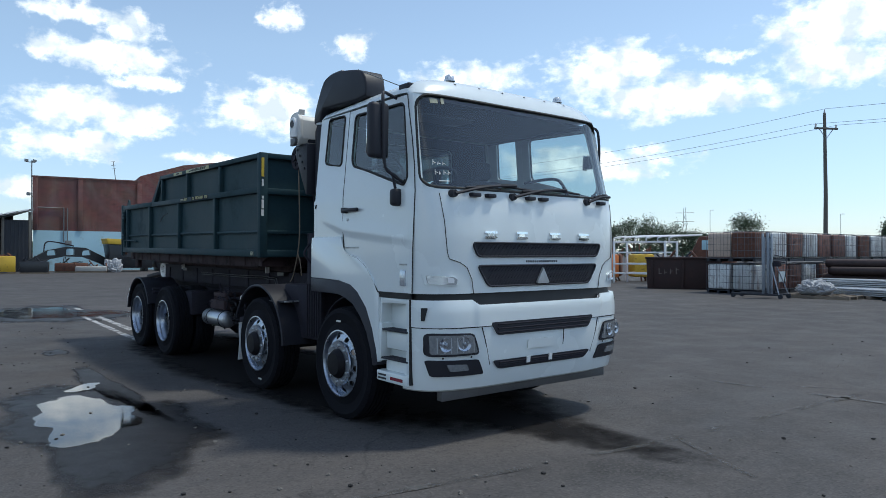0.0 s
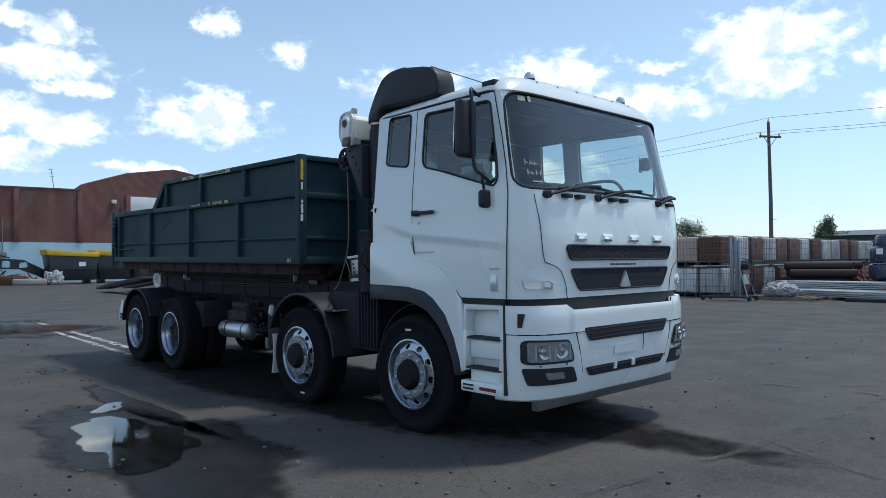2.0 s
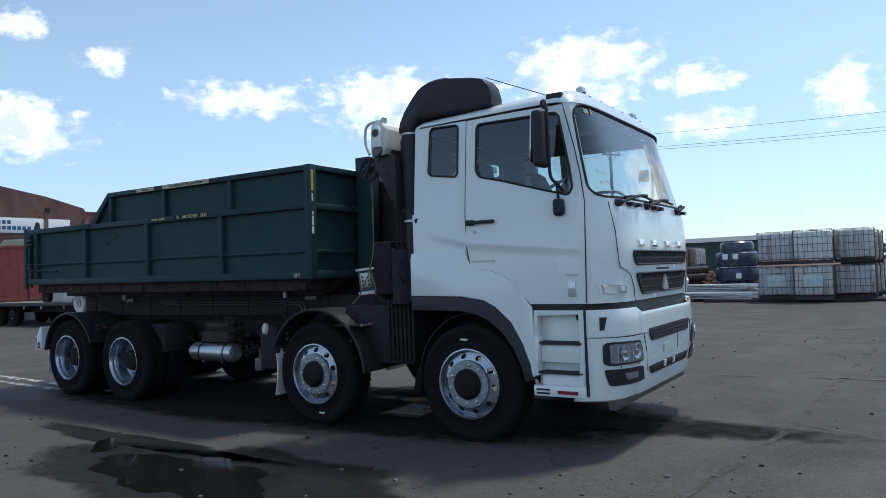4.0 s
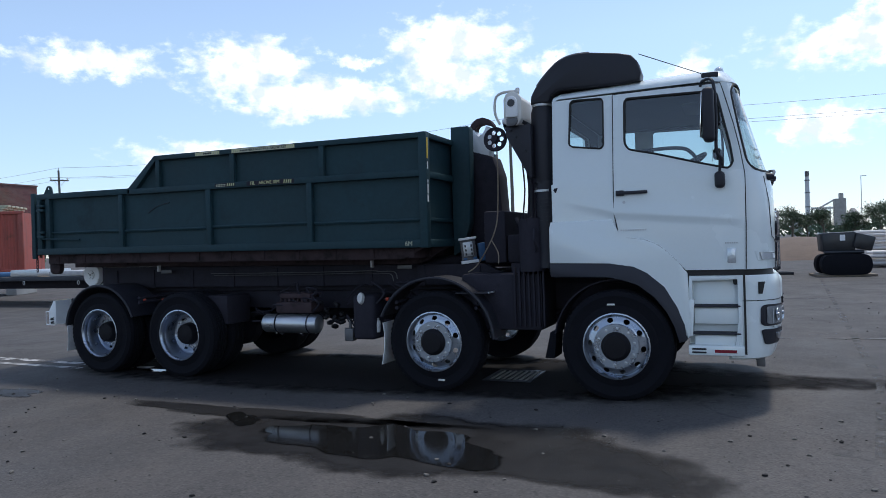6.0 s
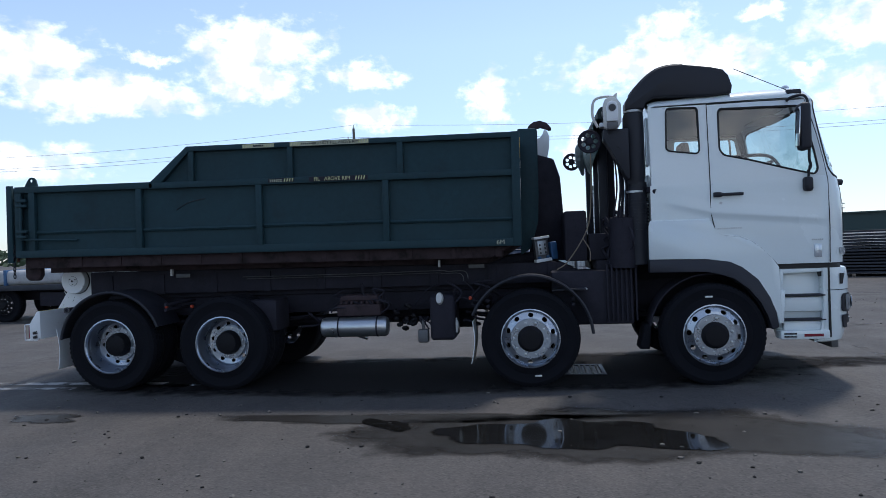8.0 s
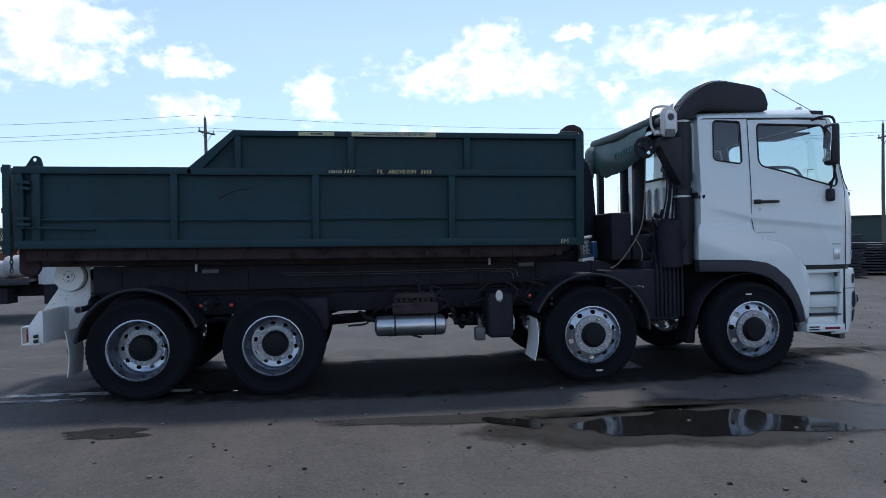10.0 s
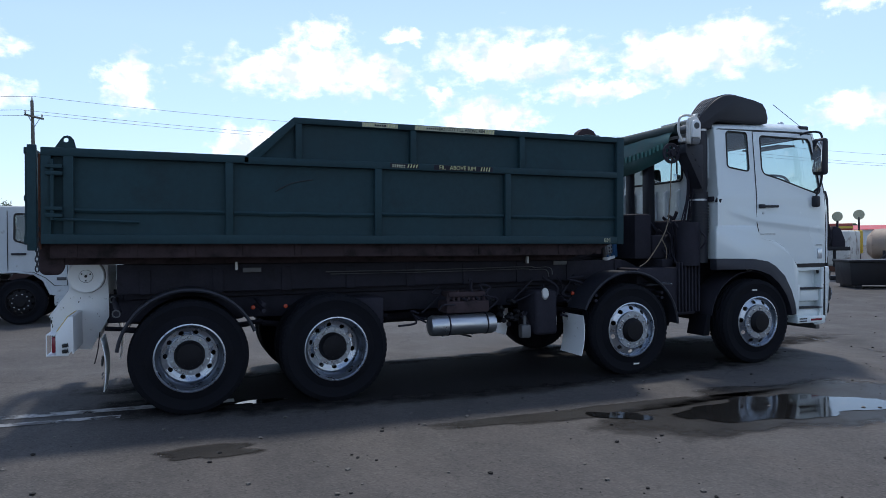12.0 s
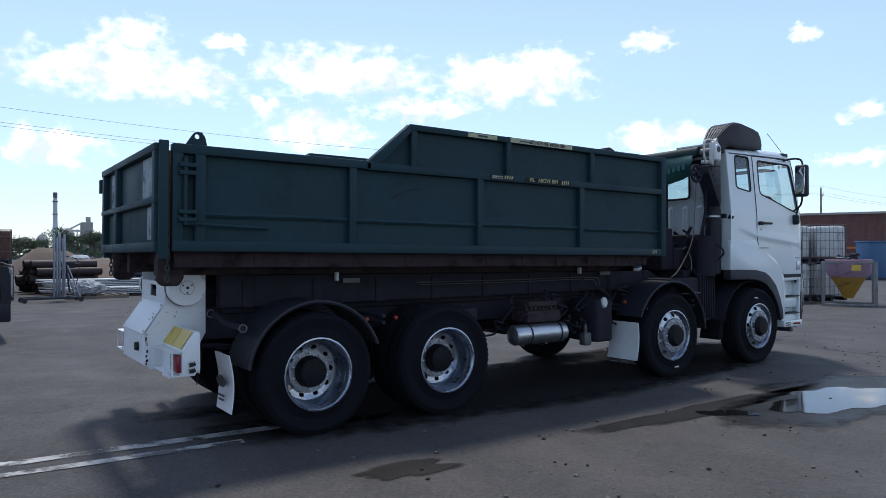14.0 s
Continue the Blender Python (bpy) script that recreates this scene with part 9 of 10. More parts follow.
for z in (0.04, 1.36):
    for y in (-0.6, 0.6):
        part("frame_bar", boxm(-0.72, 0.72, y - 0.035, y + 0.035, z - 0.03, z + 0.03, r=0.006), M_CORRUG, kib)
part("label_sheet", boxm(0.05, 0.30, -0.69, -0.655, 1.12, 1.30), M_YELLOW, kib)
for k in range(9):
    a = rnd.uniform(0, 6.28)
    part("scrap_bar", tube(bmesh.new(), [(0.5 * math.cos(a), 0.5 * math.sin(a), 1.40), (0.3 * math.cos(a + 2), 0.3 * math.sin(a + 2), rnd.uniform(1.5, 1.68))], 0.035, 6), M_DARKSTEEL, kib, "dark scrap steel on top")
part("scrap_sheet", boxm(-0.35, 0.05, -0.25, 0.1, 1.52, 1.54), M_SIGN, kib, "pale flat offcut")
blue_box = thing("blue_steel_box", "faded blue steel box behind the hopper", "box", at=local(32.0, 11.4, -25))
part("box_shell", prism(bmesh.new(), [(-0.5, 0.1), (-0.55, 2.05), (0.55, 2.05), (0.5, 0.1)], -0.5, 0.5, 0.03), M_SIGNBLUE, blue_box)
part("box_rim", boxm(-0.6, 0.6, -0.55, 0.55, 2.03, 2.12, r=0.02), M_SIGNBLUE, blue_box)
part("box_skid", boxm(-0.6, 0.6, -0.5, 0.5, 0.0, 0.1), M_DARKSTEEL, blue_box)

# pale rust-streaked tank body, coloured plant and a rusty vehicle further off
tank = thing("steel_tank", "white rust-streaked steel tank body on the ground", "tank", at=local(20.4, 17.6, -62))
part("tank_shell", boxm(-2.1, 3.0, -1.1, 1.1, 0.25, 1.82, r=0.10, seg=3), material("rust-streaked white paint", (0.62, 0.6, 0.56), 0.6, var=0.1, fine=30, dirt=(0.16, 0.09, 0.06), dirt_amount=0.3, dirt_scale=1.6), tank)
part("tank_skid", boxm(-2.2, 3.1, -1.0, 1.0, 0.0, 0.26, r=0.03), M_RUST, tank)
plant = thing("yellow_plant_machine", "yellow and maroon plant machine with a light bar", "machine", at=local(27.6, 22.4, -48))
part("body", boxm(-2.5, 2.5, -1.0, 1.0, 0.6, 1.9, r=0.1), M_YELLOWP, plant)
part("hood", boxm(-2.6, 2.0, -1.05, 1.05, 1.9, 2.28, r=0.05), M_CONTAINER, plant)
part("stripe", boxm(-2.62, 2.02, -1.062, -1.045, 2.0, 2.12), M_YELLOW, plant)
part("base", boxm(-2.4, 2.4, -0.9, 0.9, 0.0, 0.62, r=0.05), M_BLACKPOLY, plant)
part("round_mirror", lathe(bmesh.new(), [(0, 0.03), (0.26, 0.03), (0.28, 0), (0, -0.03)], (2.3, -0.9, 2.75), (0, -1, 0), 18), M_STICKER, plant)
part("mirror_stem", tube(bmesh.new(), [(2.3, -0.9, 1.8), (2.3, -0.9, 2.6)], 0.05, 6), M_DARKSTEEL, plant)
veh = thing("barrel_tank", "sandy rust-streaked barrel tank lying on dark saddles", "tank", at=local(25.5, 14.4, -60))
part("tank_barrel", lathe(bmesh.new(), [(0, 0), (0.45, 0.05), (0.72, 0.3), (0.76, 0.6), (0.76, 3.9), (0.72, 4.2), (0.45, 4.45), (0, 4.5)], (-2.3, 0, 1.15), (1, 0, 0), 24), material("sandy rust-streaked paint", (0.36, 0.28, 0.22), 0.7, var=0.25, scale=1.5, fine=20, bump=0.2, dirt=(0.12, 0.06, 0.04), dirt_amount=0.2, dirt_scale=2), veh)
for x in (-1.5, 0.0, 1.4):
    part("saddle", prism(bmesh.new(), [(-0.75, 0.0), (-0.7, 1.0), (0.7, 1.0), (0.75, 0.0)], x - 0.06, x + 0.06, axis="x"), M_DARKSTEEL, veh)
    part("frame_bar", tube(bmesh.new(), [(x - 0.6, -0.95, 0.0), (x + 0.3, -0.95, 0.9)], 0.05, 6), M_DARKSTEEL, veh)

# ---- the white flatbed truck parked beyond ----
BLACK_RIM = RIMS[True].copy()
BLACK_RIM.materials[0] = M_GREASE
M_FLATWHITE = material("dull weathered white paint", (0.52, 0.55, 0.57), 0.5, var=0.08, fine=60, bump=0.08, dirt=(0.22, 0.20, 0.18), dirt_amount=0.12, dirt_scale=3)
flat = thing("flatbed_truck", "white cab-over flatbed truck with a bull bar, parked on the asphalt", "truck", at=local(-9.55, 8.62, 0))
flat.scale = (0.86, 0.86, 0.86)
cabp = [(-2.1, 0.93), (-2.1, 2.50), (-2.0, 2.64), (0.45, 2.66), (0.72, 2.56), (1.05, 1.72), (1.10, 1.0), (1.06, 0.62), (0.72, 0.62), (0.60, 0.66), (0.46, 0.98), (0.26, 1.14), (-0.1, 1.19), (-0.5, 1.18), (-0.66, 0.95)]
dwin = rounded([(-0.12, 1.90), (-0.11, 2.51), (0.55, 2.49), (0.86, 1.70), (0.42, 1.74)], 0.06, 3)
qwin = rounded([(-1.6, 1.90), (-1.6, 2.50), (-0.42, 2.52), (-0.42, 1.90)], 0.06, 3)
for s in (-1, 1):
    bm = sheet(bmesh.new(), cabp, [dwin, qwin], lambda x, z: Vector((x, s * 1.05 * (1 if z < 1.6 else 1 - 0.04 * (z - 1.6)), z)), (0, -s * 0.03, 0))
    part("cab_side", bm, M_FLATWHITE, flat, "dull white cab side")
    for lp in (dwin, qwin):
        pane = part("pane", sheet(bmesh.new(), lp, [], lambda x, z: Vector((x, s * 1.03 * (1 if z < 1.6 else 1 - 0.04 * (z - 1.6)), z))), M_GLASS, flat)
        pane.visible_shadow = False
        bm = tube(bmesh.new(), [(x, s * 1.052 * (1 if z < 1.6 else 1 - 0.04 * (z - 1.6)), z) for x, z in lp + lp[:1]], 0.02, 6, caps=False)
        part("window_rubber", bm, M_SEAM, flat)
    bm = tube(bmesh.new(), [(-0.25, s * 1.025, 2.58), (-0.25, s * 1.056, 1.6), (-0.25, s * 1.056, 1.2), (0.25, s * 1.056, 1.18), (0.5, s * 1.056, 1.04), (0.68, s * 1.056, 0.86), (0.94, s * 1.056, 0.86), (0.94, s * 1.056, 1.7)], 0.008, 5)
    part("door_gap", bm, M_SEAM, flat)
    part("door_handle", boxm(-0.18, 0.12, s * 1.065 - 0.02, s * 1.065 + 0.02, 1.57, 1.62, r=0.01), M_BLACK, flat)
    part("mirror_head", boxm(0.32, 0.54, s * 1.25 - 0.1, s * 1.25 + 0.1, 1.72, 2.42, r=0.05), M_BLACK, flat)
    part("mirror_arm", tube(bmesh.new(), [(0.6, s * 1.04, 2.4), (0.45, s * 1.25, 2.45), (0.45, s * 1.25, 1.65), (0.65, s * 1.05, 1.6)], 0.02, 6), M_BLACK, flat)
    part("step_box", boxm(0.66, 1.02, s * 1.0 - 0.05, s * 1.0 + 0.05, 0.40, 0.62, r=0.02), M_FLATWHITE, flat)
    part("splash_guard", boxm(-2.0, -0.64, s * 0.95 - 0.05, s * 0.95 + 0.05, 0.42, 0.92, r=0.02), M_CHASSIS, flat)
    part("arch_lip", tube(bmesh.new(), [(0.60, s * 1.06, 0.66), (0.46, s * 1.06, 0.98), (0.26, s * 1.06, 1.14), (-0.1, s * 1.06, 1.19), (-0.5, s * 1.06, 1.18), (-0.66, s * 1.06, 0.95), (-2.0, s * 1.06, 0.94)], 0.025, 6), M_FLATWHITE, flat)
    part("indicator", boxm(0.72, 0.92, s * 1.056 - 0.01, s * 1.056 + 0.01, 0.98, 1.05, r=0.004), M_DASH, flat)
bm = grid_surface(bmesh.new(), lambda t, y: Vector((float(np.interp(t, (0, 0.5, 0.62, 1.0), (1.08, 1.10, 1.05, 0.72))) - 0.10 * (abs(y) / 1.05) ** 4, y, float(np.interp(t, (0, 0.5, 0.62, 1.0), (0.62, 1.5, 1.72, 2.56))))), (0, 0.25, 0.5, 0.6), lin(-1.05, 1.05, 13), 0.02)
part("cab_front", bm, M_FLATWHITE, flat)
ws = grid_surface(bmesh.new(), lambda t, y: Vector((1.05 - 0.33 * t - 0.10 * (abs(y) / 1.05) ** 4, y * (1 - 0.03 * t), 1.70 + 0.85 * t)), (0, 0.5, 1), lin(-1.03, 1.03, 13))
pane = part("windscreen", ws, M_GLASS, flat)
pane.visible_shadow = False
part("cab_roof", boxm(-2.1, 0.62, -1.0, 1.0, 2.56, 2.69, r=0.05, seg=3), M_FLATWHITE, flat)
part("cab_back", boxm(-2.11, -2.07, -1.03, 1.03, 0.93, 2.58), M_FLATWHITE, flat)
part("cab_inside", boxm(-2.05, 0.95, -1.0, 1.0, 1.15, 1.6, r=0.05), M_SEAT, flat)
part("headlining", boxm(-2.05, 0.60, -0.98, 0.98, 2.53, 2.555), M_SEAT, flat)
part("back_trim", boxm(-2.065, -2.05, -1.0, 1.0, 1.2, 2.55), M_SEAT, flat)
for s in (-1, 1):
    part("door_trim", sheet(bmesh.new(), [(-2.05, 1.2), (-2.05, 2.54), (0.50, 2.54), (0.86, 1.66), (0.90, 1.2)], [dwin, qwin], lambda x, z: Vector((x, s * (1.012 if z < 1.6 else 1.012 * (1 - 0.04 * (z - 1.6))), z))), M_SEAT, flat)
for y in (-0.5, 0.5):
    part("seat", boxm(-0.5, -0.3, y - 0.22, y + 0.22, 1.5, 2.2, r=0.06), M_SEAT, flat)
part("steering_wheel", tube(bmesh.new(), [(0.45 + 0.1 * math.cos(k * math.tau / 20), -0.5 + 0.2 * math.sin(k * math.tau / 20), 1.72 + 0.17 * math.cos(k * math.tau / 20)) for k in range(21)], 0.015, 6, caps=False), M_BLACK, flat)
bm = bmesh.new()
for y in (-0.95, -0.45, 0.45, 0.95):
    prism(bm, rounded([(1.08, 0.46), (1.36, 0.46), (1.42, 0.72), (1.42, 1.36), (1.34, 1.56), (1.16, 1.56), (1.13, 1.46), (1.24, 1.36), (1.26, 0.85), (1.08, 0.80)], 0.04, 2), y - 0.03, y + 0.03)
for z in (0.95, 1.22, 1.5):
    tube(bm, [(1.34, -1.0, z), (1.36, 1.0, z)], 0.05, 8)
box(bm, 1.08, 1.42, -1.05, 1.05, 0.42, 0.80, 0.04)
part("bull_bar", bm, M_BLACK, flat, "black steel bull bar")
for s in (-1, 1):
    wheel(0.0, s, True, 0.2, flat, 0.515, 1.10, rim=BLACK_RIM)
    for x in (-6.6, -20.6, -22.0):
        wheel(x, s, True, 0.4, flat, 0.515, 1.10, rim=BLACK_RIM)
deck = part("deck", boxm(-23.8, -2.2, -1.3, 1.3, 1.0, 1.08, r=0.01), M_WOOD, flat, "weathered timber deck")
for s in (-1, 1):
    part("coaming", boxm(-23.8, -2.2, min(s * 1.3, s * 1.35), max(s * 1.3, s * 1.35), 0.93, 1.09, r=0.01), M_DARKSTEEL, flat)
    part("ramp", prism(bmesh.new(), [(-23.82, 0.86), (-23.82, 1.10), (-28.0, 0.72), (-31.8, 0.32), (-31.8, 0.16), (-28.0, 0.48)], s * 0.35, s * 1.3, 0.01), M_DARKSTEEL, flat, "dark steel loading ramp")
part("headboard", boxm(-2.27, -2.2, -1.2, 1.2, 1.08, 1.6, r=0.01), M_DARKSTEEL, flat)
part("chassis", boxm(-23.6, 0.8, -0.45, 0.45, 0.60, 0.95, r=0.02), M_CHASSIS, flat)
for x in (-3.2, -4.1, -5.0):
    part("tool_box", boxm(x - 0.4, x + 0.4, -1.15, -0.6, 0.45, 0.86, r=0.02), M_CHASSIS, flat)
for x in (-3.0, -4.4, -8.4, -9.2, -12.0, -14.0, -15.6, -17.5, -19.0):
    part("rope_ring", tube(bmesh.new(), [(x + 0.05 * math.cos(k * math.tau / 10), -1.355, 0.86 + 0.07 * math.sin(k * math.tau / 10)) for k in range(11)], 0.012, 5, caps=False), M_STEEL, flat)
load = thing("wrapped_load", "white sheeted load with blue straps on a flatbed", "load", at=local(-13.6, 8.62, 0, 0.93))
noise.seed_set(5)
bm = boxm(-2.2, 1.6, -0.9, 0.9, 0.0, 0.38, r=0.12, seg=3)
part("sheet", bm, M_BAG, load)
part("sheet_end", lathe(bmesh.new(), [(0, 0), (0.22, 0.02), (0.26, 0.3), (0.2, 0.9), (0, 0.95)], (1.5, -0.7, 0.27), (1, 0, 0), 16), M_BAG, load)
for x in (-1.6, 0.3):
    part("strap", boxm(x - 0.04, x + 0.04, -0.92, 0.92, -0.0, 0.395, r=0.01), M_SIGNBLUE, load)
bars("flatbed_timber", "grey planks lying on a flatbed", "planks", -16.6, 8.4, 0, 1.6, 2, 4, 0.05, 0.3, 0.1, M_WOOD, "box", "", 0.05, 1.03)
pack = thing("packed_boxes", "white and blue wrapped boxes on a flatbed", "boxes", at=local(-21.0, 8.62, 0, 0.93))
for k, (x, w, h, mt) in enumerate(((-3.2, 1.2, 0.42, M_BAG), (-1.2, 1.6, 0.14, M_SIGNBLUE), (0.7, 1.3, 0.22, M_STEEL), (2.6, 1.5, 0.16, M_BAG))):
    part("box", boxm(x - w / 2, x + w / 2, -0.85, 0.2 + 0.1 * k, 0.0, h, r=0.04, seg=2), mt, pack)
fork = thing("forklift", "dark forklift with a blue canopy parked by a shed", "forklift", at=local(-54.2, 0.5, 80))
part("body", prism(bmesh.new(), [(-1.2, 0.35), (-1.25, 1.15), (-0.6, 1.3), (-0.4, 0.75), (0.7, 0.75), (0.9, 0.35)], -0.6, 0.6, 0.05), M_CHASSIS, fork)
for x, z in ((-1.0, 1.2), (0.6, 0.7)):
    for s in (-0.5, 0.5):
        part("canopy_post", tube(bmesh.new(), [(x, s, z), (x * 0.8, s, 2.2)], 0.06, 8), M_BLACK, fork)
part("canopy", boxm(-1.3, 1.1, -0.7, 0.7, 2.2, 2.36, r=0.05), M_SIGNBLUE, fork, "faded blue canopy")
part("seat", boxm(-0.6, -0.1, -0.3, 0.3, 0.76, 1.35, r=0.08), M_BLACK, fork)
for s in (-0.4, 0.4):
    part("mast_rail", boxm(0.98, 1.1, s - 0.06, s + 0.06, 0.1, 2.5, r=0.01), M_DARKSTEEL, fork)
    part("fork_arm", boxm(1.1, 2.1, s - 0.06, s + 0.06, 0.08, 0.14, r=0.01), M_DARKSTEEL, fork)
    for x in (-0.8, 0.6):
        part("tyre", lathe(bmesh.new(), [(0, -0.1), (0.3, -0.1), (0.34, -0.05), (0.34, 0.05), (0.3, 0.1), (0, 0.1)], (x, s * 1.45, 0.34), (0, 1, 0), 20), M_RUBBER, fork)
ute = thing("dark_utility_truck", "dark utility truck parked far across the yard", "utility truck", at=local(-47.0, 16.2, 40))
part("body", prism(bmesh.new(), [(-2.4, 0.4), (-2.4, 1.1), (-0.4, 1.1), (-0.2, 1.75), (1.0, 1.75), (1.5, 1.1), (2.4, 1.0), (2.4, 0.4)], -0.85, 0.85, 0.06), M_BLACKPOLY, ute)
part("rack", boxm(-2.3, -0.3, -0.8, 0.8, 1.6, 1.7, r=0.02), M_DARKSTEEL, ute)
for x in (-1.5, 1.5):
    for y in (-0.82, 0.82):
        part("tyre", lathe(bmesh.new(), [(0.2, -0.11), (0.36, -0.11), (0.38, 0), (0.36, 0.11), (0.2, 0.11)], (x, y, 0.38), (0, 1, 0), 16), M_RUBBER, ute)

# ---- distance: earth bank, sheds, chimney, poles, wires, trees ----
bm = bmesh.new()
nx, ny = 40, 8
g = []
noise.seed_set(11)
for i in range(nx + 1):
    row = []
    for j in range(ny + 1):
        x, y = -6 + 34 * i / nx, 36.0 + 9 * j / ny
        h = 1.7 * math.sin(math.pi * min(1.0, j / ny * 1.0)) * (0.75 + 0.5 * noise.noise(Vector((x * 0.25, y * 0.25, 0)))) * min(1, i / 3, (nx - i) / 3)
        row.append(bm.verts.new((x, y, max(0.0, h) + (0.0 if 0 < j < ny else -0.05))))
    g.append(row)
for i in range(nx):
    for j in range(ny):
        bm.faces.new((g[i][j], g[i + 1][j], g[i + 1][j + 1], g[i][j + 1]))
tagged(finish("earth_bank", bm, M_SOIL), "low bank of sandy earth behind the stacks", "bank", kind="structure")


bm = bmesh.new()
rings = []
for r, h in ((3.0, -0.05), (2.5, 0.35), (1.9, 0.95), (1.2, 1.6), (0.6, 2.0)):
    rings.append([bm.verts.new((-3.8 + r * 1.15 * math.cos(k * math.tau / 28) * (1 + 0.12 * noise.noise(Vector((k * 0.6, r, 0)))), 48.0 + r * math.sin(k * math.tau / 28), h * (1 + 0.1 * noise.noise(Vector((k * 0.9, h, 4)))))) for k in range(28)])
for a, b in zip(rings, rings[1:]):
    for k in range(28):
        bm.faces.new((a[k], a[(k + 1) % 28], b[(k + 1) % 28], b[k]))
bm.faces.new(rings[-1])
tagged(finish("sand_mound", bm, M_SOIL, smooth=60), "steep mound of sandy earth behind the scrap", "mound", kind="structure")


def at_az(az, d):
    a = radians(az)
    return math.sin(a) * d, math.cos(a) * d


# big dark green store with a plain white sign
store = thing("retail_warehouse", "dark green metal-clad warehouse with a pale sign", "building", at=local(52.0, 118.0, -22))
part("store_wall", boxm(-20, 48, 0, 40, 0, 4.75), M_DKGREEN, store)
part("store_roof", prism(bmesh.new(), [(-20.5, 4.75), (-18, 5.0), (46, 5.0), (48.5, 4.75)], -0.5, 40), M_DKGREEN, store)
for k in range(8):
    part("sign_bar", boxm(-11.2 + k * 0.6, -10.75 + k * 0.6, -0.1, -0.02, 3.35, 4.2), M_SIGN, store)
for k in range(9):
    part("sign_bar", boxm(-10.9 + k * 0.46, -10.55 + k * 0.46, -0.1, -0.02, 2.6, 3.05), M_SIGN, store)
part("red_panel", boxm(8.8, 12.4, -0.15, -0.02, 3.2, 4.6), M_ROOFRED, store, "red sign panel")
bm = bmesh.new()
tube(bm, smooth_path([(-5.2, 2, 5.0), (-5.2, 2, 6.2), (-4.8, 2, 6.5), (-1.0, 2, 6.6)], 4), 0.1, 5)
tube(bm, [(-3.0, 2, 5.0), (-3.0, 2, 6.6)], 0.1, 5)
tube(bm, [(-5.2, 2, 5.8), (-1.0, 2, 5.8)], 0.08, 5)
part("roof_rail", bm, M_STEEL, store)
farshed = thing("far_shed", "long low dark shed on the skyline", "shed", at=local(-19.0, 92.0, 4))
part("shed_wall", boxm(-9, 12, 0, 12, 0, 4.2), M_DKGREEN, farshed)
part("shed_roof", prism(bmesh.new(), [(-0.4, 4.2), (6, 5.0), (12.4, 4.2)], -9.4, 12.4, axis="x"), M_DULL, farshed)
shed2 = thing("red_roof_shed", "low shed with a bright red roof", "shed", at=local(108.0, 72.0, -55))
part("shed_wall", boxm(-12, 12, 0, 10, 0, 2.7), M_SIGN, shed2)
part("shed_roof", prism(bmesh.new(), [(-0.5, 2.7), (5, 3.5), (10.5, 2.7)], -12.5, 12.5, axis="x"), M_ROOFRED, shed2)
low = thing("low_brick_building", "long low brown-brick building with a dark parapet", "building", at=local(78.0, 30.0, -62))
part("low_wall", boxm(-13.4, 34, 0, 12, 0, 5.9), M_BRICK, low)
part("low_parapet", boxm(-13.6, 34.2, -0.2, 12.2, 5.9, 6.15), M_CONCRETE, low)
part("low_stripe", boxm(-4, 30, -0.1, -0.02, 1.9, 2.15), M_ORANGE, low)
# works with a tall chimney
# concrete colour lightened to paint in the haze of distance
M_HAZECONC = material("sun-bleached concrete", (0.52, 0.54, 0.55), 0.85, var=0.12, scale=0.3, fine=6, bump=0.2)
works = thing("brick_chimney", "tall pale concrete chimney beyond the yard", "chimney", at=local(37.0, 437.0))
part("chimney_shaft", lathe(bmesh.new(), [(1.3, 0), (1.25, 20), (1.15, 20.2), (1.1, 32), (0.95, 32.2), (0.95, 36), (0.7, 36), (0.7, 33)], (0, 0, 0), (0, 0, 1), 20), M_HAZECONC, works)
part("chimney_head", lathe(bmesh.new(), [(1.02, 33.4), (1.1, 33.5), (1.1, 36.2), (0.9, 36.4)], (0, 0, 0), (0, 0, 1), 20), M_DULL, works)
for z in (8, 16, 24, 31):
    part("chimney_band", lathe(bmesh.new(), [(1.2, z), (1.4, z), (1.4, z + 0.5), (1.2, z + 0.5)], (0, 0, 0), (0, 0, 1), 20), M_DULL, works)
silo = thing("cement_works", "grey cement works with silos and gantry", "factory", at=local(45.0, 437.0))
part("tower_block", boxm(5.0, 10.5, -4, 4, 0, 20.0), M_CONCRETE, silo)
part("tower_head", boxm(7.5, 9.5, -2, 2, 20.0, 23.0), M_CONCRETE, silo)
for x, r, h in ((-1, 2.6, 14), (14, 3, 12)):
    part("silo", lathe(bmesh.new(), [(r, 0), (r, h), (r * 0.3, h + 2.5), (0, h + 2.5)], (x, 0, 0), (0, 0, 1), 18), M_CONCRETE, silo)
bm = bmesh.new()
for x in range(-6, 6, 3):
    box(bm, x - 0.3, x + 0.3, -0.3, 0.3, 0, 16)
box(bm, -6, 5, -0.6, 0.6, 14.6, 15.8)
tube(bm, [(-2, 0, 15.5), (5, 0, 19.5)], 0.5, 6)
part("gantry", bm, M_STEEL, silo)
tower = thing("silo_tower", "small grey silo tower beyond the yard", "silo", at=local(30.8, 437.0))
part("tower_body", lathe(bmesh.new(), [(3.2, 0), (3.2, 10), (2.0, 12.4), (0.4, 13.4), (0.4, 14), (0, 14)], (0, 0, 0), (0, 0, 1), 16), M_CONCRETE, tower)


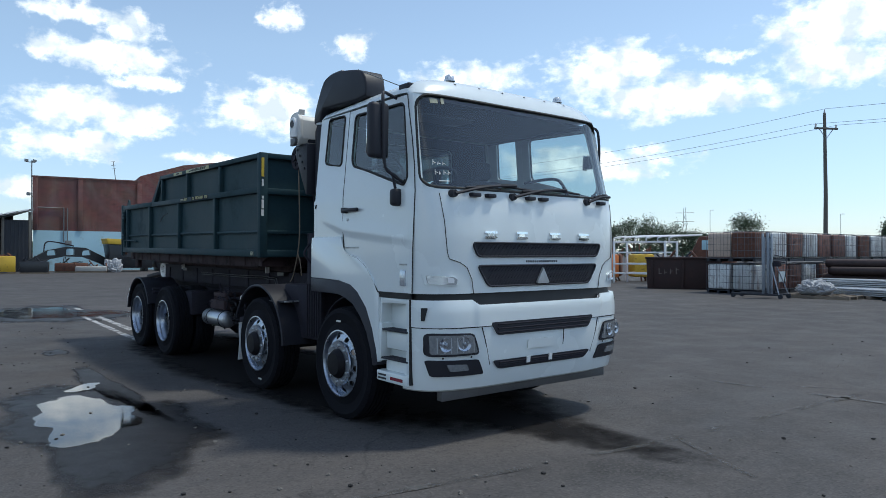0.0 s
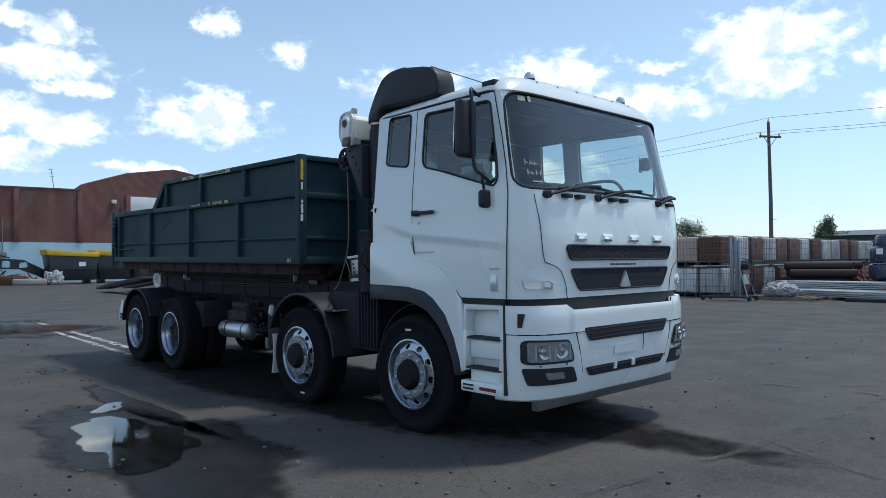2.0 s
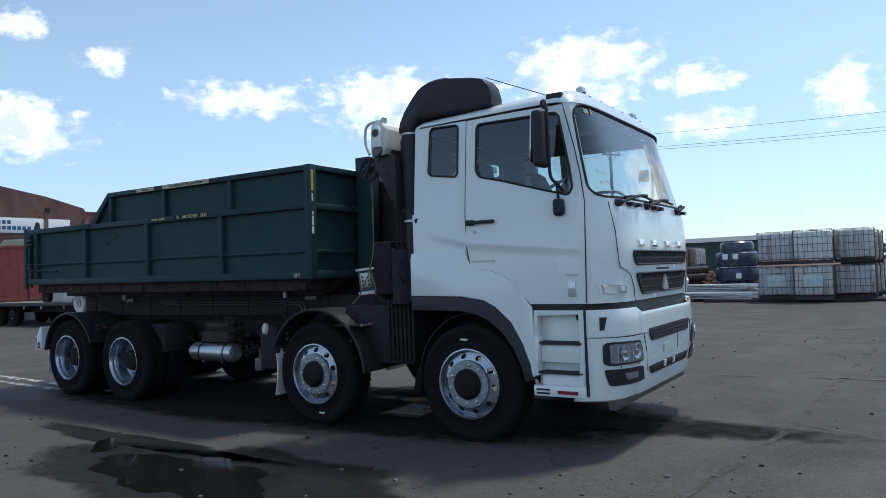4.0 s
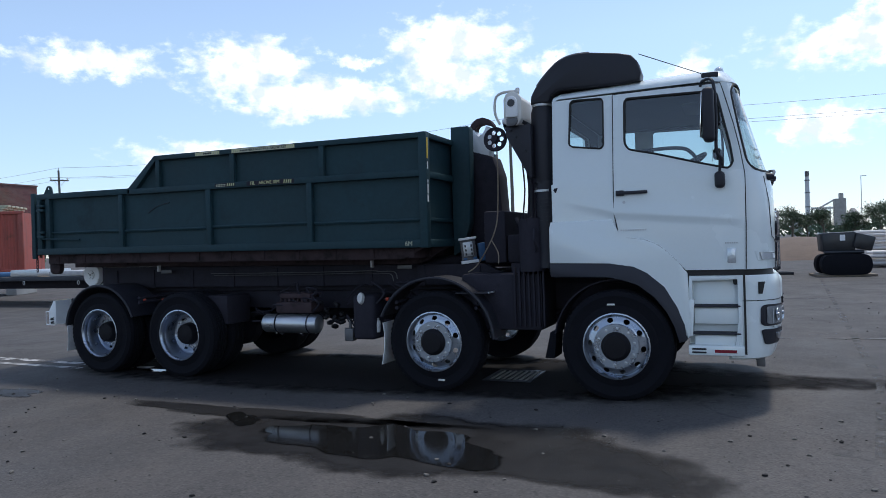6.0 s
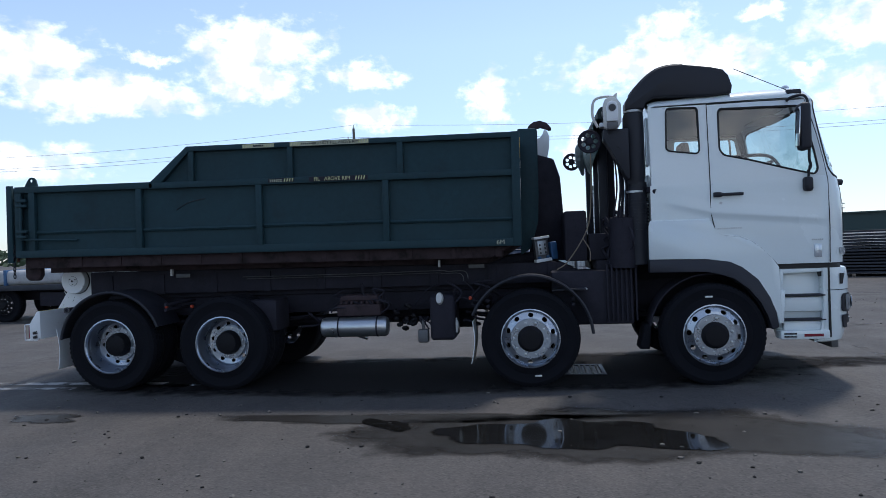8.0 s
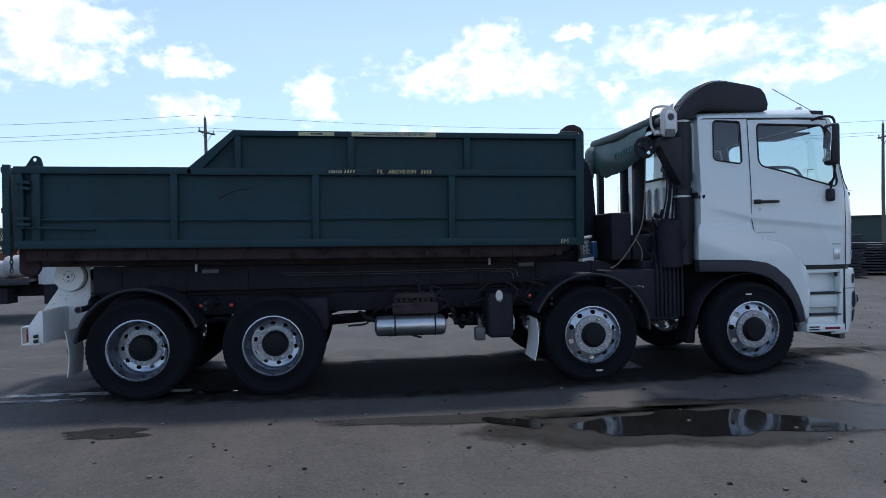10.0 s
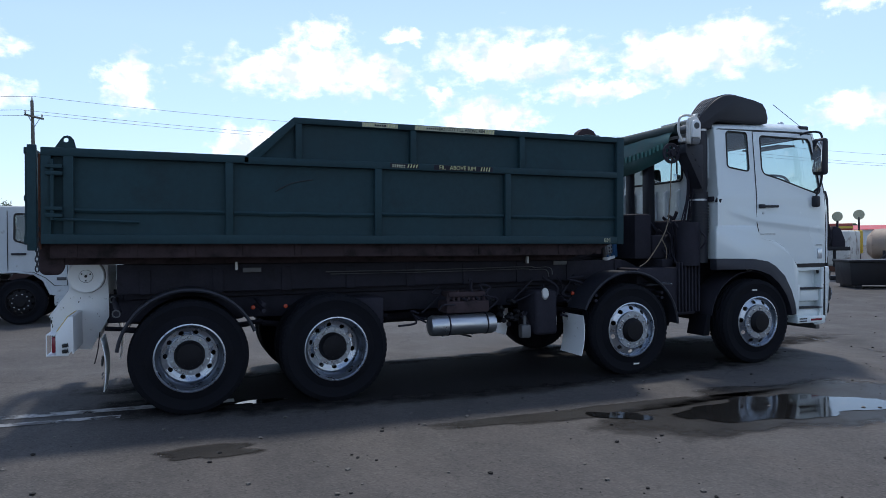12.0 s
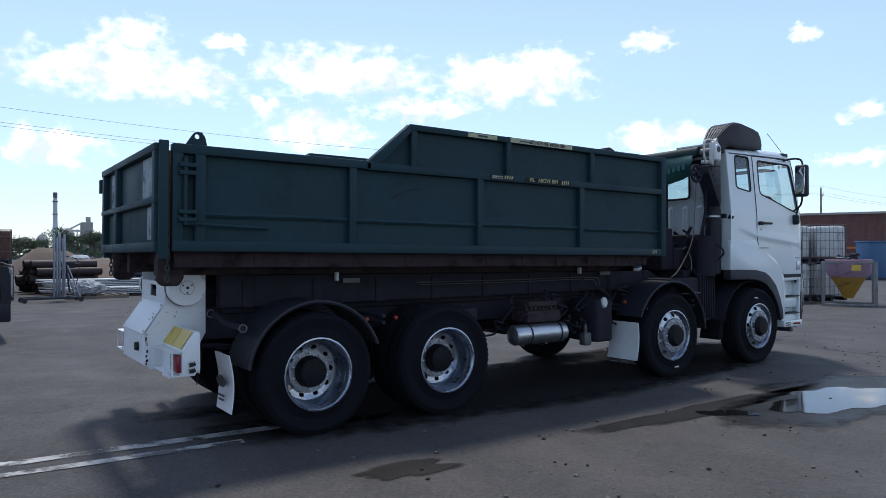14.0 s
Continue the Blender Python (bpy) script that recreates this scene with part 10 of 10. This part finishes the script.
def power_pole(x, y, h, turn, lean=0.6):
    p = thing("power_pole", "weathered timber power pole with a cross-arm", "power pole", "power poles", at=local(x, y, turn))
    part("pole_shaft", tube(bmesh.new(), [(0, 0, 0), (0.04, 0, h * 0.5), (-0.05, 0, h)], 0.16, 10, radii=[0.16, 0.135, 0.10]), M_POLE, p)
    part("cross_arm", boxm(-0.9, 0.9, -0.16, -0.05, h - 1.15, h - 1.02, r=0.01), M_POLE, p)
    for a in (-0.82, 0.78):
        part("insulator", lathe(bmesh.new(), [(0.03, 0), (0.07, 0.04), (0.05, 0.12), (0.07, 0.16), (0.02, 0.24), (0, 0.24)], (a, -0.1, h - 1.0), (0, 0, 1), 10), M_GREYBOX, p)
    part("insulator", lathe(bmesh.new(), [(0.03, 0), (0.07, 0.04), (0.05, 0.12), (0.02, 0.3), (0, 0.3)], (-0.05, 0, h), (0, 0, 1), 10), M_GREYBOX, p)
    part("arm_brace", tube(bmesh.new(), [(-0.6, -0.1, h - 1.05), (0, -0.1, h - 1.8), (0.6, -0.1, h - 1.05)], 0.03, 5), M_STEEL, p)
    return p


POLES = [(-67.0, 46.5, 11.0, 62), (-15.7, 46.5, 11.3, 62), (40.3, 46.5, 11.0, 80), (96.0, 46.5, 11.0, 40)]
for x, y, h, t in POLES:
    power_pole(x, y, h, t)
for (xa, ya, ha, _), (xb, yb, hb, _) in zip([(-120.0, 46.5, 11.0, 0)] + POLES, POLES + [(150.0, 46.5, 11.0, 0)]):
    for k, off in enumerate((-1.0, 0.95, 0.0)):
        dz = 0.3 if k == 2 else -0.8
        a, b = Vector((xa + off * 0.5, ya + off * 0.9, ha + dz)), Vector((xb + off * 0.5, yb + off * 0.9, hb + dz))
        bm = tube(bmesh.new(), [a.lerp(b, s / 12) - Vector((0, 0, 0.9 * 4 * (s / 12) * (1 - s / 12))) for s in range(13)], 0.012, 4)
        tagged(finish("power_line", bm, M_WIRE), "thin sagging overhead power line", "cable", "power lines")
for az, d, h in ((-29.5, 150, 12), (-20.5, 160, 11), (9.0, 120, 11.5), (11.5, 150, 11), (14.5, 140, 14), (17.8, 135, 14), (20.5, 130, 13), (35.0, 120, 14), (37.5, 140, 11), (45.0, 110, 10), (47.0, 130, 9)):
    x, y = at_az(az, d)
    p = thing("lamp_post", "tall thin street-lamp post far off", "lamp post", "far lamp posts", at=local(x, y, -az))
    h *= 0.88
    part("lamp_shaft", tube(bmesh.new(), [(0, 0, 0), (0, 0, h)], 0.055, 6), M_STEEL, p)
    part("lamp_arm", boxm(-0.05, 0.75, -0.08, 0.08, h, h + 0.1), M_STEEL, p)
pyl = thing("lattice_pylon", "grey lattice power pylon far off", "pylon", at=local(*at_az(-32.0, 420), 30))
bm = bmesh.new()
for s in (-1, 1):
    tube(bm, [(s * 3, 0, 0), (s * 0.8, 0, 18), (s * 0.5, 0, 28)], 0.16, 4)
    for k in range(6):
        tube(bm, [(-s * (3 - 0.4 * k), 0, k * 4), (s * (2.6 - 0.4 * k), 0, k * 4 + 4)], 0.1, 4)
for z in (20, 25):
    tube(bm, [(-5, 0, z), (5, 0, z)], 0.14, 4)
part("lattice", bm, M_STEEL, pyl)


# ---- trees ----
def tree(x, y, h, w, seed, n=3200, leaf=0.26):
    rnd = random.Random(seed)
    ob = thing("gum_tree", "grey-green gum tree with an open uneven crown", "tree", "distant trees", at=local(x, y))
    bm = tube(bmesh.new(), [(0, 0, 0), (0.1, 0, h * 0.25), (rnd.uniform(-0.3, 0.3), 0.1, h * 0.5), (rnd.uniform(-0.5, 0.5), 0, h * 0.8)], 0.2, 8, radii=[0.035 * h, 0.028 * h, 0.02 * h, 0.007 * h])
    tips = []
    for k in range(9):
        a = rnd.uniform(0, math.tau)
        z0 = h * rnd.uniform(0.25, 0.6)
        r = w * 0.5 * rnd.uniform(0.45, 0.95)
        tip = Vector((r * math.cos(a), r * math.sin(a), min(h * 0.95, z0 + h * rnd.uniform(0.12, 0.4))))
        tube(bm, [(0, 0, z0), tip * 0.5 + Vector((0, 0, z0 * 0.55)), tip], 0.05, 5, radii=[0.014 * h, 0.009 * h, 0.004 * h])
        tips.append(tip)
    tips += [Vector((rnd.uniform(-0.2, 0.2) * w, rnd.uniform(-0.2, 0.2) * w, h * rnd.uniform(0.75, 0.92))) for _ in range(4)]
    part("trunk", bm, M_BARK, ob)
    verts, faces = [], []
    for k in range(n):
        t = rnd.choice(tips)
        c = t + Vector((rnd.gauss(0, 0.11 * w), rnd.gauss(0, 0.11 * w), rnd.gauss(0, 0.07 * h)))
        c.z = max(h * 0.22, c.z)
        u = Vector((rnd.uniform(-1, 1), rnd.uniform(-1, 1), rnd.uniform(-1, 1))).normalized() * leaf * rnd.uniform(0.5, 1.2)
        v = Vector((rnd.uniform(-1, 1), rnd.uniform(-1, 1), rnd.uniform(-1, 1))).normalized() * leaf * rnd.uniform(0.4, 0.9)
        i = len(verts)
        verts += [c - u, c + v * 0.5, c + u, c - v * 0.5]
        faces.append((i, i + 1, i + 2, i + 3))
    me = bpy.data.meshes.new("crown")
    me.from_pydata(verts, [], faces)
    me.materials.append(M_LEAF)
    cr = new("crown", me)
    cr.parent = ob
    return ob


# clumps by bearing and distance from four points along the yard
CLUMPS = (((5.7, -4.6), ((-37.8, 110, 6.3, 5.5), (-36.1, 112, 7.3, 6.0), (-35.0, 108, 6.4, 5.0), (-33.9, 110, 6.2, 5.0), (-32.5, 112, 5.2, 5.0), (-31.3, 110, 5.0, 4.5), (-28.0, 100, 7.2, 4.2))),
          ((4.4, -5.6), ((-17.7, 100, 6.9, 2.4), (-16.5, 104, 5.2, 3.4))),
          ((0.4, -8.2), ((7.9, 112, 4.2, 3.4), (9.4, 108, 5.4, 4.2), (10.3, 112, 5.2, 3.6), (11.1, 110, 4.4, 3.0), (14.5, 130, 4.0, 5.0))),
          ((-9.1, -6.7), ((3.7, 200, 6.2, 8), (5.0, 205, 6.0, 8), (6.5, 200, 8.6, 7), (7.4, 205, 7.6, 7), (8.5, 200, 8.0, 6), (-1.0, 150, 6.4, 6), (-2.8, 150, 6.2, 6), (-0.1, 160, 5.6, 6))))
i = 0
for (px, py), row in CLUMPS:
    for az_, d, h, w in row:
        x, y = at_az(az_, d)
        tree(px + x, py + y, h * 0.95, w, 40 + i, 3400, 0.17 if d < 140 else 0.26)
        i += 1
# far line of scrub and trees along the horizon
rnd = random.Random(99)
verts, faces = [], []
for k in range(5200):
    az_ = rnd.uniform(-88, 75)
    d = rnd.uniform(260, 340)
    top = 5.2 + 2.6 * noise.noise(Vector((az_ * 0.22, 3.1, 0))) + 1.4 * noise.noise(Vector((az_ * 0.9, 7.7, 0)))
    x, y = at_az(az_, d)
    c = Vector((x, y, max(0.3, top) * rnd.random() ** 0.6))
    u = Vector((rnd.uniform(-1, 1), rnd.uniform(-1, 1), rnd.uniform(-0.4, 0.4))).normalized() * rnd.uniform(0.9, 2.4)
    v = Vector((rnd.uniform(-0.5, 0.5), rnd.uniform(-0.5, 0.5), 1)).normalized() * rnd.uniform(0.5, 1.1)
    i = len(verts)
    verts += [c - u, c + v, c + u, c - v]
    faces.append((i, i + 1, i + 2, i + 3))
me = bpy.data.meshes.new("far_woods")
me.from_pydata(verts, [], faces)
me.materials.append(M_LEAF)
tagged(new("far_woods", me), "dark green line of far trees on the horizon", "woods", kind="stuff")
